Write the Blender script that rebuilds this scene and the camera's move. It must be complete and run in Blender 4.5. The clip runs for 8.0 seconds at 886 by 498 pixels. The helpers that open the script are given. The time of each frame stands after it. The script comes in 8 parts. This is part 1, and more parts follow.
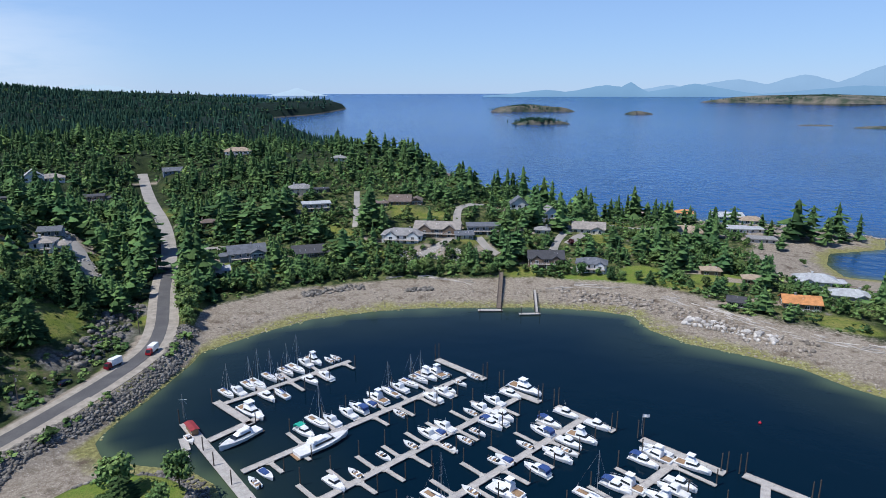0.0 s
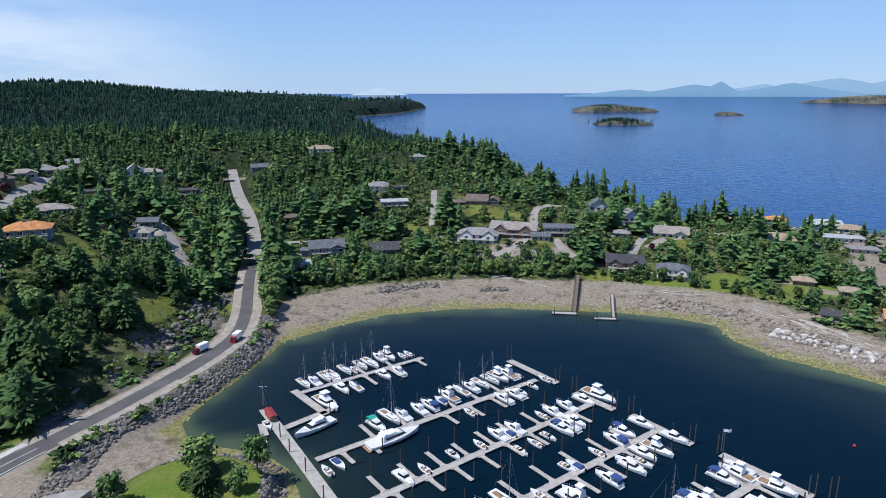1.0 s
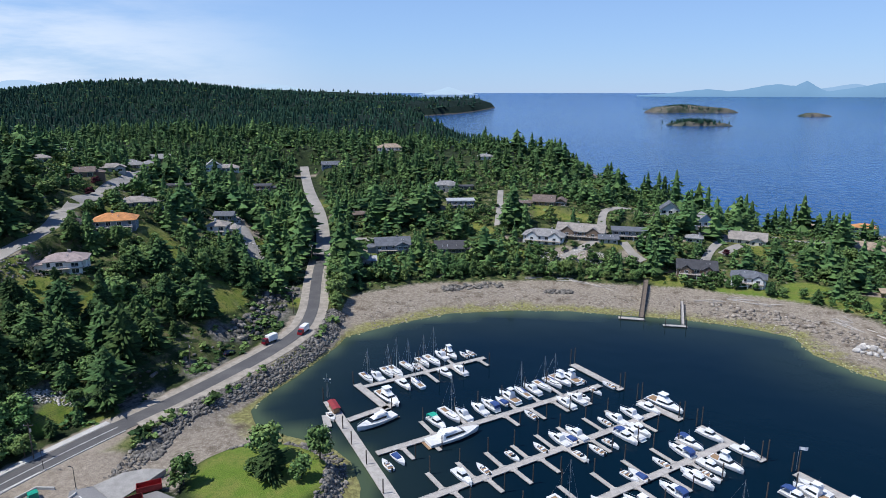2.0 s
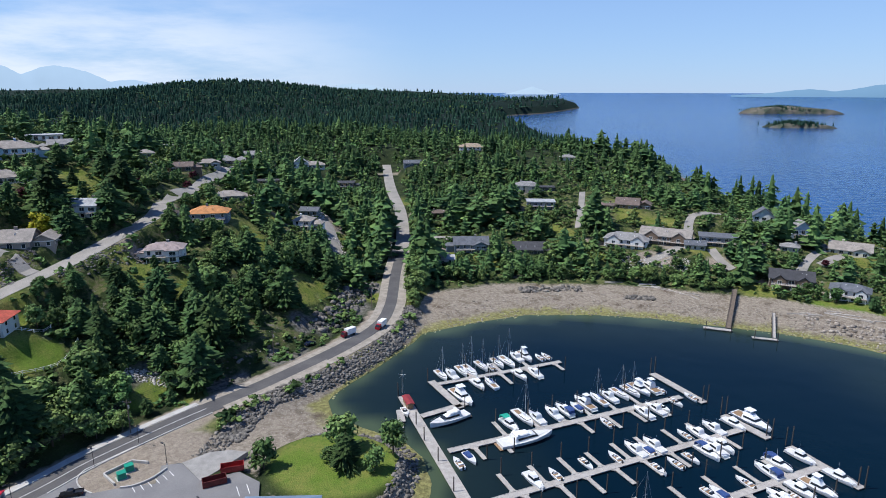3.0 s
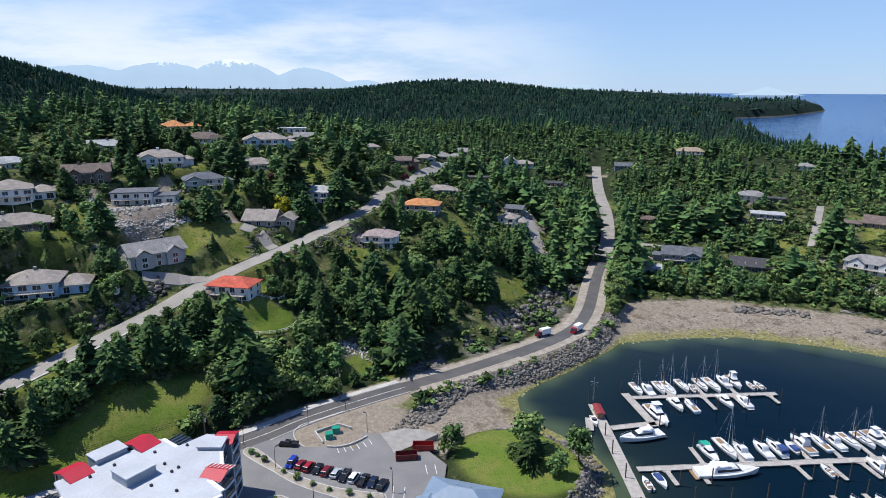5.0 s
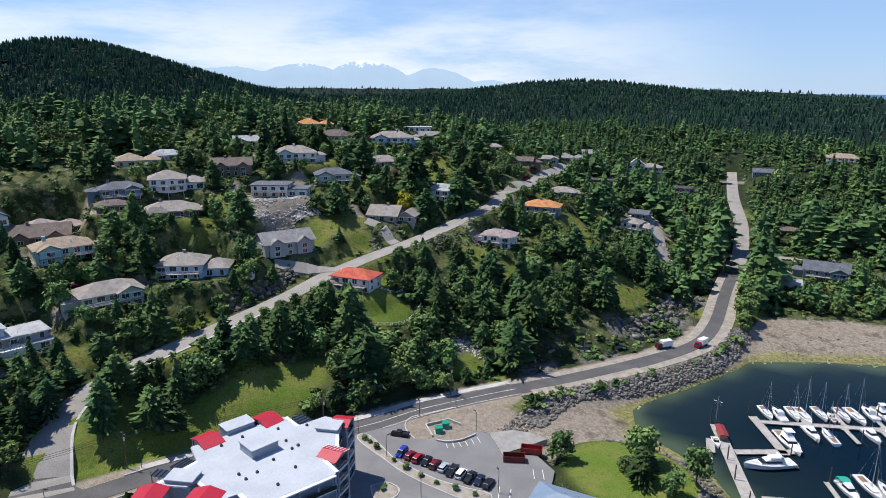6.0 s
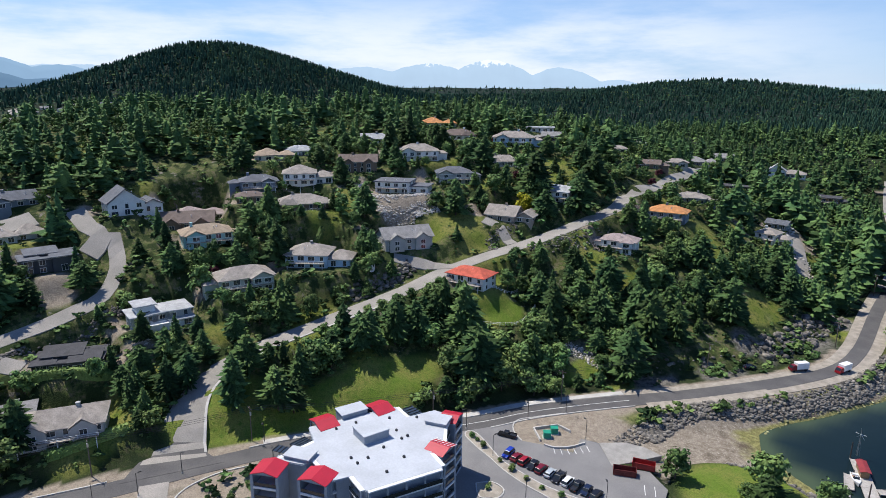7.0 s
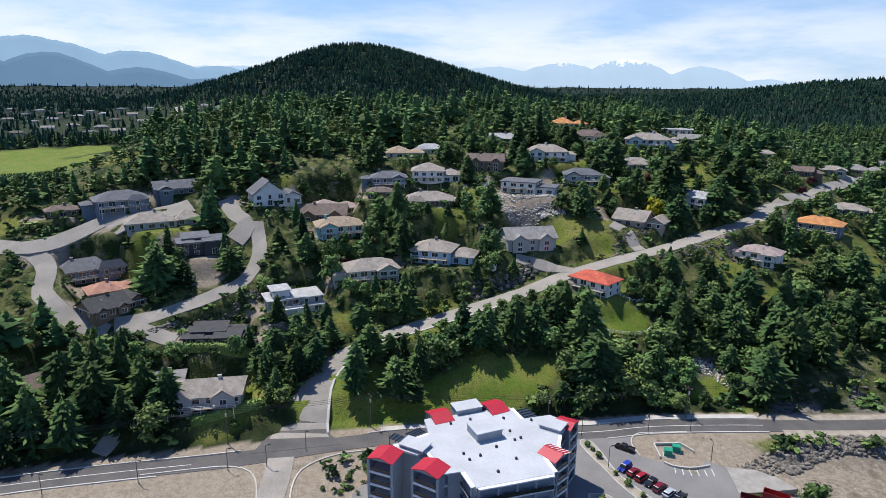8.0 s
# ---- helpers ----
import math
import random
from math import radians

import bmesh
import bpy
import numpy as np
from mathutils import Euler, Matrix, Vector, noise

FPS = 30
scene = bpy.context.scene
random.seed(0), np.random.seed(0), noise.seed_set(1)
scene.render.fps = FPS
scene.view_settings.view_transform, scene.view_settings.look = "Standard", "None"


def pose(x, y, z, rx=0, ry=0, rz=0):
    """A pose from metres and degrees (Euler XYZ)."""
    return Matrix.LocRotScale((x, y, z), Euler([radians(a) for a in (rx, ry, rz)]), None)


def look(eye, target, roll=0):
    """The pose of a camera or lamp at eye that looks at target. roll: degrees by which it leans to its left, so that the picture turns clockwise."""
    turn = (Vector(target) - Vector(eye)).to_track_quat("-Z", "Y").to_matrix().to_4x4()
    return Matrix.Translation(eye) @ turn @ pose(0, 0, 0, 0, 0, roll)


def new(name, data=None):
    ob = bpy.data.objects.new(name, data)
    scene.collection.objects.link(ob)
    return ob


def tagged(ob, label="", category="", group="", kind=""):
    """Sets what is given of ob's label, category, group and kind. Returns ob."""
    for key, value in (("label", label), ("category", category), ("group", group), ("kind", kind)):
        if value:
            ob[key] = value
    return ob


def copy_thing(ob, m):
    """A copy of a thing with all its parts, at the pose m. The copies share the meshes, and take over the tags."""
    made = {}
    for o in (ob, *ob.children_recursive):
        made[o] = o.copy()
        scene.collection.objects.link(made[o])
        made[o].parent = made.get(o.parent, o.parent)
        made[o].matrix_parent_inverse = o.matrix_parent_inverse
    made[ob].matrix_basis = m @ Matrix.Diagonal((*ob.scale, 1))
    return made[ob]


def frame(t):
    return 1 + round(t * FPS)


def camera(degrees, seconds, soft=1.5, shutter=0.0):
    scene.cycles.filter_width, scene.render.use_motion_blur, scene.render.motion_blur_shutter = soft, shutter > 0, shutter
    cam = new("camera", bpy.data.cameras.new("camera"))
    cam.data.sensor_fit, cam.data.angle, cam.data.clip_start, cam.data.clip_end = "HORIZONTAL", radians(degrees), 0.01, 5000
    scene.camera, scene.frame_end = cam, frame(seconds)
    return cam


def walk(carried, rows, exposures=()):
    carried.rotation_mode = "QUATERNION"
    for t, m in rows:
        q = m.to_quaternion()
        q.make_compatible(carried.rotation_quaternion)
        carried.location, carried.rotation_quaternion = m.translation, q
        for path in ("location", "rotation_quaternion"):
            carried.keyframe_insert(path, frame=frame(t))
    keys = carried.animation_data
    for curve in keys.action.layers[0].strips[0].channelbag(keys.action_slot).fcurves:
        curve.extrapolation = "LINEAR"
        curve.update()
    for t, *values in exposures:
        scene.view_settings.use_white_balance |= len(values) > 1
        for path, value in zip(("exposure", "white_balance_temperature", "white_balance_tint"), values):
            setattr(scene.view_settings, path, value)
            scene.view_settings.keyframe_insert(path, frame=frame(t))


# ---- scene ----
# The place: a marina in a cove, seen from a drone that hovers and turns to its left. z = 0 is the water.
EYE_Z = 105.0
cam = camera(69.84, 8.0, soft=0.55)
# seconds, yaw, pitch, roll
TURNS = [
    (0.0, 0.00, -14.00, -0.14), (0.5, 3.71, -14.02, -0.13), (1.0, 7.00, -14.02, -0.12), (1.5, 9.88, -14.04, -0.07),
    (3.0, 20.28, -14.08, 0.02), (3.5, 24.36, -14.09, 0.05), (4.0, 29.08, -14.09, 0.08), (4.5, 33.83, -14.11, 0.13),
    (6.0, 49.80, -14.17, 0.30), (6.5, 55.34, -14.20, 0.35), (7.0, 60.60, -14.25, 0.39), (7.5, 66.10, -14.29, 0.44),
    (8.0, 71.99, -14.35, 0.46),
]
walk(cam, [(t, pose(0, 0, EYE_Z, 0, 0, yaw) @ pose(0, 0, 0, 90 + pitch) @ pose(0, 0, 0, 0, 0, roll)) for t, yaw, pitch, roll in TURNS],
     exposures=[(0.0, -0.02, 5980, 10), (4.0, 0.06, 6150, 10), (8.0, 0.15, 6480, 10)])

# ---- light ----
SUN_YAW, SUN_HEIGHT = 116.0, 61.0


def make_world():
    world = bpy.data.worlds.new("sky")
    scene.world = world
    world.use_nodes = True
    nodes, links = world.node_tree.nodes, world.node_tree.links
    back = nodes["Background"]
    sky = nodes.new("ShaderNodeTexSky")
    sky.sky_type, sky.sun_disc = "NISHITA", False
    sky.sun_elevation, sky.sun_rotation = radians(SUN_HEIGHT), radians(-SUN_YAW)
    sky.altitude, sky.air_density, sky.dust_density, sky.ozone_density = 0, 1.0, 0.0, 4.0
    # thin bands of cloud low over the land
    coord = nodes.new("ShaderNodeTexCoord")
    stretch = nodes.new("ShaderNodeMapping")
    stretch.inputs["Scale"].default_value = (3, 3, 15)
    cloud = nodes.new("ShaderNodeTexNoise")
    cloud.inputs["Scale"].default_value, cloud.inputs["Detail"].default_value, cloud.inputs["Roughness"].default_value = 1.0, 7, 0.6
    edge = nodes.new("ShaderNodeMapRange")
    edge.interpolation_type = "SMOOTHSTEP"
    edge.inputs["From Min"].default_value, edge.inputs["From Max"].default_value = 0.33, 0.62
    split = nodes.new("ShaderNodeSeparateXYZ")
    low = nodes.new("ShaderNodeMapRange")
    low.interpolation_type = "SMOOTHSTEP"
    low.inputs["From Min"].default_value, low.inputs["From Max"].default_value = 0.17, 0.05
    west = nodes.new("ShaderNodeMapRange")
    west.interpolation_type = "SMOOTHSTEP"
    west.inputs["From Min"].default_value, west.inputs["From Max"].default_value = -0.35, -0.75
    m1, m2, m3 = (nodes.new("ShaderNodeMath") for _ in range(3))
    for m in (m1, m2, m3):
        m.operation = "MULTIPLY"
    m3.inputs[1].default_value = 0.8
    mix = nodes.new("ShaderNodeMix")
    mix.data_type = "RGBA"
    links.new(coord.outputs["Generated"], stretch.inputs["Vector"])
    links.new(stretch.outputs["Vector"], cloud.inputs["Vector"])
    links.new(cloud.outputs["Fac"], edge.inputs["Value"])
    links.new(coord.outputs["Generated"], split.inputs["Vector"])
    links.new(split.outputs["Z"], low.inputs["Value"])
    links.new(split.outputs["X"], west.inputs["Value"])
    links.new(edge.outputs["Result"], m1.inputs[0])
    links.new(low.outputs["Result"], m1.inputs[1])
    links.new(m1.outputs[0], m2.inputs[0])
    links.new(west.outputs["Result"], m2.inputs[1])
    links.new(m2.outputs[0], m3.inputs[0])
    links.new(m3.outputs[0], mix.inputs["Factor"])
    blue = nodes.new("ShaderNodeMix")
    blue.data_type, blue.blend_type = "RGBA", "MULTIPLY"
    blue.inputs["Factor"].default_value = 1.0
    links.new(sky.outputs["Color"], blue.inputs["A"])
    blue.inputs["B"].default_value = (0.83, 0.98, 1.30, 1)
    mix.inputs["B"].default_value = (9.4, 9.8, 10.4, 1)
    # pale summer air over the horizon
    air = nodes.new("ShaderNodeMix")
    air.data_type = "RGBA"
    air.inputs["B"].default_value = (4.4, 6.3, 9.2, 1)
    thin = nodes.new("ShaderNodeMapRange")
    thin.inputs["From Min"].default_value, thin.inputs["From Max"].default_value = 0.0, 0.55
    thin.inputs["To Min"].default_value, thin.inputs["To Max"].default_value = 0.65, 0.0
    links.new(split.outputs["Z"], thin.inputs["Value"])
    links.new(thin.outputs["Result"], air.inputs["Factor"])
    links.new(blue.outputs["Result"], air.inputs["A"])
    links.new(air.outputs["Result"], mix.inputs["A"])
    links.new(mix.outputs["Result"], back.inputs["Color"])
    back.inputs["Strength"].default_value = 0.095


make_world()
sun = new("sun", bpy.data.lights.new("sun", "SUN"))
sun.data.energy, sun.data.angle, sun.data.color = 5.0, radians(0.53), (1.0, 0.95, 0.87)
_h, _a = radians(SUN_HEIGHT), radians(SUN_YAW)
sun.matrix_world = look(Vector((-math.sin(_a) * math.cos(_h), math.cos(_a) * math.cos(_h), math.sin(_h))) * 300, (0, 0, 0))

# ---- materials ----
def material(name, color, rough=0.8, vary=0.25, scale=0.5, fine=6.0, bump=0.0, metal=0.0, tint=None, island=0.0, objects=0.0, spec=0.5):
    """A surface with patches (scale, per metre), grain (fine, per metre) and relief; tint: a second colour for the patches;
    island, objects: how far the brightness varies from piece to piece."""
    m = bpy.data.materials.new(name)
    m.use_nodes = True
    nodes, links = m.node_tree.nodes, m.node_tree.links
    bsdf = nodes["Principled BSDF"]
    bsdf.inputs["Roughness"].default_value, bsdf.inputs["Metallic"].default_value = rough, metal
    bsdf.inputs["Specular IOR Level"].default_value = spec
    geo = nodes.new("ShaderNodeNewGeometry")
    patch, grain = nodes.new("ShaderNodeTexNoise"), nodes.new("ShaderNodeTexNoise")
    patch.inputs["Scale"].default_value, patch.inputs["Detail"].default_value = scale, 4
    grain.inputs["Scale"].default_value, grain.inputs["Detail"].default_value = fine, 3
    for n in (patch, grain):
        links.new(geo.outputs["Position"], n.inputs["Vector"])
    ramp = nodes.new("ShaderNodeMapRange")
    ramp.inputs["From Min"].default_value, ramp.inputs["From Max"].default_value = 0.35, 0.65
    links.new(patch.outputs["Fac"], ramp.inputs["Value"])
    mix = nodes.new("ShaderNodeMix")
    mix.data_type = "RGBA"
    links.new(ramp.outputs["Result"], mix.inputs["Factor"])
    second = tint or [c * (1 - vary) for c in color]
    mix.inputs["A"].default_value, mix.inputs["B"].default_value = (*color, 1), (*second, 1)
    hsv = nodes.new("ShaderNodeHueSaturation")
    links.new(mix.outputs["Result"], hsv.inputs["Color"])
    value = nodes.new("ShaderNodeMapRange")
    value.inputs["From Min"].default_value, value.inputs["From Max"].default_value = 0.3, 0.7
    value.inputs["To Min"].default_value, value.inputs["To Max"].default_value = 1 - vary * 0.6, 1 + vary * 0.6
    links.new(grain.outputs["Fac"], value.inputs["Value"])
    last = value.outputs["Result"]
    for amount, source in ((island, geo.outputs["Random Per Island"]), (objects, None)):
        if amount:
            if source is None:
                source = nodes.new("ShaderNodeObjectInfo").outputs["Random"]
            one = nodes.new("ShaderNodeMapRange")
            one.inputs["To Min"].default_value, one.inputs["To Max"].default_value = 1 - amount, 1 + amount
            links.new(source, one.inputs["Value"])
            times = nodes.new("ShaderNodeMath")
            times.operation = "MULTIPLY"
            links.new(last, times.inputs[0])
            links.new(one.outputs["Result"], times.inputs[1])
            last = times.outputs[0]
    links.new(last, hsv.inputs["Value"])
    links.new(hsv.outputs["Color"], bsdf.inputs["Base Color"])
    if bump:
        b = nodes.new("ShaderNodeBump")
        b.inputs["Strength"].default_value, b.inputs["Distance"].default_value = bump, 1.0 / fine
        links.new(grain.outputs["Fac"], b.inputs["Height"])
        links.new(b.outputs["Normal"], bsdf.inputs["Normal"])
    return m


def ground_material():
    """Forest floor, meadow, bare rock, pebble beach and weed at the waterline, by the masks of the ground and its height."""
    m = bpy.data.materials.new("ground")
    m.use_nodes = True
    nodes, links = m.node_tree.nodes, m.node_tree.links
    bsdf = nodes["Principled BSDF"]
    bsdf.inputs["Roughness"].default_value = 0.95
    bsdf.inputs["Specular IOR Level"].default_value = 0.15
    geo = nodes.new("ShaderNodeNewGeometry")
    split = nodes.new("ShaderNodeSeparateXYZ")
    links.new(geo.outputs["Position"], split.inputs["Vector"])

    def noise_of(scale, detail=5, rough=0.6):
        n = nodes.new("ShaderNodeTexNoise")
        n.inputs["Scale"].default_value, n.inputs["Detail"].default_value, n.inputs["Roughness"].default_value = scale, detail, rough
        links.new(geo.outputs["Position"], n.inputs["Vector"])
        return n.outputs["Fac"]

    def ranged(source, lo, hi, a=0.0, b=1.0):
        r = nodes.new("ShaderNodeMapRange")
        for k, v in zip(("From Min", "From Max", "To Min", "To Max"), (lo, hi, a, b)):
            r.inputs[k].default_value = v
        links.new(source, r.inputs["Value"])
        return r.outputs["Result"]

    def mixed(a, b, fac):
        x = nodes.new("ShaderNodeMix")
        x.data_type = "RGBA"
        for key, v in (("A", a), ("B", b)):
            if isinstance(v, tuple):
                x.inputs[key].default_value = (*v, 1)
            else:
                links.new(v, x.inputs[key])
        links.new(fac, x.inputs["Factor"])
        return x.outputs["Result"]

    def maths(op, a, b):
        x = nodes.new("ShaderNodeMath")
        x.operation = op
        for k, v in enumerate((a, b)):
            if isinstance(v, (int, float)):
                x.inputs[k].default_value = v
            else:
                links.new(v, x.inputs[k])
        return x.outputs[0]

    def mask(name):
        a = nodes.new("ShaderNodeAttribute")
        a.attribute_name = name
        return a.outputs["Fac"]

    big, mid, small, tiny = noise_of(0.02), noise_of(0.12), noise_of(0.7), noise_of(2.6, 3)
    floor = mixed((0.016, 0.026, 0.010), (0.038, 0.054, 0.018), ranged(mid, 0.4, 0.62))
    floor = mixed(floor, (0.11, 0.09, 0.055), ranged(small, 0.6, 0.74))
    scrub = mixed((0.085, 0.115, 0.028), (0.15, 0.135, 0.070), ranged(small, 0.40, 0.62))
    scrub = mixed(scrub, (0.028, 0.046, 0.014), ranged(noise_of(0.22), 0.44, 0.54))
    scrub = mixed(scrub, (0.20, 0.18, 0.155), ranged(noise_of(0.16, 6, 0.7), 0.60, 0.66))
    floor = mixed(floor, scrub, mask("garden"))
    meadow = mixed((0.13, 0.165, 0.028), (0.21, 0.20, 0.06), ranged(mid, 0.38, 0.64))
    meadow = mixed(meadow, (0.05, 0.085, 0.016), ranged(small, 0.5, 0.7))
    rock = mixed((0.20, 0.185, 0.165), (0.08, 0.075, 0.065), ranged(small, 0.42, 0.6))
    lawn = mixed((0.12, 0.185, 0.026), (0.19, 0.20, 0.05), ranged(mid, 0.38, 0.64))
    lawn = mixed(lawn, (0.09, 0.15, 0.022), ranged(small, 0.5, 0.7))
    dirt = mixed((0.34, 0.29, 0.23), (0.24, 0.20, 0.155), ranged(small, 0.35, 0.65))
    # stands in for far tree cover, the shade between crowns put into its colour
    canopy_shade = mixed((0.005, 0.014, 0.010), (0.010, 0.022, 0.013), ranged(mid, 0.4, 0.62))
    floor = mixed(floor, canopy_shade, mask("canopy_shade"))
    col = mixed(floor, meadow, mask("meadow"))
    col = mixed(col, rock, mask("rock"))
    col = mixed(col, lawn, mask("lawn"))
    col = mixed(col, dirt, mask("dirt"))
    pebbles = mixed((0.33, 0.285, 0.225), (0.20, 0.165, 0.125), ranged(small, 0.36, 0.66))
    pebbles = mixed(pebbles, (0.12, 0.092, 0.066), ranged(mid, 0.54, 0.68))
    pebbles = mixed(pebbles, (0.5, 0.47, 0.43), ranged(tiny, 0.62, 0.74))
    weed = mixed((0.29, 0.275, 0.105), (0.16, 0.15, 0.06), ranged(small, 0.38, 0.6))
    height = maths("ADD", split.outputs["Z"], maths("MULTIPLY", maths("SUBTRACT", mid, 0.5), 2.2))
    pebbles = mixed(weed, pebbles, ranged(height, 0.35, 0.95))
    # far pebbles are darkened by the same mask
    pebbles = mixed(pebbles, (0.075, 0.068, 0.056), mask("canopy_shade"))
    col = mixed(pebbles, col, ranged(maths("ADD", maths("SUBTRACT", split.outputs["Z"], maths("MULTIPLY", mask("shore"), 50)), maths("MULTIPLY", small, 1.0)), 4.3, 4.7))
    under = mixed((0.10, 0.11, 0.06), (0.02, 0.03, 0.03), ranged(split.outputs["Z"], -0.3, -2.5))
    col = mixed(under, col, ranged(split.outputs["Z"], -0.25, 0.05))
    hsv = nodes.new("ShaderNodeHueSaturation")
    links.new(col, hsv.inputs["Color"])
    links.new(ranged(tiny, 0.3, 0.7, 0.72, 1.25), hsv.inputs["Value"])
    links.new(hsv.outputs["Color"], bsdf.inputs["Base Color"])
    bump = nodes.new("ShaderNodeBump")
    bump.inputs["Strength"].default_value, bump.inputs["Distance"].default_value = 0.6, 0.8
    links.new(tiny, bump.inputs["Height"])
    links.new(bump.outputs["Normal"], bsdf.inputs["Normal"])
    return m


def water_material():
    m = bpy.data.materials.new("water")
    m.use_nodes = True
    nodes, links = m.node_tree.nodes, m.node_tree.links
    bsdf = nodes["Principled BSDF"]
    geo = nodes.new("ShaderNodeNewGeometry")
    wind = nodes.new("ShaderNodeTexNoise")
    wind.inputs["Scale"].default_value, wind.inputs["Detail"].default_value = 0.004, 4
    chop = nodes.new("ShaderNodeTexNoise")
    chop.inputs["Scale"].default_value, chop.inputs["Detail"].default_value = 0.09, 6
    links.new(geo.outputs["Position"], wind.inputs["Vector"])
    links.new(geo.outputs["Position"], chop.inputs["Vector"])
    calm = nodes.new("ShaderNodeAttribute")
    calm.attribute_name = "calm"
    depth = nodes.new("ShaderNodeAttribute")
    depth.attribute_name = "shallow"
    mix = nodes.new("ShaderNodeMix")
    mix.data_type = "RGBA"
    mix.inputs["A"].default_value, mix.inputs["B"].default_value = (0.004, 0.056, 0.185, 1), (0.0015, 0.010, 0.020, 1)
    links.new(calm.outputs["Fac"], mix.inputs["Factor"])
    shoal = nodes.new("ShaderNodeMix")
    shoal.data_type = "RGBA"
    links.new(mix.outputs["Result"], shoal.inputs["A"])
    shoal.inputs["B"].default_value = (0.060, 0.085, 0.050, 1)
    links.new(depth.outputs["Fac"], shoal.inputs["Factor"])
    tone = nodes.new("ShaderNodeMapRange")
    tone.inputs["From Min"].default_value, tone.inputs["From Max"].default_value = 0.35, 0.65
    tone.inputs["To Min"].default_value, tone.inputs["To Max"].default_value = 0.85, 1.15
    links.new(wind.outputs["Fac"], tone.inputs["Value"])
    hsv = nodes.new("ShaderNodeHueSaturation")
    links.new(shoal.outputs["Result"], hsv.inputs["Color"])
    links.new(tone.outputs["Result"], hsv.inputs["Value"])
    links.new(hsv.outputs["Color"], bsdf.inputs["Base Color"])
    bsdf.inputs["Roughness"].default_value = 0.10
    bsdf.inputs["IOR"].default_value = 1.33
    bsdf.inputs["Specular IOR Level"].default_value = 0.11
    strength = nodes.new("ShaderNodeMapRange")
    strength.inputs["To Min"].default_value, strength.inputs["To Max"].default_value = 0.9, 0.12
    links.new(calm.outputs["Fac"], strength.inputs["Value"])
    bump = nodes.new("ShaderNodeBump")
    bump.inputs["Distance"].default_value = 1.6
    links.new(strength.outputs["Result"], bump.inputs["Strength"])
    links.new(chop.outputs["Fac"], bump.inputs["Height"])
    links.new(bump.outputs["Normal"], bsdf.inputs["Normal"])
    return m

# ---- the lie of the land ----
COVE = [(-58, 100), (-52, 128), (-56, 143), (-63, 154), (-73, 161), (-88, 163), (-101, 167), (-107, 175), (-109, 192), (-107, 205),
        (-104, 226), (-100, 245), (-82, 266), (-62, 284), (-33, 295), (-7, 300), (19, 300), (47, 300), (74, 295), (91, 287),
        (93, 269), (105, 252), (123, 240), (139, 227), (147, 212), (155, 203)]
POINT = [(205, 160), (300, 205), (300, 300), (251, 344), (233, 352), (237, 377), (255, 405), (300, 416), (319, 445), (300, 473), (268, 495),
         (224, 506), (191, 530), (138, 531), (93, 586), (54, 618), (26, 693), (12, 814), (-29, 984), (-139, 1181), (-290, 1473), (-544, 2000)]
HEADLAND = [(-784, 2350), (-690, 2600), (-600, 2950), (-545, 3600), (-640, 3800), (-1500, 4300), (-4900, 4900), (-4900, -4900), (-60, -4900), (-70, -100), (-62, 40)]
COAST = np.array(COVE + POINT + HEADLAND, float)
HIGHWAY = [(-172, -200), (-171, -120), (-170, -64), (-168, -37), (-165, -9), (-164, 26), (-161, 49), (-149, 93), (-146, 114), (-139, 140),
           (-129, 170), (-120, 206), (-117, 233), (-122, 258), (-138, 300), (-157, 353), (-184, 410), (-225, 482), (-277, 585)]


def smooth(x, a, b):
    x = np.clip((np.asarray(x, float) - a) / (b - a), 0, 1)
    return x * x * (3 - 2 * x)


def from_line(x, y, line, closed=False):
    """Distance to a polyline."""
    line = np.array(line, float)
    ends = np.roll(line, -1, 0) if closed else line[1:]
    best = np.full(np.shape(x), 1e9)
    for (ax, ay), (bx, by) in zip(line, ends):
        dx, dy = bx - ax, by - ay
        k = np.clip(((x - ax) * dx + (y - ay) * dy) / (dx * dx + dy * dy + 1e-9), 0, 1)
        best = np.minimum(best, np.hypot(x - ax - k * dx, y - ay - k * dy))
    return best


def inside(x, y, ring):
    ring = np.array(ring, float)
    hit = np.zeros(np.shape(x), bool)
    for (ax, ay), (bx, by) in zip(ring, np.roll(ring, -1, 0)):
        hit ^= ((ay > y) != (by > y)) & (x < (bx - ax) * (y - ay) / (by - ay + 1e-12) + ax)
    return hit


def wobble(x, y, size, seed=0.0):
    """A smooth uneven wave of about -1 to 1."""
    a, b = x / size + seed, y / size - seed
    return (np.sin(a * 1.7 + 1.3 * np.sin(b * 1.1 + seed)) + np.sin(b * 2.1 + 1.7 * np.sin(a * 0.8)) + 0.6 * np.sin(a * 3.9 + b * 3.1 + seed)) / 2.6


def sea_rise(d):
    """Far off the sheets rise a little, so that the horizon lies where the distance would put it."""
    return 83.0 * np.clip((d - 3000) / 1900, 0, None) ** 2


def coast(x, y):
    """Metres inland of the waterline, negative over the water."""
    d = from_line(x, y, COAST, True)
    return np.where(inside(x, y, COAST), d, -d)


def bump(x, y, cx, cy, rx, ry, h, turn=0.0):
    c, s = math.cos(radians(turn)), math.sin(radians(turn))
    u, v = ((x - cx) * c + (y - cy) * s) / rx, (-(x - cx) * s + (y - cy) * c) / ry
    return h * np.exp(-(u * u + v * v))


HW = np.array(sorted(HIGHWAY, key=lambda p: p[1]), float)


def highway_height(y):
    return np.interp(y, [-200, 235, 260, 300, 353, 410, 482, 585], [5, 5, 6, 9, 14, 20, 26, 31])


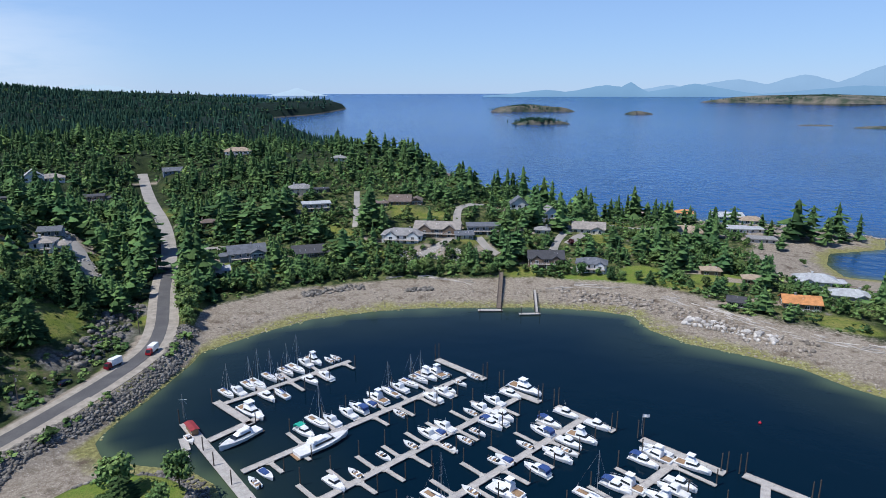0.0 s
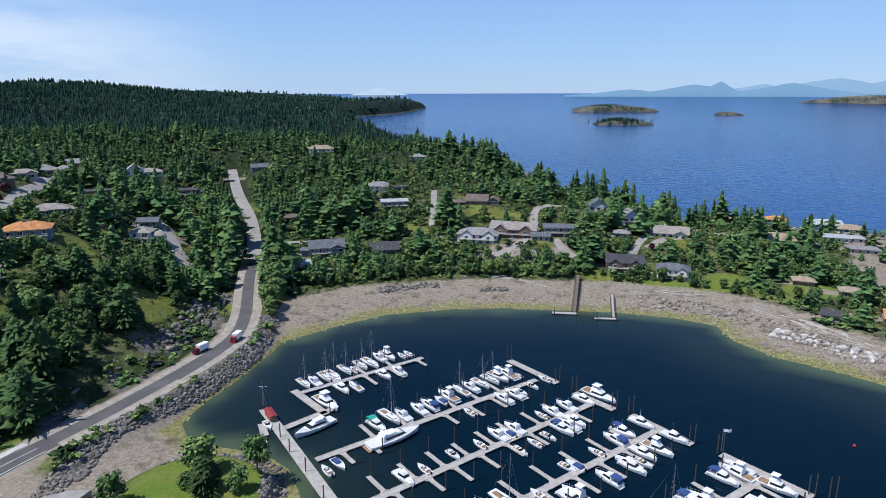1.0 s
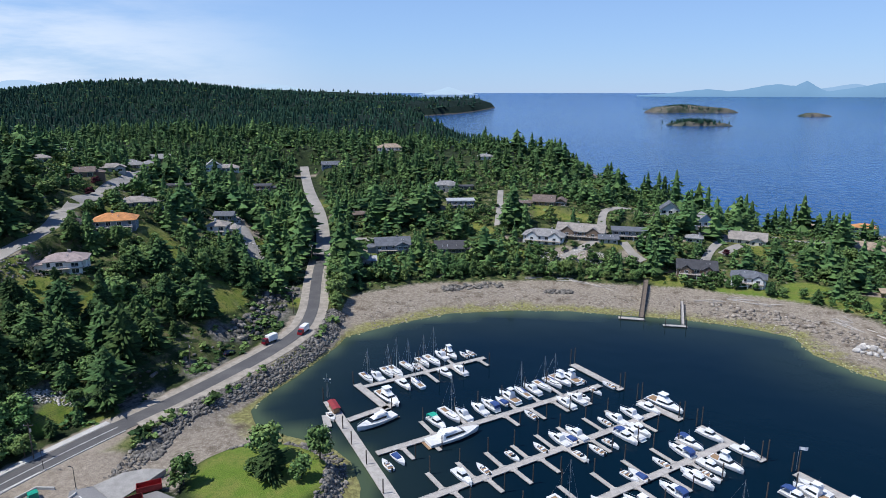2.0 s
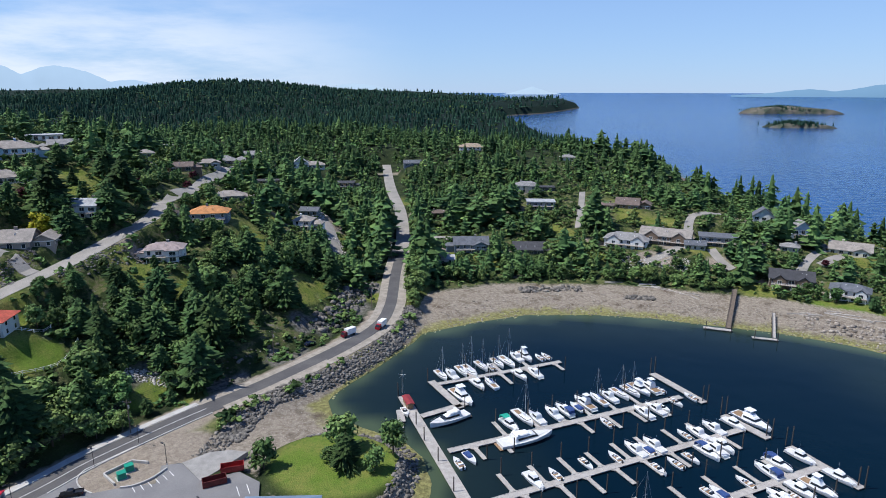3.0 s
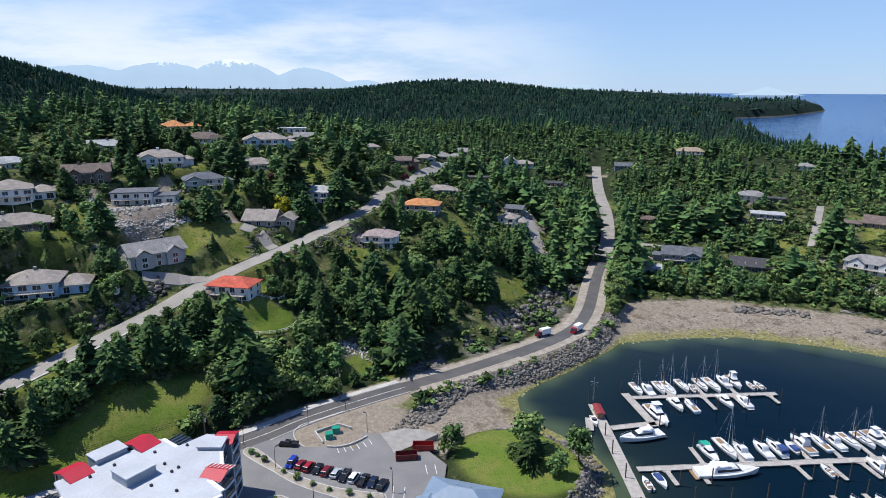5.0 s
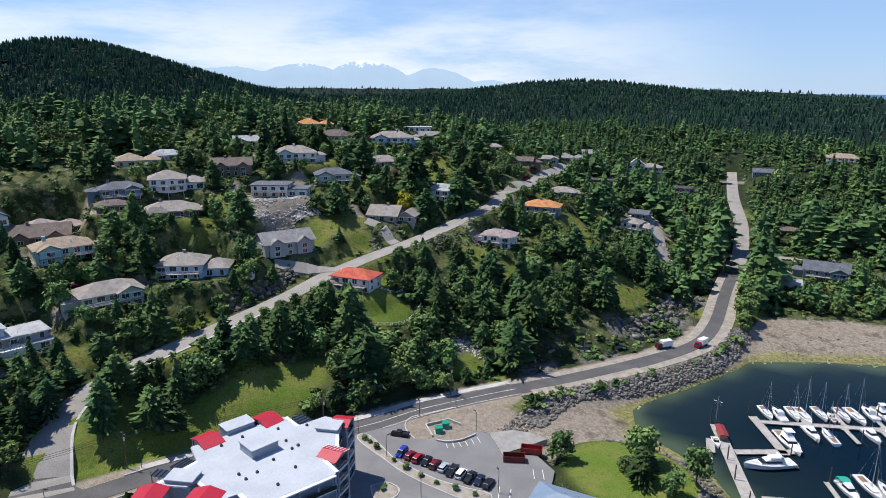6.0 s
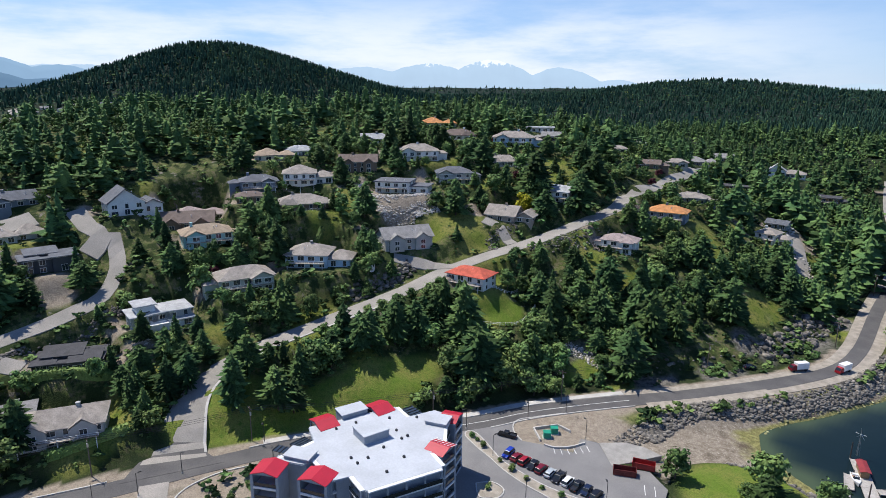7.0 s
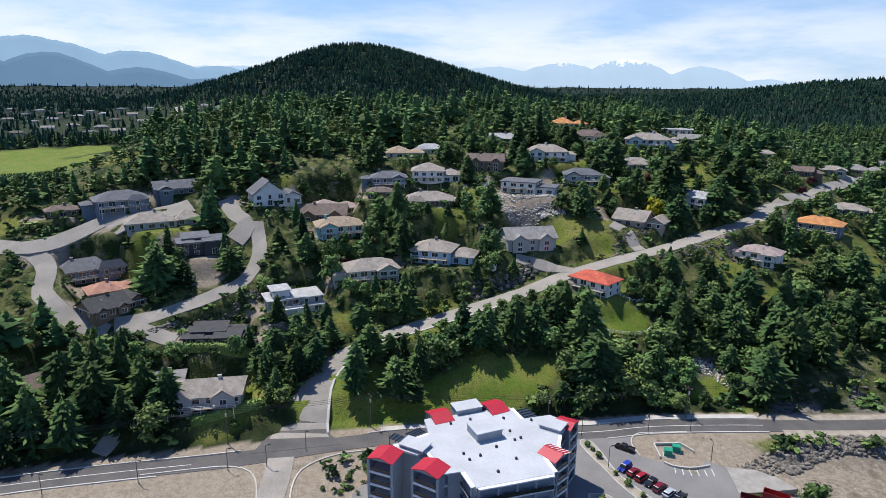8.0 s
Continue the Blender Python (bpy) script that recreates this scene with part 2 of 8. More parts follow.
HILL_ROAD = [(-166.6, 11), (-174, 12.5), (-181, 15.6), (-191, 21), (-198, 30), (-202, 46), (-204, 70), (-209, 101), (-213, 120), (-214.5, 141),
             (-215, 168), (-219, 195), (-224, 222), (-233, 238)]
HILL_HEIGHTS = [5]
# level ground cut for houses: x, y, height, radius, how far it runs out
PADS, PAVED = [], []


def bench(x, y, z, line, heights, flat, out):
    """Levels the ground along a road that climbs from point to point."""
    best, level = np.full(np.shape(x), 1e9), np.zeros(np.shape(x))
    for (ax, ay), (bx, by), ha, hb in zip(line, line[1:], heights, heights[1:]):
        dx, dy = bx - ax, by - ay
        k = np.clip(((x - ax) * dx + (y - ay) * dy) / (dx * dx + dy * dy), 0, 1)
        d = np.hypot(x - ax - k * dx, y - ay - k * dy)
        level = np.where(d < best, ha + k * (hb - ha), level)
        best = np.minimum(best, d)
    k = 1 - smooth(best, flat, out)
    return z * (1 - k) + level * k


def land(x, y):
    """Height of the ground."""
    x, y = np.asarray(x, float), np.asarray(y, float)
    r = np.hypot(x, y)
    d = coast(x, y)
    dd = d + 3.0 * wobble(x, y, 17) * smooth(d, -10, 25)
    z = np.where(d < 0, np.maximum(d * 0.16, -4), np.minimum(dd * (0.095 + 0.3 * smooth(r, 700, 1500)), 4) + 0.05 * np.clip(dd - 42, 0, 140))
    deep = smooth(d, 20, 90)
    xh = np.interp(y, HW[:, 1], HW[:, 0])
    u = np.clip(xh - x - 7 + 3 * wobble(x, y, 23, 2), 0, None)
    # the housing hill beside the road
    rise = 80 * (1 - np.exp(-(u / 130) ** 1.3)) * (1 - 0.62 * smooth(y, 250, 520)) * (1 - 0.45 * smooth(-y, 0, 260))
    south = smooth(-y, -40, 110)
    fall = 1 - 0.66 * smooth(u, 260 - 140 * south, 620 - 320 * south)
    z = z + smooth(d, 0, 12) * rise * fall * (1 - 0.35 * bump(x, y, -205, -20, 60, 60, 1.0))
    # ridge behind the cove, far hills, the round hill and the low hills along the shore
    z = z + deep * (bump(x, y, -205, 640, 280, 170, 40) + bump(x, y, 40, 420, 90, 60, 8) + bump(x, y, -60, 480, 120, 80, 10))
    hills = bump(x, y, -2008, 415, 430, 440, 157) + bump(x, y, -1500, 330, 620, 480, 30)
    hills = hills + bump(x, y, -1950, 2420, 620, 900, 92, 40) + bump(x, y, -1150, 2700, 700, 500, 22, 40) + bump(x, y, -3100, 1100, 1000, 500, 40, 20)
    z = z + hills * smooth(d, 0, 160)
    z = z + deep * smooth(r, 900, 2600) * 14 + deep * 6 * wobble(x, y, 160, 1) * smooth(r, 250, 700)
    z = z + deep * 1.3 * wobble(x, y, 13, 4) * smooth(u + np.clip(y - 330, 0, 40), 5, 40)
    # level ground: the road's bench, the car park, the gravel lot
    if len(HILL_HEIGHTS) > 1:
        z = bench(x, y, z, HILL_ROAD, HILL_HEIGHTS, 5.5, 15)
    if PADS:
        flat, px, py = z.ravel().copy(), np.ravel(x), np.ravel(y)
        for cx, cy, level, rad, out in PADS:
            i = np.nonzero((np.abs(px - cx) < out) & (np.abs(py - cy) < out))[0]
            if len(i):
                k = 1 - smooth(np.hypot(px[i] - cx, py[i] - cy), rad, out)
                for line, half in PAVED:
                    k = k * smooth(from_line(px[i], py[i], line), half, half + 5)
                flat[i] = flat[i] * (1 - k) + level * k
        z = flat.reshape(np.shape(z))
    road = from_line(x, y, HIGHWAY)
    k = 1 - smooth(road, 7.5, 19)
    z = z * (1 - k) + highway_height(y) * k
    lot = np.maximum(1 - smooth(np.hypot((x + 112) / 1.0, (y - 72) / 1.15), 38, 52), 1 - smooth(np.hypot((x + 115) / 1.0, (y + 20) / 1.4), 45, 58))
    lot = np.maximum(lot, 1 - smooth(np.hypot((x + 82) / 1.15, y - 135), 15.5, 20))
    z = z * (1 - lot) + 5.0 * lot
    return z + sea_rise(r)


# the hill road takes the slope's own heights, evened out
HILL_HEIGHTS = [float(h) for h in np.convolve(np.pad(land(*np.array(HILL_ROAD).T), 1, "edge"), (0.25, 0.5, 0.25), "valid")]

# ---- building helpers ----
def mesh_of(name, verts, faces, mat, smooth_faces=False):
    me = bpy.data.meshes.new(name)
    me.from_pydata([tuple(v) for v in verts], [], [tuple(f) for f in faces])
    me.materials.append(mat)
    if smooth_faces:
        me.polygons.foreach_set("use_smooth", [True] * len(me.polygons))
    me.update()
    return me


class Geo:
    """Collects the corners and faces of one mesh."""

    def __init__(self):
        self.v, self.f = [], []

    def face(self, *corners):
        n = len(self.v)
        self.v += [tuple(c) for c in corners]
        self.f.append(tuple(range(n, n + len(corners))))
        return self

    def box(self, x0, x1, y0, y1, z0, z1):
        return self.prism([(x0, y0), (x1, y0), (x1, y1), (x0, y1)], z0, z1)

    def prism(self, ring, z0, z1, top=1.0, shift=(0, 0)):
        """A ring of (x, y), counter-clockwise, drawn up from z0 to z1; top: how far it tapers."""
        n, k = len(self.v), len(ring)
        cx, cy = sum(p[0] for p in ring) / k, sum(p[1] for p in ring) / k
        self.v += [(x, y, z0) for x, y in ring]
        self.v += [(cx + (x - cx) * top + shift[0], cy + (y - cy) * top + shift[1], z1) for x, y in ring]
        self.f += [tuple(range(n + k - 1, n - 1, -1)), tuple(range(n + k, n + 2 * k))]
        self.f += [(n + i, n + (i + 1) % k, n + k + (i + 1) % k, n + k + i) for i in range(k)]
        return self

    def rod(self, a, b, r0, r1=None, sides=6):
        a, b = Vector(a), Vector(b)
        way = (b - a).normalized()
        side = way.orthogonal().normalized()
        other = way.cross(side)
        n = len(self.v)
        for p, r in ((a, r0), (b, r0 if r1 is None else r1)):
            for i in range(sides):
                t = math.tau * i / sides
                self.v.append(tuple(p + (side * math.cos(t) + other * math.sin(t)) * r))
        self.f += [(n + i, n + (i + 1) % sides, n + sides + (i + 1) % sides, n + sides + i) for i in range(sides)]
        self.f += [tuple(range(n + sides - 1, n - 1, -1)), tuple(range(n + sides, n + 2 * sides))]
        return self

    def loft(self, rings, closed=True, caps=True):
        """Joins rings of equally many corners."""
        n, k = len(self.v), len(rings[0])
        for r in rings:
            self.v += [tuple(p) for p in r]
        for j in range(len(rings) - 1):
            for i in range(k if closed else k - 1):
                a, b = n + j * k + i, n + j * k + (i + 1) % k
                self.f.append((a, b, b + k, a + k))
        if caps:
            m = n + (len(rings) - 1) * k
            self.f += [tuple(range(n + k - 1, n - 1, -1)), tuple(range(m, m + k))]
        return self

    def mesh(self, name, mat, smooth_faces=False):
        return mesh_of(name, self.v, self.f, mat, smooth_faces)


def part(name, geo, mat, parent, label="", at=None, smooth_faces=False):
    """One mesh object under a thing or under a part."""
    ob = new(name, geo if isinstance(geo, bpy.types.Mesh) else geo.mesh(name, mat, smooth_faces))
    ob.parent = parent
    if at is not None:
        ob.matrix_basis = at
    return tagged(ob, label)


def thing(name, label, category, at, group=""):
    ob = new(name)
    ob.empty_display_size = 0.5
    ob.matrix_basis = at
    return tagged(ob, label, category, group)


GROUND, WATER = ground_material(), water_material()

# ---- ground and water: sheets on a fan of rays, finer where the drone looks ----
def fan(radii):
    turns = np.radians(np.concatenate([np.arange(-50, 122, 0.4), np.arange(122, 310, 4.0)]))
    a, r = np.meshgrid(turns, radii, indexing="ij")
    x, y = -np.sin(a) * r, np.cos(a) * r
    n, k = a.shape
    i, j = np.meshgrid(np.arange(n), np.arange(k - 1), indexing="ij")
    ip = (i + 1) % n
    faces = np.stack([i * k + j, ip * k + j, ip * k + j + 1, i * k + j + 1], -1).reshape(-1, 4)
    return x.ravel(), y.ravel(), faces[:, ::-1]


def mask_of(me, name, values):
    me.attributes.new(name, "FLOAT", "POINT").data.foreach_set("value", np.asarray(values, np.float32))


def spot(x, y, cx, cy, rx, ry, turn=0.0):
    return np.clip(1.6 - bump(x, y, cx, cy, 1, 1, 0) - (np.hypot(((x - cx) * math.cos(radians(turn)) + (y - cy) * math.sin(radians(turn))) / rx,
                                                             (-(x - cx) * math.sin(radians(turn)) + (y - cy) * math.cos(radians(turn))) / ry) * 1.2), 0, 1)


def make_ground():
    radii = np.concatenate([[0.02], np.arange(8, 120, 4.0), np.arange(120, 420, 1.6), np.geomspace(420, 4880, 150)])
    x, y, faces = fan(radii)
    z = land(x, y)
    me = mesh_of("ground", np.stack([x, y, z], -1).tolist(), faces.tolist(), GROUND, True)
    d = coast(x, y)
    road = from_line(x, y, HIGHWAY)
    u = np.interp(y, HW[:, 1], HW[:, 0]) - x
    patch = wobble(x, y, 21, 3)
    settled = smooth(u, 6, 30) * (1 - smooth(u, 260, 330)) * (1 - smooth(y, 310, 360)) * smooth(y, -160, -100)
    point = smooth(-u, 20, 40) * smooth(y, 250, 280) * (1 - smooth(d, 150, 210)) * (1 - smooth(np.hypot(x, y), 520, 640))
    # the painted forest shade takes over with distance, except round the town
    mask_of(me, "canopy_shade", smooth(np.hypot(x, y), 560, 900) * (1 - 0.85 * np.clip(bump(x, y, -1250, -220, 330, 240, 1.0), 0, 1)))
    mask_of(me, "garden", np.maximum(settled, point))
    verge = smooth(u, -17, -14) * (1 - smooth(u, -10, -8)) * smooth(y, 150, 165) * (1 - smooth(y, 270, 285))
    for m in MEADOWS:
        verge = np.maximum(verge, smooth(spot(x, y, *m) + 0.3 * wobble(x, y, 6, 1), 0.3, 0.6))
    mask_of(me, "meadow", np.maximum(smooth(patch, 0.4, 0.65) * (1 - smooth(np.hypot(x, y), 420, 620)), verge))
    steep = np.maximum(bump(x, y, -150, 190, 24, 55, 1.0), 1.4 * bump(x, y, -143, 256, 12, 34, 1.0))
    mask_of(me, "rock", np.clip(steep * 1.3 * smooth(wobble(x, y, 9, 5), 0.15, 0.45), 0, 1))
    lawn = np.zeros_like(x)
    for s in LAWNS:
        lawn = np.maximum(lawn, spot(x, y, *s))
    mask_of(me, "lawn", smooth(lawn, 0.3, 0.6))
    dirt = np.clip(smooth(10 + 1.5 * wobble(x, y, 7) - road, 0, 3), 0, 1) * (u < 8) * (y < 250)
    for s in DIRT:
        dirt = np.maximum(dirt, smooth(spot(x, y, *s), 0.3, 0.6))
    # driveways and terraces beside the houses
    for hx, hy, hz, rad, hh in HOUSES:
        if hx * hx + hy * hy < 600 ** 2:
            side = 1 if (hx * 7 + hy * 3) % 2 > 1 else -1
            for k in (0.75, 1.35):
                dirt = np.maximum(dirt, smooth(spot(x, y, hx + side * (hy / 300) * rad * k, hy - side * (hx / 300) * rad * k, 5.0, 4.0), 0.3, 0.5))
    mask_of(me, "dirt", dirt)
    mask_of(me, "shore", np.clip(sea_rise(np.hypot(x, y)) / 50, 0, 9))
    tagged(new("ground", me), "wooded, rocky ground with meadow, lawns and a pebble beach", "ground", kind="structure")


def make_water():
    radii = np.concatenate([[0.02], np.arange(6, 400, 9.0), np.geomspace(400, 4900, 90)])
    x, y, faces = fan(radii)
    r = np.hypot(x, y)
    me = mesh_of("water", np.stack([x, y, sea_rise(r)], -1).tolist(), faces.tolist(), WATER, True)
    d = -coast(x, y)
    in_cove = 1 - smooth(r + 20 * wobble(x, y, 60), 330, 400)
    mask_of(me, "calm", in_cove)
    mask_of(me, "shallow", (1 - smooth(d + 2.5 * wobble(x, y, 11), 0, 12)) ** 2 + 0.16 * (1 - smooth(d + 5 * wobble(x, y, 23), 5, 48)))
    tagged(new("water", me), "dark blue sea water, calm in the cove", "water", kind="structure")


GOLF = [(-640, -190, 105, 42), (-770, -222, 90, 60), (-800, -165, 60, 40), (-660, -140, 70, 20)]
MEADOWS = [(-157, 240, 10, 15), (-182, 192, 6, 8), (-209, 290, 8, 8), (-238, 138, 9, 17), (-226, 143, 6, 8), (-15, 424, 24, 8), (-214, 33, 4, 5), (-270, 215, 8, 12), (-262, 170, 6, 10)]
LAWNS = [(92, 334, 30, 7, -8), (112, 345, 12, 10), (150, 330, 16, 12), (-82, 136, 19, 17), (-173, 62, 10, 38, 4), (-181, 30, 10, 20, -8), (-157, 146, 4, 10, 10), (-188, 131, 7, 10)] + GOLF
DIRT = [(-133, 112, 12, 12), (-126, 126, 12, 12, 30), (-118, 92, 16, 9, 20), (-122, -20, 44, 62), (-150, -40, 14, 40), (-150, 20, 9, 14), (-212, 5, 6, 8), (-248, -14, 7, 7), (-268, 113, 10, 7), (-256, 124, 7, 14), (-194, 334, 9, 12), (-8, 372, 12, 7), (26, 374, 6, 8)]
make_water()

# ---- roads ----
ASPHALT = material("asphalt", (0.075, 0.072, 0.072), 0.9, 0.25, 0.15, 3.0, 0.2, tint=(0.105, 0.10, 0.097))
ASPHALT_OLD = material("worn asphalt", (0.31, 0.285, 0.255), 0.92, 0.25, 0.12, 3.0, 0.2, tint=(0.24, 0.225, 0.20))
CONCRETE = material("concrete", (0.50, 0.48, 0.45), 0.9, 0.2, 0.3, 4.0, 0.2)
GRAVEL = material("gravel", (0.36, 0.32, 0.265), 0.95, 0.3, 0.4, 5.0, 0.4, tint=(0.25, 0.22, 0.18))
PAINT = material("road paint", (0.72, 0.71, 0.68), 0.8, 0.15, 1.0, 6.0)


def curve_of(points, step=3.0):
    """Points at even steps along a smooth line through the given ones."""
    p = np.array(points, float)
    out = []
    for i in range(len(p) - 1):
        a, b, c, d = p[max(i - 1, 0)], p[i], p[i + 1], p[min(i + 2, len(p) - 1)]
        n = max(int(np.hypot(*(c - b)[:2]) / step), 2)
        for t in np.linspace(0, 1, n, endpoint=False):
            out.append(0.5 * (2 * b + (c - a) * t + (2 * a - 5 * b + 4 * c - d) * t * t + (3 * b - 3 * c + d - a) * t ** 3))
    return np.array(out + [p[-1]])


def sides_of(line):
    way = np.gradient(line[:, :2], axis=0)
    way /= np.linalg.norm(way, axis=1)[:, None]
    return np.stack([-way[:, 1], way[:, 0]], -1)


def strip(name, line, left, right, lift, mat, depth=0.6, label="", category="road", level=None, tilt=False):
    """A paved strip along a line, from left to right of it (metres to its left), as a slab that follows the ground."""
    side = sides_of(line)
    g = Geo()
    lefts = np.broadcast_to(left, len(line))
    rights = np.broadcast_to(right, len(line))
    if level is None:
        z = land(line[:, 0], line[:, 1])
    else:
        z = np.broadcast_to(level, len(line))
    rings = []
    for p, s, h, a, b, up in zip(line, side, z, lefts, rights, np.broadcast_to(lift, len(line))):
        pa, pb = p[:2] + s * a, p[:2] + s * b
        ha, hb = (max(float(land(*pa)), h - 1.5), max(float(land(*pb)), h - 1.5)) if tilt else (h, h)
        rings.append([(*pa, ha + up), (*pb, hb + up), (*pb, hb - depth), (*pa, ha - depth)])
    g.loft(rings)
    return tagged(new(name, g.mesh(name, mat)), label, category, kind="structure")


HIGHWAY_LINE = curve_of(HIGHWAY, 4)
CUT = HIGHWAY_LINE[:, 1] < 335
DARK = 3.6 - 0.9 * smooth(HIGHWAY_LINE[CUT][:, 1], 180, 260)
strip("road_shore", HIGHWAY_LINE[CUT], DARK, -DARK, 0.10 + 0.2 * smooth(HIGHWAY_LINE[CUT][:, 1], 170, 230), ASPHALT, label="dark new asphalt road along the shore")
strip("road_hill", HIGHWAY_LINE[~CUT | (np.roll(~CUT, -1))], 4.4, -4.0, 0.31, ASPHALT_OLD, label="worn pale asphalt road climbing into the woods")
near = (HIGHWAY_LINE[:, 1] < 150)
for k, (a, b) in enumerate(((4.25, 3.85), (-3.85, -4.25))):
    where = near & ((HIGHWAY_LINE[:, 1] > 30) | (HIGHWAY_LINE[:, 1] < -4)) if k == 0 else (HIGHWAY_LINE[:, 1] > 97) & (HIGHWAY_LINE[:, 1] < 150)
    for low in (True, False) if k == 0 else (False,):
        run = HIGHWAY_LINE[where & ((HIGHWAY_LINE[:, 1] < 10) == low)]
        if len(run) > 3:
            strip(f"kerb_{k + 1}", run, a, b, 0.25, CONCRETE, label="pale concrete road kerb", category="kerb")
strip("kerb_3", HIGHWAY_LINE[HIGHWAY_LINE[:, 1] < -22], -3.85, -4.3, 0.25, CONCRETE, label="pale concrete road kerb", category="kerb")
strip("pavement_1", HIGHWAY_LINE[near & (HIGHWAY_LINE[:, 1] > 34)], 6.3, 4.3, 0.22, CONCRETE, label="concrete pavement beside the road", category="pavement")
strip("trim_1", HIGHWAY_LINE[near & (HIGHWAY_LINE[:, 1] < -14)], 0.1, -0.1, 0.115, PAINT, label="white painted line on the road", category="road marking")
strip("trim_2", HIGHWAY_LINE[near & (HIGHWAY_LINE[:, 1] > 40)], 0.1, -0.1, 0.115, PAINT, label="white painted line on the road", category="road marking")
strip("road_shoulder", HIGHWAY_LINE[(HIGHWAY_LINE[:, 1] > 150) & (HIGHWAY_LINE[:, 1] < 340)], -2.6, -7.0, 0.18, GRAVEL, label="gravel shoulder along the shore road", category="road")
strip("road_shoulder_2", HIGHWAY_LINE[(HIGHWAY_LINE[:, 1] > 118) & (HIGHWAY_LINE[:, 1] < 340)], 6.6, 2.6, 0.09, GRAVEL, label="gravel shoulder under the wooded bank", category="road")

# ---- roads up the hill and to the houses ----
HILL_LINE = curve_of(HILL_ROAD, 3)
WIDE = 4.2 + 4.6 * np.clip(1 - np.arange(len(HILL_LINE) - 1) / 7, 0, 1) ** 1.5
strip("road_housing", HILL_LINE[1:], WIDE, -WIDE, 0.14, ASPHALT_OLD, label="pale worn asphalt road climbing the housing hill")
MOUTH = curve_of([(-165, 11), (-169, 11.5), (-173, 12.5), (-178, 14.5)], 2)
FLARE = np.linspace(13, 6.4, len(MOUTH))
strip("road_junction", MOUTH, FLARE, -FLARE, 0.165, ASPHALT, label="dark asphalt mouth of the hill road")
strip("kerb_4", HILL_LINE[2:30], -WIDE[1:29], -WIDE[1:29] - 0.8, 0.26, CONCRETE, label="concrete kerb along the hill road", category="kerb")
LANES = [([(-275, -92), (-267, -75), (-257, -69), (-244, -68), (-232, -58), (-226, -46)], 3.4), ([(-229, -44), (-231, -27), (-238, -9), (-242, 0), (-255, 6), (-272, 6)], 2.8),
         ([(-158, 357), (-149, 366), (-139, 372), (-120, 372)], 2.8), ([(-57, 405), (-60, 435), (-64, 468)], 2.1),
         ([(-13, 367), (0, 380), (8, 395), (12, 437), (30, 455)], 2.6), ([(-276, -50), (-282, -40), (-290, -20)], 5.0), ([(66, 372), (78, 400), (110, 430), (150, 440)], 2.4),
         ([(-233, 237), (-240, 262), (-253, 292), (-272, 330), (-300, 380), (-324, 430)], 3.1), ([(-228, -39), (-222, -31), (-217, -24)], 2.6), ([(-178, -42), (-187, -36), (-194, -33), (-200, -34)], 2.4),
         ([(-290, -6), (-277, -2), (-270, 2), (-262, -3)], 3.6), ([(-287, -46), (-278, -60), (-271, -72), (-270, -82), (-274, -96)], 3.6), ([(-219, 158), (-228, 158), (-236, 154)], 2.4),
         ([(-213, 128), (-220, 120), (-227, 105)], 2.2), ([(-172, 298), (-182, 311), (-192, 324), (-200, 332)], 3.2), ([(22, 388), (27, 376), (33, 369)], 2.6), ([(78, 386), (84, 393), (92, 401)], 2.6),
         ([(-1471, -110), (-1280, -94), (-1165, -102), (-1087, -71)], 8.0)]
for n, (pts, half) in enumerate(LANES):
    strip(f"road_lane_{n + 2}", curve_of(pts, 4), half, -half, 0.16 + 0.008 * n, ASPHALT_OLD, depth=1.2, label="pale asphalt lane between the houses", tilt=True)
strip("road_access", curve_of([(-162, 6), (-152, 4), (-140, 1), (-120, -2), (-95, -5)], 3), 3.6, -3.6, 0.13, ASPHALT_OLD, label="pale asphalt access road of the lot")

# ---- the marina ----
PLANK = material("dock planks", (0.42, 0.39, 0.355), 0.85, 0.25, 0.5, 3.0, 0.2, tint=(0.33, 0.305, 0.275))
PILE = material("tarred pile", (0.075, 0.06, 0.05), 0.9, 0.3, 1.0, 6.0)
GEL = material("white gelcoat", (0.80, 0.80, 0.79), 0.25, 0.06, 0.8, 5.0, objects=0.07)
DECKPAINT = material("boat deck", (0.66, 0.65, 0.62), 0.5, 0.12, 1.0, 6.0)
TINTED = material("tinted glass", (0.02, 0.025, 0.03), 0.08, 0.1, 1.0, 5.0)
BLUE_CANVAS = material("blue canvas", (0.03, 0.07, 0.22), 0.8, 0.25, 1.5, 8.0)
GREEN_CANVAS = material("green canvas", (0.02, 0.36, 0.25), 0.8, 0.2, 1.5, 8.0)
TEAK = material("teak", (0.30, 0.19, 0.10), 0.7, 0.25, 1.0, 6.0)
ALUMINIUM = material("aluminium", (0.62, 0.62, 0.62), 0.35, 0.1, 1.0, 6.0, metal=0.8)
ENGINE = material("black engine cowl", (0.02, 0.02, 0.022), 0.35, 0.1, 1.0, 6.0)
NAVY = material("navy gelcoat", (0.02, 0.03, 0.09), 0.25, 0.1, 1.0, 6.0)
RED_TIN = material("red sheet roof", (0.27, 0.03, 0.03), 0.5, 0.2, 0.7, 5.0)
RED_ROOF = material("bright red roof", (0.44, 0.013, 0.033), 0.45, 0.12, 0.5, 5.0)
ROW = Vector((0.72, 0.694, 0)).normalized()
ACROSS = Vector((ROW.y, -ROW.x, 0))


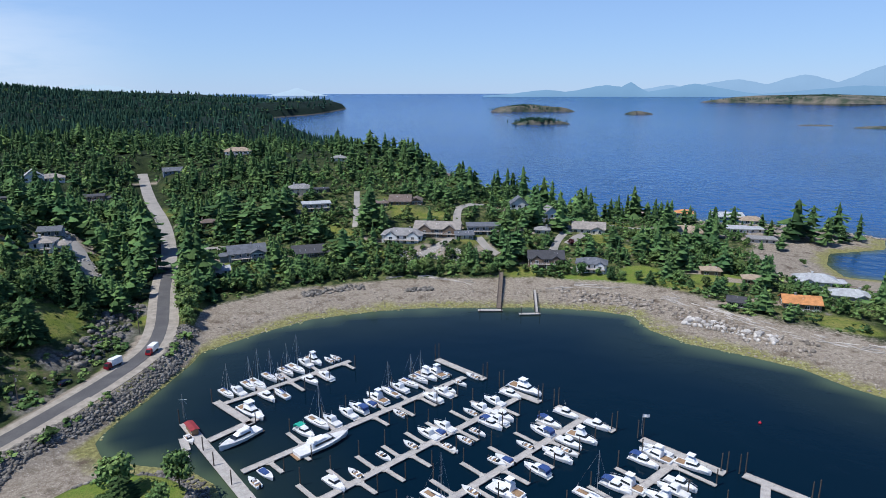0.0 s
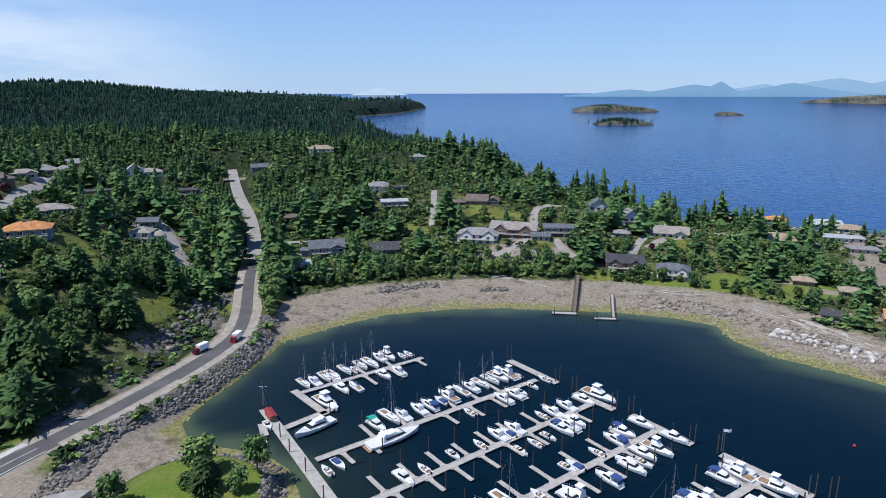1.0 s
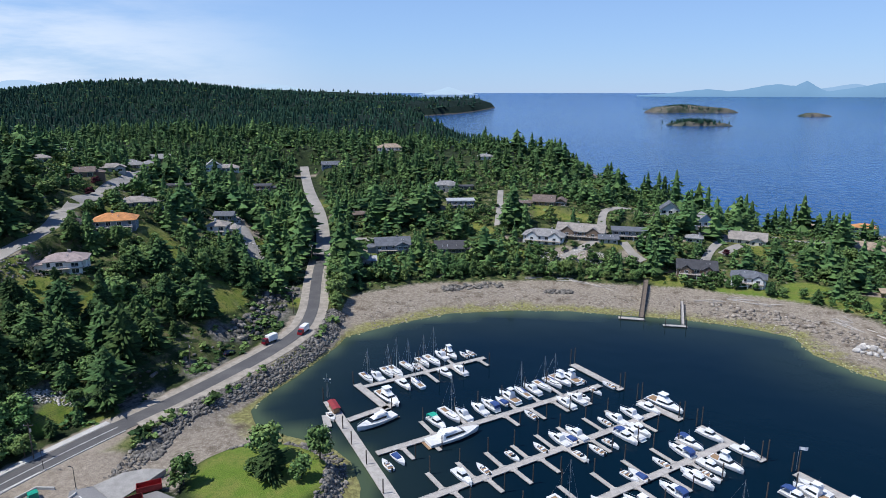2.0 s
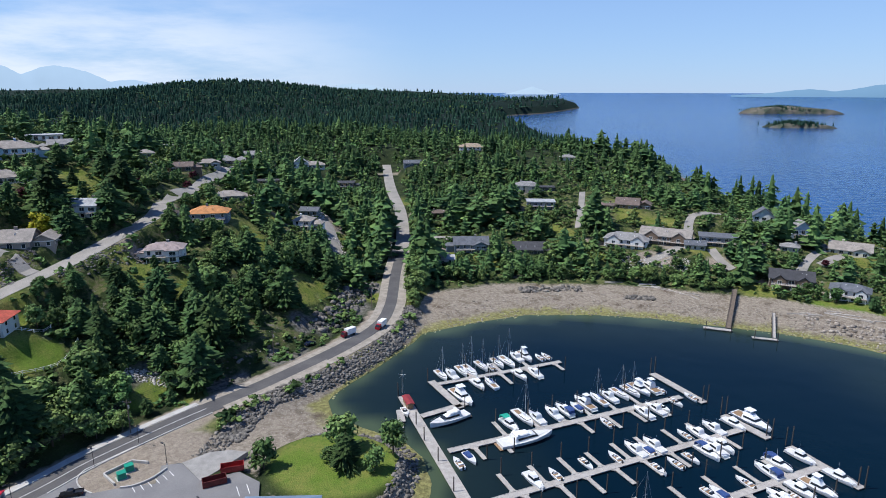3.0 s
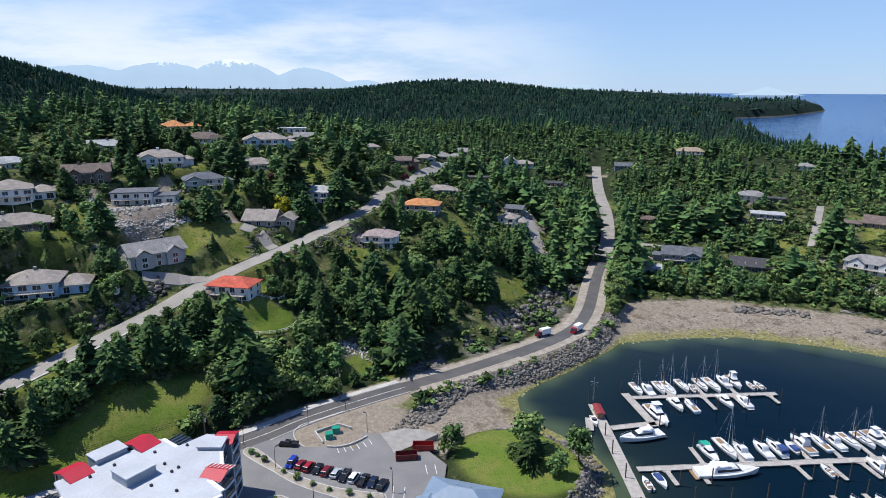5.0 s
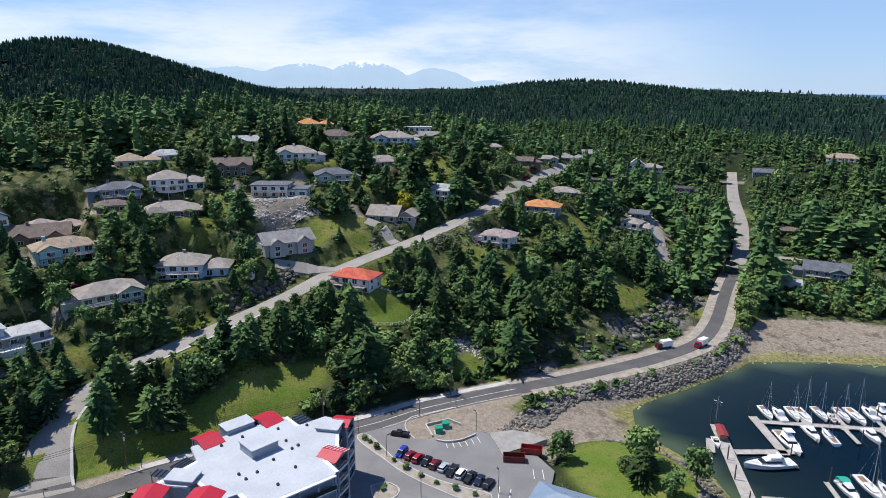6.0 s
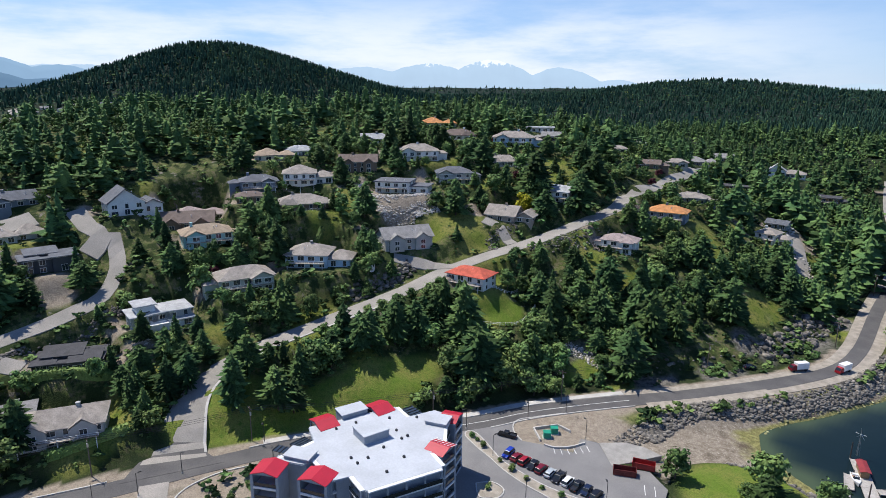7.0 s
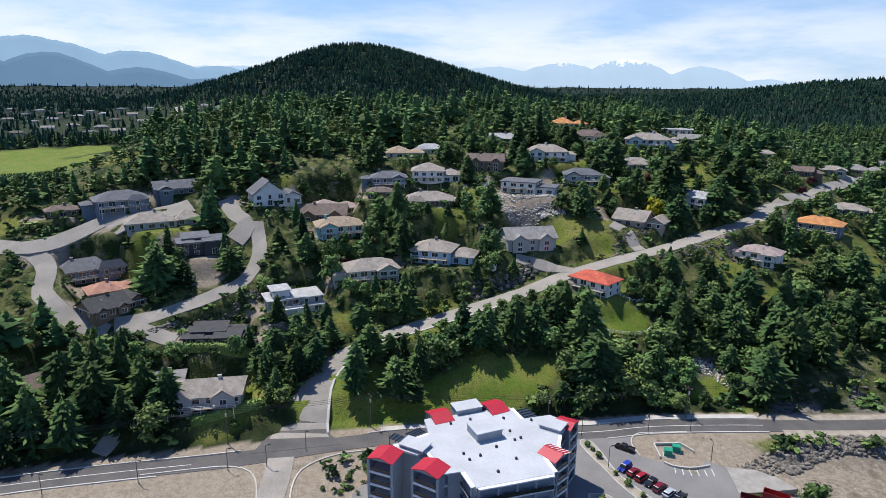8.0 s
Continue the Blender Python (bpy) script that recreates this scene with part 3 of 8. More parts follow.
def hull_rings(length, beam, free, n=9, fine=1.0, sheer=0.35, scale=1.0):
    """Cross-sections of a hull from stern to bow, x along it, z = 0 at the water."""
    rings = []
    for i in range(n):
        t = i / (n - 1)
        half = beam / 2 * scale * (0.86 + 0.14 * math.sin(min(t / 0.45, 1) * math.pi / 2)) * (1 - max(0.0, (t - 0.45) / 0.55) ** (1.9 * fine)) + 0.03
        x = -length / 2 + t * length
        top = free * (1 + sheer * t * t)
        rings.append([(x - 0.10 * length * t * 0, -half, top), (x - 0.02 * length * t, -half * 0.82, top * 0.25), (x - 0.06 * length * t, -half * 0.25, -0.35),
                      (x - 0.06 * length * t, half * 0.25, -0.35), (x - 0.02 * length * t, half * 0.82, top * 0.25), (x, half, top)])
    return rings


def cabin(length, width, x0, z0, height, rake_front=0.5, rake_back=0.15):
    """A raked cabin block, its front towards the bow; narrower at the top."""
    g = Geo()
    a, b, w, v = x0, x0 + length, width / 2, width / 2 * 0.82
    g.loft([[(a, -w, z0), (b, -w * 0.75, z0), (b, w * 0.75, z0), (a, w, z0)],
            [(a + rake_back * height * 0.6, -v * 1.03, z0 + height * 0.75), (b - rake_front * height, -v * 0.8, z0 + height * 0.75), (b - rake_front * height, v * 0.8, z0 + height * 0.75), (a + rake_back * height * 0.6, v * 1.03, z0 + height * 0.75)],
            [(a + rake_back * height + 0.1, -v * 0.9, z0 + height), (b - rake_front * height * 1.5, -v * 0.66, z0 + height), (b - rake_front * height * 1.5, v * 0.66, z0 + height), (a + rake_back * height + 0.1, v * 0.9, z0 + height)]])
    return g


def band(length, width, x0, z0, height, rake_front=0.5, lo=0.32, hi=0.68):
    """The dark band of windows round such a cabin, 2 cm proud."""
    g = Geo()
    w, v = width / 2 + 0.02, width / 2 * 0.82 + 0.03
    def ring(k):
        q = k / 0.75
        half, front = w + (v * 1.03 - w) * q, (w * 0.75) + (v * 0.8 - w * 0.75) * q
        return [(x0 + length * 0.12, -half, z0 + height * k), (x0 + length + 0.03 - rake_front * height * q, -front, z0 + height * k),
                (x0 + length + 0.03 - rake_front * height * q, front, z0 + height * k), (x0 + length * 0.12, half, z0 + height * k)]
    return g.loft([ring(lo), ring(hi)])


def base_boat(name, label, category, length, beam, free, mat=None, fine=1.0):
    b = thing(name, label, category, pose(0, 0, 0), "boats moored in the marina")
    part("hull", Geo().loft(hull_rings(length, beam, free, fine=fine)), mat or GEL, b, "" if mat is None else "dark blue hull", smooth_faces=False)
    rings = hull_rings(length, beam, free, fine=fine, scale=0.9)
    g = Geo()
    g.loft([[(r[0][0] * 0.97, r[0][1], r[0][2] + 0.03), (r[5][0] * 0.97, r[5][1], r[5][2] + 0.03)] for r in rings], closed=False, caps=False)
    part("deck", g, DECKPAINT, b, "off-white deck")
    return b


def make_rail(length, beam, free):
    """The bow rail, one bent tube."""
    rings = hull_rings(length, beam, free, scale=0.93)
    path = [rings[k][0] for k in range(4, 9)] + [rings[k][5] for k in range(7, 3, -1)]
    tube = []
    for k, p in enumerate(path):
        h = 0.62 if 0 < k < len(path) - 1 else 0.0
        c = Vector((p[0] * 0.97, p[1], p[2] + h))
        tube.append([c + Vector((0, 0, 0.035)), c + Vector((0.03, 0.02, -0.02)), c + Vector((-0.03, -0.02, -0.02))])
    return Geo().loft(tube)


def sailing_boat(length=9.5, cover=BLUE_CANVAS, word="blue"):
    b = base_boat("sailing_boat", f"white sailing boat with {word} sail cover, mast up, moored", "sailing boat", length, length * 0.31, 1.0, fine=1.15)
    part("cabin", cabin(length * 0.42, length * 0.2, -length * 0.12, 1.0, 0.55, 0.8), GEL, b)
    part("window_band", band(length * 0.42, length * 0.2, -length * 0.12, 1.0, 0.55, 0.8), TINTED, b, "dark cabin windows")
    part("cockpit", Geo().box(-length * 0.42, -length * 0.15, -0.75, 0.75, 1.02, 1.09), TEAK, b, "wooden cockpit sole")
    part("mast", Geo().rod((length * 0.08, 0, 0.9), (length * 0.08, 0, length * 1.32), 0.09, 0.06), ALUMINIUM, b, "pale aluminium mast")
    part("boom", Geo().rod((length * 0.07, 0, 2.1), (-length * 0.34, 0, 2.0), 0.07), ALUMINIUM, b)
    part("sail_cover", Geo().rod((length * 0.06, 0, 2.3), (-length * 0.32, 0, 2.15), 0.22, 0.12), cover, b, f"{word} sail cover")
    stays = Geo()
    for end in ((length * 0.48, 0, 1.3), (-length * 0.49, 0, 1.0), (length * 0.06, length * 0.14, 1.0), (length * 0.06, -length * 0.14, 1.0)):
        stays.rod(end, (length * 0.08, 0, length * 1.28), 0.018, sides=3)
    part("rigging", stays, ALUMINIUM, b)
    part("spreader", Geo().rod((length * 0.08, -0.8, length * 0.75), (length * 0.08, 0.8, length * 0.75), 0.03, sides=4), ALUMINIUM, b)
    part("rail", make_rail(length, length * 0.31, 1.0), ALUMINIUM, b)
    return b


def cabin_cruiser(length=9.0, fly=False, canvas=None, word=""):
    kind = f"white cabin cruiser with {word}" if word else ("white cruiser with flying bridge" if fly else "white cabin cruiser with dark windows")
    b = base_boat("cabin_cruiser", kind + ", moored at the dock", "motor boat", length, length * 0.34, 1.15)
    part("foredeck_trunk", cabin(length * 0.34, length * 0.22, length * 0.08, 1.2, 0.4, 1.2), GEL, b)
    part("cabin", cabin(length * 0.38, length * 0.27, -length * 0.2, 1.15, 1.6, 0.55), GEL, b)
    part("window_band", band(length * 0.38, length * 0.27, -length * 0.2, 1.15, 1.6, 0.55), TINTED, b, "dark cabin windows")
    part("cockpit", Geo().box(-length * 0.46, -length * 0.2, -length * 0.12, length * 0.12, 1.17, 1.24), TEAK if fly else DECKPAINT, b)
    part("swim_platform", Geo().box(-length * 0.55, -length * 0.49, -length * 0.13, length * 0.13, 0.25, 0.38), DECKPAINT, b)
    if fly:
        part("flybridge", cabin(length * 0.26, length * 0.2, -length * 0.2, 2.75, 0.7, 0.5), GEL, b)
        part("bridge_top", Geo().box(-length * 0.18, length * 0.02, -length * 0.1, length * 0.1, 4.3, 4.42), GEL, b)
        for x in (-length * 0.17, 0):
            for y in (-length * 0.085, length * 0.085):
                part("bridge_post", Geo().rod((x, y, 3.2), (x, y, 4.3), 0.04, sides=4), ALUMINIUM, b)
    if canvas:
        g = Geo()
        g.loft([[(-length * 0.46, s * length * 0.13, 2.5) for s in (-1, 1)] , [(-length * 0.35, s * length * 0.14, 2.85) for s in (-1, 1)], [(-length * 0.14, s * length * 0.13, 2.8) for s in (-1, 1)]], closed=False, caps=False)
        g.loft([[(-length * 0.46, s * length * 0.13, 2.46) for s in (1, -1)] , [(-length * 0.35, s * length * 0.14, 2.8) for s in (1, -1)], [(-length * 0.14, s * length * 0.13, 2.75) for s in (1, -1)]], closed=False, caps=False)
        g.box(-length * 0.47, -length * 0.45, -length * 0.13, length * 0.13, 1.5, 2.48)
        part("canvas_top", g, canvas, b, word)
    part("rail", make_rail(length, length * 0.34, 1.15), ALUMINIUM, b)
    part("aerial", Geo().rod((-length * 0.1, 0.4, 2.6), (-length * 0.14, 0.45, 5.0), 0.03, 0.015, 4), GEL, b)
    return b


def runabout(length=6.2, canvas=False):
    b = base_boat("runabout", "small white runabout with " + ("a dark blue canvas cover" if canvas else "an outboard engine"), "motor boat", length, length * 0.37, 0.8)
    part("cockpit", Geo().box(-length * 0.42, length * 0.08, -length * 0.13, length * 0.13, 0.84, 0.9), TEAK, b, "brown cockpit floor")
    if canvas:
        part("cover", cabin(length * 0.5, length * 0.3, -length * 0.4, 0.8, 0.7, 0.7, 0.6), BLUE_CANVAS, b, "dark blue canvas cover")
    else:
        part("windscreen", band(length * 0.12, length * 0.27, 0, 0.8, 0.9, 0.6, 0.05, 0.75), TINTED, b, "tinted windscreen")
        part("seat", Geo().box(-length * 0.3, -length * 0.2, -0.7, 0.7, 0.85, 1.3), GEL, b)
        part("console", Geo().prism([(-0.3, -0.5), (0.35, -0.5), (0.35, 0.5), (-0.3, 0.5)], 0.85, 1.45, 0.8), GEL, b)
    part("outboard_engine", Geo().prism([(-length * 0.57, -0.22), (-length * 0.49, -0.22), (-length * 0.49, 0.22), (-length * 0.57, 0.22)], 0.3, 1.35, 0.8), ENGINE, b, "black outboard engine")
    return b


def motor_yacht(length=15.0):
    b = base_boat("motor_yacht", "long white motor yacht with raked dark windows", "motor yacht", length, length * 0.29, 1.5, fine=1.1)
    part("saloon", cabin(length * 0.5, length * 0.23, -length * 0.27, 1.6, 1.5, 1.3), GEL, b)
    part("window_band", band(length * 0.5, length * 0.23, -length * 0.27, 1.6, 1.5, 1.3, 0.3, 0.7), TINTED, b, "dark raked windows")
    part("hardtop", cabin(length * 0.27, length * 0.19, -length * 0.25, 3.3, 0.35, 0.8), GEL, b)
    part("radar_arch", Geo().box(-length * 0.22, -length * 0.18, -length * 0.09, length * 0.09, 3.6, 3.9), GEL, b)
    part("sun_pad", Geo().box(length * 0.18, length * 0.33, -0.8, 0.8, 1.75, 1.9), DECKPAINT, b, "cream sun pad")
    part("swim_platform", Geo().box(-length * 0.55, -length * 0.49, -length * 0.12, length * 0.12, 0.3, 0.45), TEAK, b, "teak swim platform")
    part("rail", make_rail(length, length * 0.29, 1.6), ALUMINIUM, b)
    return b


BOATS = {
    "s": sailing_boat(), "S": sailing_boat(11.5, GEL, "white"), "c": cabin_cruiser(), "C": cabin_cruiser(10.5, True), "b": cabin_cruiser(9.0, False, BLUE_CANVAS, "dark blue canvas top"),
    "g": cabin_cruiser(9.5, False, GREEN_CANVAS, "bright green canvas top"), "r": runabout(), "R": runabout(7.0, True), "Y": motor_yacht(), "L": motor_yacht(18.5), "B": cabin_cruiser(14.0, True),
}
USED = set()


def moor(key, x, y, heading):
    """heading: degrees, of the bow."""
    m = pose(x, y, 0, 0, 0, heading)
    if key in USED:
        return copy_thing(BOATS[key], m)
    USED.add(key)
    BOATS[key].matrix_basis = m
    return BOATS[key]


def float_between(name, a, b, width, parent=None, z=0.55):
    """A floating walkway of planks on a dark float."""
    a, b = Vector((*a, 0)), Vector((*b, 0))
    way = (b - a).normalized()
    side = Vector((-way.y, way.x, 0)) * width / 2
    length = (b - a).length
    at = Matrix.Translation(a) @ Matrix.Rotation(math.atan2(way.y, way.x), 4, "Z")
    if parent is None:
        parent = thing(name, "grey weathered floating dock on dark floats", "dock", at)
        at = Matrix.Identity(4)
    part("float", Geo().box(0.15, length - 0.15, -width / 2 + 0.15, width / 2 - 0.15, -0.3, z - 0.2), PILE, parent, "dark float", at=at)
    deck = Geo()
    n = max(int(length / 2.4), 1)
    rings = []
    for i in range(n):
        # sections of decking with a narrow groove between them
        for x, h in ((length * i / n + 0.05, z + 0.012 * (i % 3)), (length * (i + 1) / n - 0.05, z + 0.012 * (i % 3)), (length * (i + 1) / n, z - 0.06)):
            rings.append([(x, -width / 2, z - 0.2), (x, width / 2, z - 0.2), (x, width / 2, h), (x, -width / 2, h)])
    deck.loft(rings)
    part("deck", deck, PLANK, parent, "bleached plank deck", at=at)
    for s in (-1, 1):
        part("edge_beam", Geo().box(0, length, s * (width / 2 + 0.06) - 0.06, s * (width / 2 + 0.06) + 0.06, z - 0.12, z + 0.1), PLANK, parent, at=at)
    return parent


PILE_MESH = Geo().rod((0, 0, -3), (0, 0, 5.4), 0.2, 0.17, 7).rod((0, 0, 5.4), (0, 0, 5.75), 0.22, 0.03, 7).mesh("mooring_pile", PILE)


def pile(x, y, high=1.0):
    ob = new("mooring_pile", PILE_MESH)
    ob.matrix_basis = pose(x, y, 0) @ Matrix.Diagonal((1, 1, high, 1))
    return tagged(ob, "dark tarred wooden mooring pile in the water", "pile", "mooring piles")


def dock_row(a, b, width, fingers, head=None):
    """A walkway with finger floats at distances along it: (metres, side, length)."""
    d = float_between("floating_dock", a, b, width)
    length = (Vector(b) - Vector(a)).length
    ang = math.atan2(b[1] - a[1], b[0] - a[0])
    for s, side, long in fingers:
        p0, p1 = (s, side * (width / 2 + 0.1)), (s + 0.15, side * (width / 2 + long))
        float_between("", p0, p1, 1.15, d)
        corner = Geo().prism([(s - 1.6, side * width / 2), (s + 1.6, side * width / 2), (s, side * (width / 2 + 1.7))][:: int(side)], 0.35, 0.545)
        part("finger_brace", corner, PLANK, d)
        w = Vector(a) + Vector((math.cos(ang), math.sin(ang))) * (s + 0.9) + Vector((-math.sin(ang), math.cos(ang))) * side * (width / 2 + long - 0.3)
        pile(w.x, w.y, random.uniform(0.8, 1.05))
    if head:
        h = float_between("floating_dock", head[0], head[1], 2.8)
        for p in head:
            pile(p[0] + 0.9, p[1] + 0.9, 1.25)
            pile(p[0] - 0.6, p[1] + 1.3, 1.1)


dock_row((-75.5, 199.5), (-37, 235), 2.0, [(14, 1, 8), (26, 1, 8), (38, 1, 7), (13, -1, 9), (25, -1, 9), (36, -1, 8), (49, -1, 6)])
dock_row((-57, 159), (8, 220), 2.2, [(8, -1, 7), (17, -1, 7), (20, 1, 9), (32, 1, 9), (42, 1, 10), (52, 1, 10), (62, 1, 10), (72, 1, 10), (46, -1, 7), (56, -1, 8), (66, -1, 8), (76, -1, 8)],
         ((-2.6, 236.3), (15.5, 218)))
dock_row((-46, 133), (26, 203), 2.2, [(18, 1, 9), (28, 1, 9), (38, 1, 9), (47, 1, 8), (57, 1, 9), (66, 1, 9), (77, 1, 9), (87, 1, 9), (20, -1, 7), (31, -1, 7), (40, -1, 8), (50, -1, 8), (60, -1, 8), (70, -1, 8), (81, -1, 8), (91, -1, 7)],
         ((21, 211), (33.5, 200)))
dock_row((-14, 131), (45.5, 188.2), 2.2, [(10, 1, 8), (24, 1, 9), (36, 1, 9), (48, 1, 9), (60, 1, 9), (70, 1, 8), (16, -1, 8), (30, -1, 8), (42, -1, 9), (53, -1, 9), (64, -1, 10), (74, -1, 9)],
         ((38.5, 197), (54, 180.5)))
dock_row((31, 131), (68.5, 164.4), 2.2, [(8, 1, 8), (20, 1, 9), (33, 1, 9), (44, 1, 8), (12, -1, 8), (24, -1, 9), (36, -1, 9), (46, -1, 12)], ((61, 176), (79, 157.5)))
dock_row((70, 118), (88, 152.5), 2.2, [(12, 1, 8), (24, 1, 8)], ((84, 157), (97, 144)))
float_between("main_dock", (-84, 186.5), (-47, 141), 3.4)
float_between("main_dock", (-47, 141), (-31, 121), 3.4)
float_between("floating_dock", (-72.4, 175.5), (-61, 189.5), 2.4)
float_between("floating_dock", (-79, 201), (-62, 185.5), 2.6)
float_between("floating_dock", (-81, 177), (-77, 170), 2.2)
float_between("floating_dock", (-77.5, 168.5), (-75, 164), 2.6)
for x, y in ((-86, 187), (-72, 170), (-66, 162), (-58, 153), (-49, 141), (-80.5, 201.5), (-61, 186.5)):
    pile(x, y, 0.9)


def dock_hut():
    h = thing("dock_hut", "long dock shelter with a red metal roof on the floating dock", "hut", pose(-79.5, 181, 0.57, 0, 0, -51))
    part("wall", Geo().box(-3.0, 3.0, -1.0, 1.0, 0, 2.0), TEAK, h, "brown board wall")
    part("roof", Geo().loft([[(-3.5, -1.4, 2.0), (-3.5, 0, 2.4), (-3.5, 1.4, 2.0), (-3.5, 1.4, 1.9), (-3.5, 0, 2.28), (-3.5, -1.4, 1.9)], [(3.5, -1.4, 2.0), (3.5, 0, 2.4), (3.5, 1.4, 2.0), (3.5, 1.4, 1.9), (3.5, 0, 2.28), (3.5, -1.4, 1.9)]]), RED_TIN, h, "red sheet metal roof")
    for x in (-2, 0.5, 2.6):
        part("window", Geo().box(x - 0.5, x + 0.5, -1.03, -0.99, 0.9, 1.6), TINTED, h)


dock_hut()


def signal_mast():
    m = thing("signal_mast", "white signal mast with crosstree on the dock", "mast", pose(-85, 188.5, 0.57))
    part("pole", Geo().rod((0, 0, 0), (0, 0, 9), 0.12, 0.07), ALUMINIUM, m)
    part("crosstree", Geo().rod((-1.4, 0, 7), (1.4, 0.4, 7), 0.06).rod((-1.2, 0, 5.6), (0, 0, 7), 0.03).rod((1.2, 0.3, 5.6), (0, 0, 7), 0.03), ALUMINIUM, m)
    for k in (-0.55, 0.55):
        part("brace", Geo().rod((k, 0.4, 0), (0, 0, 6.5), 0.05), ALUMINIUM, m)


signal_mast()
b = thing("flag", "small white and blue flag on a pole", "flag", pose(61.5, 177.5, 0.5))
part("pole", Geo().rod((0, 0, 0), (0, 0, 7.6), 0.06), ALUMINIUM, b)
part("cloth", Geo().loft([[(0.05 + 0.45 * i, 0.10 * math.sin(i * 1.6), 6.5), (0.05 + 0.45 * i, 0.10 * math.sin(i * 1.6), 7.5), (0.05 + 0.45 * i, 0.02 + 0.10 * math.sin(i * 1.6), 7.5), (0.05 + 0.45 * i, 0.02 + 0.10 * math.sin(i * 1.6), 6.5)] for i in range(6)]), GEL, b)
b = thing("buoy", "round red mooring buoy floating on the water", "buoy", pose(102.7, 186, 0))
part("float", Geo().loft([[(0.55 * math.sin(k) * math.cos(t), 0.55 * math.sin(k) * math.sin(t), 0.25 - 0.55 * math.cos(k)) for t in np.linspace(0, math.tau, 12, endpoint=False)] for k in np.linspace(0.2, 2.9, 7)]), RED_ROOF, b, smooth_faces=True)
part("ring", Geo().rod((0, 0, 0.78), (0, 0, 1.1), 0.06), ALUMINIUM, b)


strip("kerb_8", curve_of([(-164.5, -30), (-163.2, -16), (-161.8, -8), (-158, -2.7), (-151, -1.0), (-140, -2), (-120, -6)], 2), 0.2, -0.2, 0.26, CONCRETE, label="pale concrete kerb of the sandy lot", category="kerb")
strip("kerb_9", curve_of([(-120, 4), (-138, 6), (-150, 8.4), (-156, 12.6), (-159, 21.6), (-158, 32), (-155, 44)], 2), 0.2, -0.2, 0.26, CONCRETE, label="pale concrete kerb round the planting bed", category="kerb")

# boats at their berths
moor("s", -76.9, 206.5, 316)
moor("c", -73.6, 208.2, 137)
moor("s", -70.9, 212.7, 314)
moor("S", -68.1, 214.0, 315)
moor("s", -65.1, 219.7, 316)
moor("r", -61.6, 220.2, 135)
moor("s", -60.1, 224.6, 316)
moor("S", -56.8, 227.1, 316)
moor("c", -54.6, 232.4, 136)
moor("C", -51.4, 234.5, 314)
moor("r", -45.8, 235.6, 136)
moor("r", -43.6, 237.8, 138)
moor("c", -61.7, 203.8, -42)
moor("s", -57.7, 206.4, 136)
moor("c", -49.2, 216.7, -42)
moor("c", -44.4, 220.6, 135)
moor("g", -43.5, 179.8, 318)
moor("S", -40.6, 186.1, 316)
moor("c", -36.6, 187.2, 136)
moor("c", -32.0, 192.0, 136)
moor("b", -29.0, 195.5, 138)
moor("R", -25.3, 199.5, 138)
moor("C", -23.3, 202.8, 138)
moor("s", -19.1, 207.5, 135)
moor("c", -16.1, 210.6, 138)
moor("s", -12.4, 214.2, 316)
moor("s", -9.0, 217.9, 316)
moor("C", -6.1, 220.3, 317)
moor("C", -3.1, 223.3, 134)
moor("r", 0.3, 222.8, 136)
moor("r", -52.2, 154.0, 135)
moor("R", -49.8, 157.7, -43)
moor("r", -14.8, 192.3, 136)
moor("c", -3.9, 203.1, 137)
moor("c", -0.3, 206.9, 138)
moor("r", 2.3, 209.1, -44)
moor("r", 6.3, 214.6, -45)
moor("r", 11.0, 220.7, 136)
moor("c", -29.7, 152.8, 315)
moor("r", -25.0, 158.1, 136)
moor("r", -17.4, 166.3, 314)
moor("r", -10.1, 172.8, 135)
moor("c", -4.9, 178.6, 138)
moor("R", -1.7, 180.6, 136)
moor("c", 0.2, 183.1, 137)
moor("r", 9.0, 193.0, 136)
moor("c", 12.7, 195.3, 138)
moor("c", 17.5, 200.1, 136)
moor("r", 2.2, 170.8, -45)
moor("r", 6.5, 175.6, 138)
moor("b", 15.5, 184.4, -44)
moor("c", 17.4, 187.3, 136)
moor("c", 19.8, 189.9, -46)
moor("r", 10.9, 179.9, -43)
moor("r", 15.6, 163.6, 317)
moor("R", 17.8, 165.0, 137)
moor("r", 24.6, 172.6, 137)
moor("b", 30.9, 180.1, 134)
moor("b", 34.3, 185.0, 317)
moor("c", -6.6, 142.3, 135)
moor("S", -1.3, 145.8, 316)
moor("r", 7.1, 149.9, 135)
moor("c", 34.1, 165.5, -44)
moor("c", 32.8, 167.6, 136)
moor("c", 38.4, 173.2, -46)
moor("C", 43.0, 176.1, -43)
moor("b", 26.3, 159.3, 135)
moor("c", 15.6, 148.9, -45)
moor("C", 17.1, 150.4, 136)
moor("r", 37.5, 168.5, -46)
moor("b", 58.0, 163.1, 315)
moor("C", 62.3, 166.3, 136)
moor("c", 63.7, 169.0, 135)
moor("b", 46.8, 151.0, 317)
moor("C", 49.9, 152.3, 136)
moor("S", 39.5, 146.4, 316)
moor("c", 61.5, 149.7, 137)
moor("c", 64.8, 152.2, -45)
moor("C", 57.3, 145.8, 137)
moor("B", -64.1, 192.9, -42)
moor("Y", -62.9, 175.9, 235)
moor("L", -36.6, 173.2, 43)
moor("r", -78.6, 176.3, -50)
moor("c", 24.0, 205.1, -44)
moor("B", 29.6, 209.4, -43)
moor("c", 41.0, 191.3, -44)
moor("c", 49.5, 183.5, -44)
moor("C", 71.2, 160.5, -42)

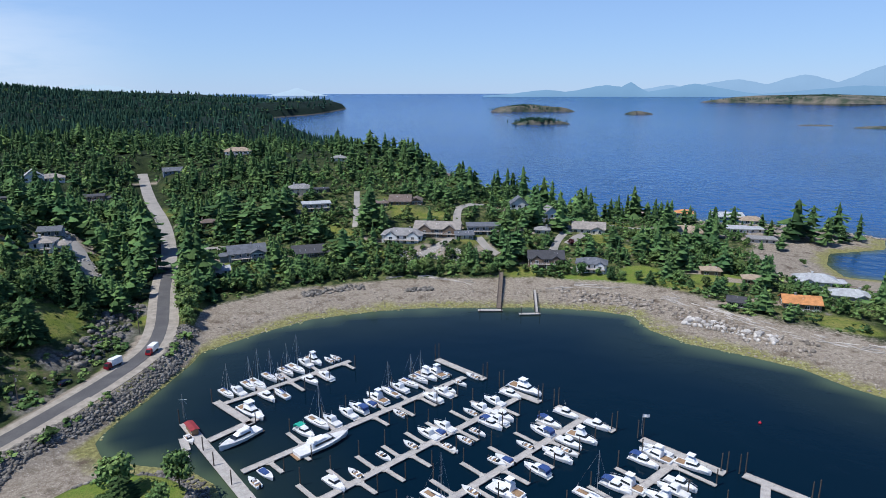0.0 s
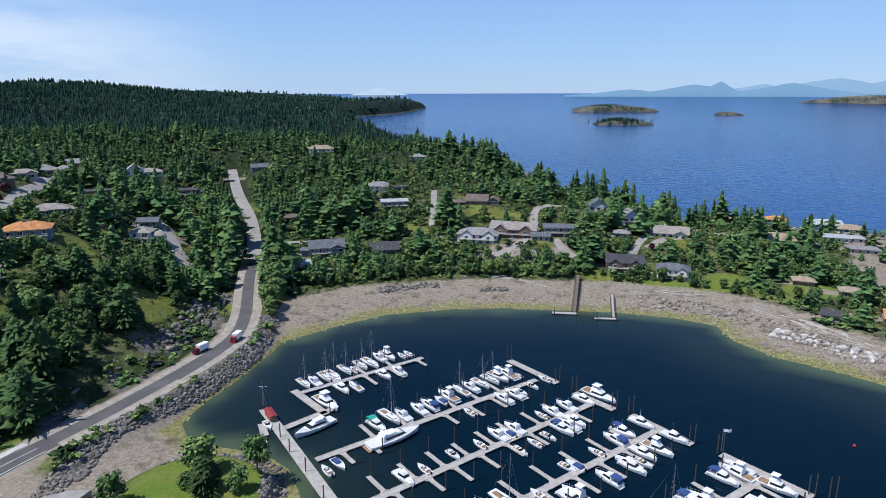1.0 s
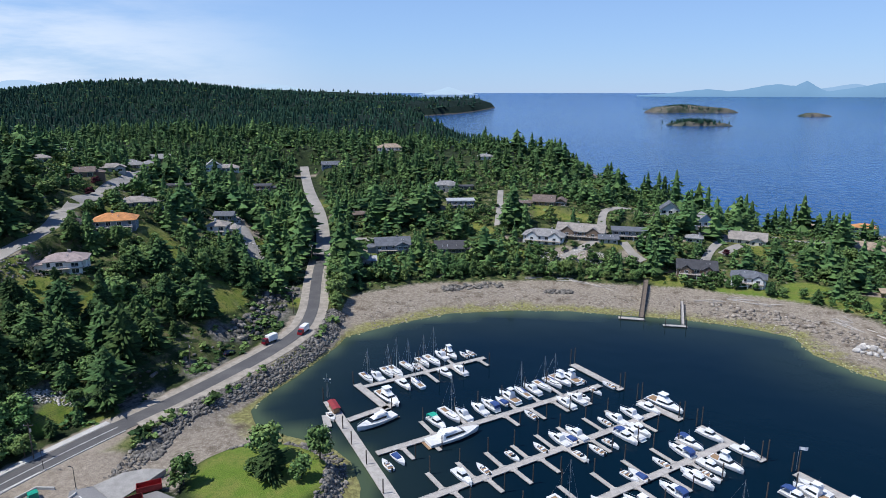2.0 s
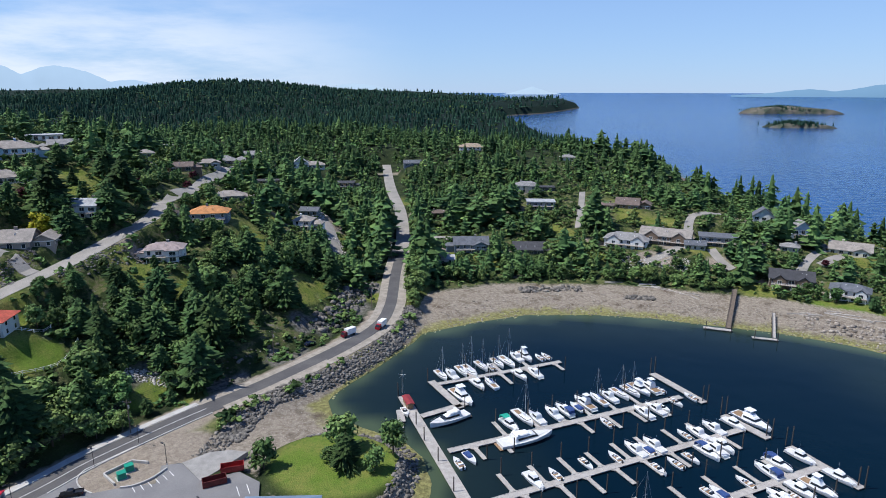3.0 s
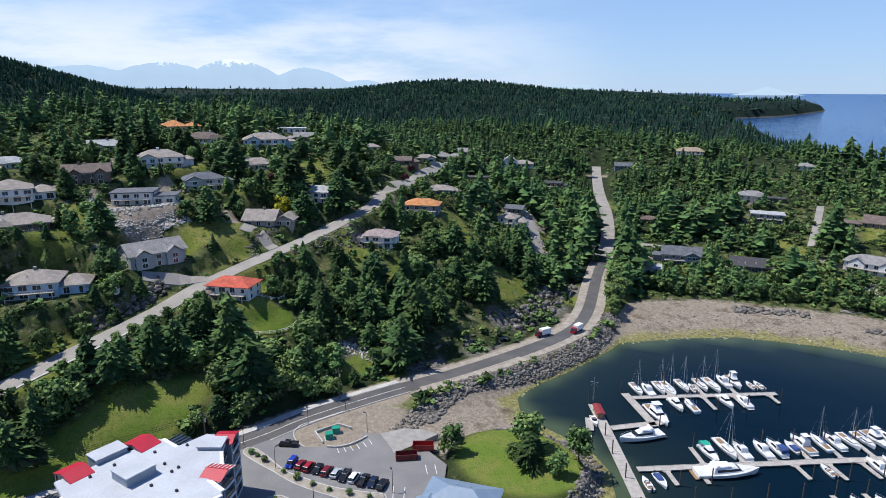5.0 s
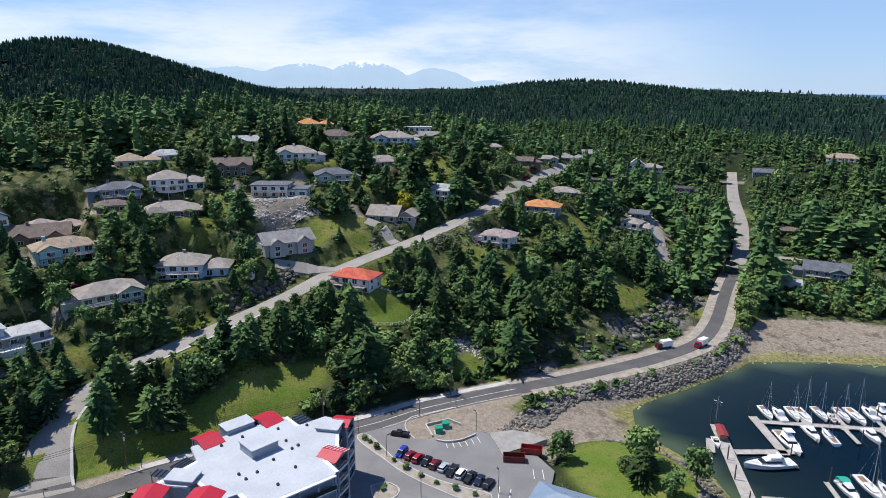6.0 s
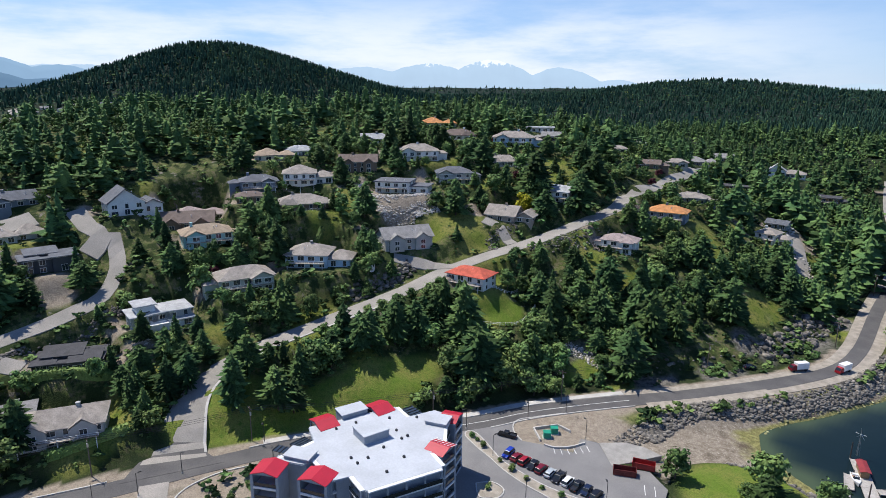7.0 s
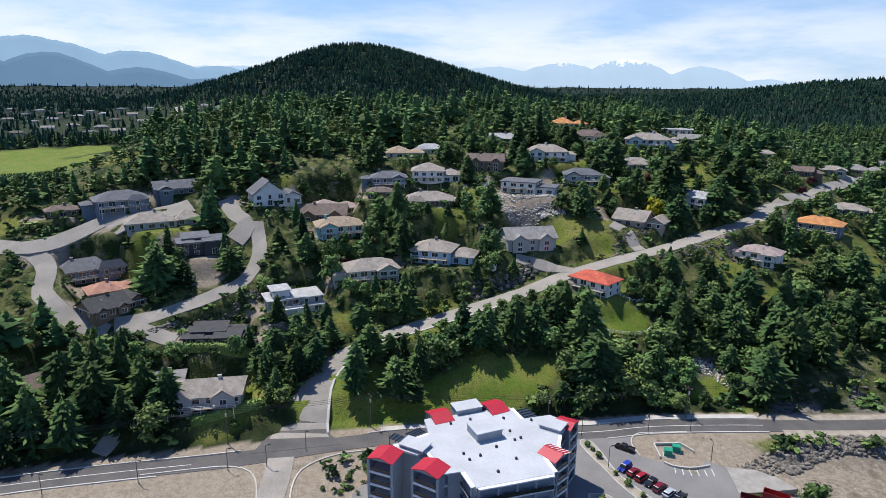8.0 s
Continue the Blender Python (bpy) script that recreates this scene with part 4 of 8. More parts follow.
# ---- houses ----
WALLS = {k: material(k + " wall", c, 0.8, 0.12, 0.4, 5.0) for k, c in dict(
    white=(0.76, 0.75, 0.72), cream=(0.66, 0.60, 0.48), grey=(0.40, 0.40, 0.38), blue=(0.42, 0.55, 0.66), turquoise=(0.34, 0.56, 0.56), slate=(0.16, 0.20, 0.25),
    brown=(0.20, 0.14, 0.095), taupe=(0.34, 0.29, 0.24), dark=(0.07, 0.072, 0.078), green=(0.38, 0.42, 0.36)).items()}
ROOFS = {k: material(k + " shingle roof", c, 0.9, 0.3, 0.5, 3.0, 0.3) for k, c in dict(
    grey=(0.27, 0.262, 0.255), taupe=(0.32, 0.285, 0.25), tan=(0.36, 0.28, 0.20), slate=(0.13, 0.14, 0.16), dark=(0.06, 0.06, 0.066), brown=(0.17, 0.13, 0.11),
    orange=(0.56, 0.25, 0.09), red=(0.55, 0.11, 0.065), clay=(0.42, 0.22, 0.16), pale=(0.42, 0.43, 0.44), pink=(0.36, 0.29, 0.27)).items()}
TRIM = material("white trim", (0.74, 0.73, 0.71), 0.6, 0.08, 1.0, 6.0)
PANE = material("window glass", (0.03, 0.04, 0.05), 0.05, 0.15, 0.3, 2.0, spec=0.8)
DECK = material("deck boards", (0.36, 0.31, 0.26), 0.85, 0.25, 0.6, 5.0)
STONE = material("retaining stone", (0.33, 0.31, 0.28), 0.95, 0.4, 0.9, 4.0, 0.6, tint=(0.17, 0.16, 0.145), island=0.3)
HOUSES = []
WINDOW_KIT = {}


def window_at(parent, w, h, at):
    """A window, its outer face on +y: white frame, with the pane as its part."""
    key = (round(w, 1), round(h, 1))
    if key not in WINDOW_KIT:
        w, h = key
        f = Geo()
        for x0, x1, z0, z1 in ((-w / 2 - 0.1, -w / 2, 0, h), (w / 2, w / 2 + 0.1, 0, h), (-w / 2 - 0.1, w / 2 + 0.1, h, h + 0.12), (-w / 2 - 0.15, w / 2 + 0.15, -0.12, 0)) + (((-0.04, 0.04, 0, h),) if w > 1.3 else ()):
            f.box(x0, x1, -0.05, 0.07, z0, z1)
        WINDOW_KIT[key] = (f.mesh("window", TRIM), Geo().box(-w / 2, w / 2, -0.05, 0.03, 0, h).mesh("pane", PANE))
    frame_mesh, pane_mesh = WINDOW_KIT[key]
    win = part("window", frame_mesh, None, parent, at=at)
    part("pane", pane_mesh, None, win)
    return win


def roof_shape(kind, w, d, rise, over=0.8, z=0.0, thick=0.22):
    """A roof over w x d: hip, gable (ridge along x), cross (ridge along y) or flat."""
    a, b = w / 2 + over, d / 2 + over
    g = Geo()
    if kind == "flat":
        g.box(-a, a, -b, b, z, z + 0.35)
        return g.box(-a + 0.3, a - 0.3, -b + 0.3, b - 0.3, z + 0.35, z + 0.42)
    if kind == "shed":
        g.loft([[(-a, -b, z + rise), (a, -b, z + rise), (a, -b, z + rise + thick), (-a, -b, z + rise + thick)], [(-a, b, z), (a, b, z), (a, b, z + thick), (-a, b, z + thick)]])
        return g
    if kind == "cross":
        a, b = b, a
    ridge = max(a - b, 0.4) if kind == "hip" else a
    low = [(-a, -b, z), (a, -b, z), (a, b, z), (-a, b, z)]
    ends = [(-ridge, 0, z + rise), (ridge, 0, z + rise)]
    def put(pts, lift):
        return [(x, y, h + lift) for x, y, h in pts]
    for lift, flip in ((thick, 1), (0.0, -1)):
        l, e = put(low, lift), put(ends, lift)
        for f in ((l[0], l[1], e[1], e[0]), (l[2], l[3], e[0], e[1]), (l[1], l[2], e[1]), (l[3], l[0], e[0]))[: 4 if kind == "hip" else 2]:
            g.face(*f[::flip])
    edge = [(low[0], low[1]), (low[1], low[2]), (low[2], low[3]), (low[3], low[0])] if kind == "hip" else [(low[0], low[1]), (low[2], low[3]), (low[1], ends[1]), (ends[1], low[2]), (low[3], ends[0]), (ends[0], low[0])]
    for p, q in edge:
        g.face(p, q, (q[0], q[1], q[2] + thick), (p[0], p[1], p[2] + thick))
    if kind == "cross":
        g.v = [(-y, x, h) for x, y, h in g.v]
    return g


def gable_walls(kind, w, d, rise, z, ends=(-1, 1)):
    g = Geo()
    if kind == "gable":
        for s in ends:
            g.loft([[(s * w / 2, -d / 2, z), (s * w / 2, d / 2, z), (s * w / 2, 0, z + rise * d / (d + 1.2))], [(s * (w / 2 - 0.2), -d / 2, z), (s * (w / 2 - 0.2), d / 2, z), (s * (w / 2 - 0.2), 0, z + rise * d / (d + 1.2))]])
    elif kind == "cross":
        for s in ends:
            g.loft([[(-w / 2, s * d / 2, z), (w / 2, s * d / 2, z), (0, s * d / 2, z + rise * w / (w + 1.2))], [(-w / 2, s * (d / 2 - 0.2), z), (w / 2, s * (d / 2 - 0.2), z), (0, s * (d / 2 - 0.2), z + rise * w / (w + 1.2))]])
    return g


def block(h, x, y, w, d, z0, z1, kind, rise, wall, roof, windows=True, storeys=2, seed=0):
    """One block of a house with its roof and windows; +y is the front."""
    rnd = random.Random(seed)
    at = pose(x, y, 0)
    part("wall", Geo().box(-w / 2, w / 2, -d / 2, d / 2, z0 - 6, z1), WALLS[wall], h, at=at)
    if kind in ("gable", "cross"):
        for end in (-1, 1):
            part("gable_wall", gable_walls(kind, w, d, rise, z1, (end,)), WALLS[wall], h, at=at)
    part("roof", roof_shape(kind, w, d, rise, z=z1), ROOFS[roof], h, at=at)
    part("fascia", Geo().box(-w / 2 - 0.05, w / 2 + 0.05, -d / 2 - 0.05, d / 2 + 0.05, z1 - 0.3, z1 - 0.02), TRIM, h, at=at)
    if not windows:
        return
    if math.hypot(h.location.x, h.location.y) > 800:
        for k in (-0.3, 0.0, 0.3):
            window_at(h, 1.8, 1.5, pose(x + k * w, y + d / 2, z0 + 0.7))
        return
    for s in range(storeys):
        zf = z0 + s * (z1 - z0) / storeys
        n = max(int(w / 3.6), 1)
        for i in range(n):
            cx = -w / 2 + w * (i + 0.5) / n
            wide = rnd.choice((1.2, 1.8, 2.4)) if w / n > 3 else 1.2
            window_at(h, wide, 1.5 if rnd.random() < 0.6 else 2.1, pose(x + cx, y + d / 2, zf + 0.6))
        for side in (-1, 1):
            for i in range(max(int(d / 5), 1)):
                window_at(h, 1.2, 1.4, pose(x + side * w / 2, y - d / 2 + d * (i + 0.5) / max(int(d / 5), 1), zf + 0.9, 0, 0, -90 * side))
            

def house(x, y, face, w, d, storeys=2, kind="hip", wall="white", roof="grey", style="", note=""):
    """A detached house; face: degrees of its front, 0 is +y, turning to the left."""
    # the floor lies level with the ground before the front
    fx, fy = x - math.sin(radians(face)) * d * 0.5, y + math.cos(radians(face)) * d * 0.5
    z = float(land(fx, fy)) - (0.5 if storeys > 1 else 0.1)
    name = {"hip": "hipped", "gable": "gabled", "cross": "gabled", "flat": "flat-roofed", "shed": "lean-to roofed"}[kind]
    tone = {"pale": "pale metal", "tan": "tan shingle", "pink": "faded pinkish shingle", "clay": "clay tile"}.get(roof, roof + " shingle")
    h = thing("house", note or f"{'two-storey' if storeys > 1 else 'low'} {wall} house with {name} {tone} roof among trees", "house", pose(x, y, z, 0, 0, face), "houses round the cove")
    seed = int(abs(x * 7 + y * 13))
    rnd = random.Random(seed)
    high = 2.5 * storeys + 0.25
    HOUSES.append((x, y, z, max(w, d) / 2 + 2.5, high + 2.0))
    if math.hypot(x, y) < 480:
        near_lanes = [(q, half) for q, half in LANES + [(HILL_ROAD, 5.5), (HIGHWAY, 9.0)] if float(from_line(np.array(x), np.array(y), q)) < 45]
        PADS.append((x, y, z + 0.25, max(w, d) * 0.5 + 1.0, max(w, d) * 0.5 + 9.0))
        for q in near_lanes:
            if q not in PAVED:
                PAVED.append(q)
    main = w * (0.66 if "wing" in style else 1.0)
    off = (w - main) / 2 if "wing" in style else 0
    rise = {"hip": 0.26, "gable": 0.3, "cross": 0.42, "flat": 0, "shed": 0.16}[kind] * (main if kind == "cross" else d)
    block(h, off, 0, main, d, 0, high, kind, rise, wall, roof, True, storeys, seed)
    if "wing" in style:
        wing = w - main + 0.5
        block(h, off - main / 2 - wing / 2 + 0.25, -d * 0.08, wing, d * 0.8, 0, high * (0.62 if storeys > 1 else 0.9), "flat" if kind == "flat" else ("cross" if kind in ("gable", "cross") else "hip"), wing * 0.3, wall, roof, True, 1, seed + 1)
    near_by = math.hypot(x, y) < 560
    if near_by and "wing" not in style and "gables" not in style and kind in ("hip", "gable") and w > 12 and roof not in ("red", "orange"):
        # a bay under its own roof before the front, and a lower room at the end
        side = rnd.choice((-1, 1))
        bw = main * rnd.uniform(0.30, 0.38)
        block(h, side * main * 0.26, d / 2 + 0.6, bw, 2.6, 0, high - 0.05, "cross" if kind == "gable" or rnd.random() < 0.5 else "hip", bw * 0.30, wall, roof, True, storeys, seed + 3)
        part("annex_wall", Geo().box(-2.4, 2.4, -d * 0.33, d * 0.33, -6, high * 0.72), WALLS[wall], h, at=pose(-side * (main / 2 + 2.3), -0.8, 0))
        part("annex_roof", roof_shape("hip", 4.8, d * 0.66, 1.3, 0.6, high * 0.72), ROOFS[roof], h, at=pose(-side * (main / 2 + 2.3), -0.8, 0))
    if "steps" in style:
        # stepped lean-to roofs, one over the other
        for k, (sx, sy, sw, sd, sz) in enumerate(((-0.26, 0.3, 0.42, 0.6, 0.5), (0.1, -0.12, 0.55, 0.62, 1.2), (0.34, 0.25, 0.3, 0.5, 0.2))):
            block(h, sx * w, sy * d, sw * w, sd * d, 0, high + sz, "shed", 0.9, wall, roof, k != 1, 1, seed + k)
        part("terrace", Geo().box(w * 0.2, w * 0.62, d * 0.35, d * 0.75, -4, 0.1), WALLS["white"], h, "pale concrete terrace")
    if "tiers" in style:
        # stacked white storeys with open terraces between them
        for k, (sx, sy, sw, sd, z1) in enumerate(((-0.3, 0.35, 0.4, 0.7, 2.6), (0.0, 0.1, 0.34, 0.8, high + 0.2), (0.24, -0.05, 0.3, 0.7, high + 2.9))):
            block(h, sx * w, sy * d, sw * w, sd * d, 0, z1, "flat", 0, "white", "pale", True, 1 if z1 < 3 else 2, seed + k)
        for k, (sx, sy, sw, zd) in enumerate(((-0.1, 1.0, 0.9, -0.4), (0.1, 0.66, 0.5, 2.7))):
            part("terrace", Geo().box(sx * w - sw * w / 2, sx * w + sw * w / 2, sy * d - 1.6, sy * d + 1.6, zd - 2.5, zd), WALLS["white"], h, "white terrace")
            rail = Geo().box(sx * w - sw * w / 2, sx * w + sw * w / 2, sy * d + 1.5, sy * d + 1.58, zd + 0.9, zd + 1.0)
            for i in range(13):
                rx = sx * w - sw * w / 2 + sw * w * i / 12
                rail.box(rx - 0.05, rx + 0.05, sy * d + 1.5, sy * d + 1.58, zd, zd + 0.9)
            part("railing", rail, TRIM, h, "white terrace railing")
    if "gables" in style:
        for k in (-0.28, 0.27):
            gw = main * 0.3
            g = roof_shape("cross", gw, 3.2, gw * 0.4, 0.35, high - 0.4)
            part("gable_roof", g, ROOFS[roof], h, at=pose(off + k * main, d / 2 - 0.6, 0))
            part("gable_front", gable_walls("cross", gw, 3.2, gw * 0.4, high - 0.4).box(-gw / 2, gw / 2, -1.6, 1.6, 0, high - 0.4), WALLS[wall], h, at=pose(off + k * main, d / 2 - 0.6, 0))
            window_at(h, 1.8, 1.5, pose(off + k * main, d / 2 + 1.0, high - 2.3))
            if storeys > 1:
                window_at(h, 1.8, 1.5, pose(off + k * main, d / 2 + 1.0, 0.7))
    if "deck" in style:
        zd = high / storeys * (storeys - 1) + 0.05
        part("deck", Geo().box(off - main * 0.45, off + main * 0.45, d / 2 + 0.05, d / 2 + 2.6, zd - 0.2, zd), DECK, h, "timber sun deck")
        rail = Geo()
        for zr in (0.5, 1.0):
            rail.box(off - main * 0.45, off + main * 0.45, d / 2 + 2.52, d / 2 + 2.6, zd + zr - 0.06, zd + zr)
        for i in range(9):
            xr = off - main * 0.45 + main * 0.9 * i / 8
            rail.box(xr - 0.05, xr + 0.05, d / 2 + 2.5, d / 2 + 2.6, zd, zd + 1.0)
        part("railing", rail, TRIM, h, "white deck railing")
        for i in range(3):
            xr = off - main * 0.42 + main * 0.84 * i / 2
            part("deck_post", Geo().box(xr - 0.1, xr + 0.1, d / 2 + 2.3, d / 2 + 2.5, -5, zd - 0.2), TRIM, h)
    if "chimney" in style or (kind in ("hip", "gable") and rnd.random() < 0.5):
        cx = off + rnd.uniform(-0.3, 0.3) * main
        part("chimney", Geo().box(cx - 0.5, cx + 0.5, -0.4, 0.4, high, high + rise + 0.9).box(cx - 0.6, cx + 0.6, -0.5, 0.5, high + rise + 0.9, high + rise + 1.05), STONE if rnd.random() < 0.5 else WALLS[wall], h)
    for k in range(rnd.randint(1, 3)):
        vx, vy = off + rnd.uniform(-0.35, 0.35) * main, rnd.uniform(0.12, 0.3) * d
        part("roof_vent", Geo().rod((vx, vy, high), (vx, vy, high + rise * 0.55 + 0.9), 0.16), TRIM, h)
    return h

house(-190, -14, 262, 22.0, 12.0, 2, "hip", "grey", "taupe", "gables,deck")
house(-200, -27, 268, 12.7, 7.8, 2, "hip", "grey", "grey")
house(-218, -11, 259, 19.0, 11.0, 1, "flat", "dark", "dark", "steps", "low dark house with stepped lean-to roofs above a hedge")
house(-238, -45, 306, 20.0, 11.5, 1, "gable", "brown", "dark", "wing,gables")
house(-255, -48, 291, 17.0, 10.5, 1, "hip", "cream", "clay", "wing")
house(-270, -58, 292, 25.5, 13.0, 2, "hip", "slate", "slate", "deck")
house(-204, -62, 302, 22.3, 13.0, 1, "gable", "brown", "brown", "deck")
house(-262, -16, 279, 17.0, 11.0, 2, "flat", "dark", "slate", "steps", "dark two-storey house with stepped flat roofs")
house(-227, 16, 278, 19.0, 10.0, 2, "flat", "grey", "pale", "tiers", "stacked white house with open terraces and white railings")
house(-232, 46, 273, 19.4, 12.0, 2, "hip", "green", "taupe", "deck")
house(-235, 77, 237, 24.6, 13.0, 2, "hip", "blue", "taupe", "wing,deck")
house(-236, 114, 264, 20.7, 12.8, 2, "gable", "grey", "grey", "gables")
house(-263, 39, 270, 18.7, 11.6, 2, "hip", "turquoise", "tan", "deck")
house(-288, 15, 279, 20.8, 12.9, 2, "cross", "white", "slate", "wing")
house(-282, 35, 257, 20.9, 12.9, 1, "gable", "brown", "brown", "gables")
house(-295, 41, 266, 20.5, 12.7, 1, "hip", "cream", "pink", "wing")
house(-307, -28, 285, 16.7, 10.4, 1, "gable", "slate", "slate")
house(-294, -48, 287, 20.2, 12.5, 2, "hip", "slate", "slate", "deck")
house(-282, -31, 281, 28.3, 13.0, 1, "hip", "grey", "taupe", "wing")
house(-292, 91, 253, 22.2, 13.0, 2, "hip", "white", "taupe", "deck,wing")
house(-293, 68, 260, 16.1, 10.0, 1, "hip", "slate", "slate", "deck")
house(-270, 81, 250, 20.4, 12.7, 1, "hip", "brown", "taupe", "deck")
house(-280, 61, 258, 11.4, 7.1, 1, "hip", "brown", "brown")
house(-271, 131, 230, 24.5, 13.0, 2, "flat", "white", "slate", "wing,deck")
house(-272, 159, 246, 16.9, 10.5, 2, "hip", "grey", "slate", "deck")
house(-298, 119, 248, 17.9, 11.1, 2, "gable", "brown", "brown", "gables")
house(-301, 154, 247, 20.8, 12.9, 2, "hip", "white", "taupe", "deck")
house(-324, 84, 261, 19.5, 12.1, 1, "hip", "cream", "tan", "wing")
house(-329, 99, 258, 14.8, 9.2, 1, "hip", "white", "pale")
house(-327, 194, 244, 20.2, 12.5, 1, "hip", "white", "brown", "deck")
house(-364, 201, 246, 22.1, 13.0, 1, "hip", "cream", "orange", "wing")
house(-306, 219, 234, 23.1, 13.0, 2, "hip", "blue", "taupe", "deck")
house(-332, 258, 232, 18.0, 11.2, 1, "flat", "white", "pale")
house(-313, 254, 231, 13.8, 8.6, 1, "gable", "brown", "grey")
house(-278, 192, 243, 18.1, 11.2, 1, "hip", "grey", "taupe", "deck")
house(-238, 200, 205, 11.5, 9.0, 2, "gable", "white", "pale", "deck")
house(-234, 168, 216, 20.9, 13.0, 1, "gable", "taupe", "taupe", "wing")
house(-204, 128, 208, 16.4, 10.1, 2, "hip", "white", "red", "deck")
house(-336, 145, 250, 15.7, 9.7, 1, "gable", "white", "pale")
house(-213, 247, 211, 17.8, 11.0, 2, "hip", "slate", "orange", "deck")
house(-201, 204, 213, 14.9, 9.2, 2, "hip", "white", "pink", "deck")
house(-267, 289, 218, 13.0, 8.0, 1, "gable", "brown", "brown")
house(-283, 331, 226, 13.6, 8.4, 1, "hip", "grey", "taupe")
house(-322, 403, 224, 23.1, 13.0, 1, "hip", "taupe", "grey", "wing")
house(-365, 485, 217, 18.8, 11.7, 1, "gable", "brown", "grey")
house(-228, 281, 211, 15.2, 9.4, 1, "hip", "slate", "taupe")
house(-254, 353, 216, 16.5, 10.2, 1, "flat", "brown", "dark", "wing")
house(-308, 498, 212, 18.2, 11.3, 1, "hip", "white", "taupe")
house(-312, 482, 213, 13.9, 8.6, 2, "cross", "white", "pale")
house(-249, 455, 204, 22.5, 13.0, 2, "flat", "brown", "dark", "wing,deck")
house(-196, 308, 194, 15.4, 9.6, 2, "hip", "white", "taupe", "deck,wing")
house(-209, 331, 194, 10.8, 7.0, 1, "gable", "slate", "slate")
house(-193, 603, 203, 24.0, 13.0, 2, "hip", "white", "tan", "deck")
house(-105, 464, 198, 17.3, 10.8, 2, "hip", "cream", "grey")
house(-88, 435, 196, 18.6, 11.5, 2, "flat", "slate", "pale", "deck")
house(-90, 465, 196, 10.7, 7.0, 1, "flat", "dark", "dark")
house(-44, 440, 186, 10.8, 7.0, 1, "hip", "brown", "brown")
house(-26, 444, 178, 22.4, 13.0, 1, "gable", "brown", "brown", "wing")
house(-25, 389, 174, 24.9, 13.0, 2, "hip", "white", "grey", "gables,deck")
house(-3, 396, 172, 28.6, 13.0, 2, "gable", "brown", "taupe", "gables,deck")
house(-115, 360, 203, 20.6, 12.8, 2, "gable", "slate", "slate", "deck")
house(-122, 335, 205, 8.9, 7.0, 1, "gable", "white", "pale")
house(-79, 367, 197, 20.5, 12.7, 1, "shed", "dark", "dark")
house(-232, 545, 208, 15.4, 9.5, 1, "gable", "slate", "slate")
house(-155, 410, 206, 11.5, 7.2, 1, "hip", "brown", "brown")
house(-354, 363, 229, 13.1, 8.1, 1, "hip", "grey", "grey")
house(-293, 290, 230, 8.9, 7.0, 1, "hip", "grey", "taupe")
house(28, 400, 181, 24.6, 13.0, 2, "flat", "slate", "slate", "deck")
house(13, 387, 186, 11.0, 7.0, 1, "gable", "grey", "slate")
house(54, 446, 183, 12.7, 7.9, 2, "cross", "white", "slate")
house(73, 428, 195, 12.6, 7.8, 2, "cross", "blue", "grey", "deck")
house(96, 409, 167, 20.5, 12.7, 1, "gable", "cream", "taupe")
house(60, 359, 175, 20.0, 12.4, 2, "gable", "brown", "dark", "gables,deck")
house(85, 350, 166, 16.6, 10.3, 2, "hip", "white", "slate", "gables,deck")
house(168, 431, 169, 22.1, 13.0, 1, "hip", "white", "tan", "deck")
house(209, 540, 169, 15.4, 9.5, 2, "hip", "cream", "orange")
house(240, 526, 170, 25.0, 13.0, 2, "shed", "grey", "pale")
house(221, 458, 169, 26.6, 13.0, 1, "flat", "white", "pale", "wing")
house(167, 546, 173, 18.2, 11.3, 1, "hip", "cream", "tan")
house(253, 511, 164, 18.1, 11.3, 1, "hip", "cream", "tan")
house(149, 340, 166, 10.0, 7.0, 1, "hip", "brown", "tan")
house(165, 324, 163, 9.8, 7.0, 1, "hip", "brown", "tan")
house(170, 287, 164, 16.0, 9.9, 1, "gable", "brown", "orange", "deck")
house(199, 325, 163, 19.5, 12.1, 1, "hip", "white", "pale")
house(200, 297, 161, 15.8, 9.8, 1, "hip", "grey", "pale")
house(219, 425, 168, 17.3, 10.7, 1, "flat", "grey", "grey")
house(141, 290, 154, 7.5, 7.0, 1, "gable", "dark", "dark")
house(-3, 778, 180, 24.2, 13.0, 1, "hip", "cream", "brown")
house(-98, 602, 189, 13.7, 8.5, 1, "hip", "white", "grey")
house(64, 400, 171, 9.2, 7.0, 1, "hip", "grey", "grey")
house(-1442, -371, 289, 19.0, 10.0, 1, "hip", "grey", "grey")
house(-1637, -364, 288, 19.0, 10.0, 1, "hip", "grey", "brown")
house(-1660, -311, 286, 19.0, 10.0, 1, "hip", "white", "taupe")
house(-1607, -238, 283, 19.0, 10.0, 1, "hip", "grey", "slate")
house(-960, -125, 282, 19.0, 10.0, 1, "hip", "cream", "orange", "wing")
house(-1519, -170, 281, 19.0, 10.0, 1, "hip", "white", "grey")
house(-1826, -514, 291, 19.0, 10.0, 1, "hip", "taupe", "grey")
house(-1403, -74, 278, 19.0, 10.0, 1, "hip", "grey", "grey")
house(-1376, -24, 276, 19.0, 10.0, 1, "hip", "grey", "slate")
house(-1244, 7, 275, 19.0, 10.0, 1, "hip", "white", "grey")
house(-1275, 64, 272, 19.0, 10.0, 1, "hip", "brown", "brown")
house(-1276, 204, 266, 19.0, 10.0, 1, "gable", "brown", "slate", "wing")
house(-1275, 154, 268, 19.0, 10.0, 1, "hip", "grey", "grey")
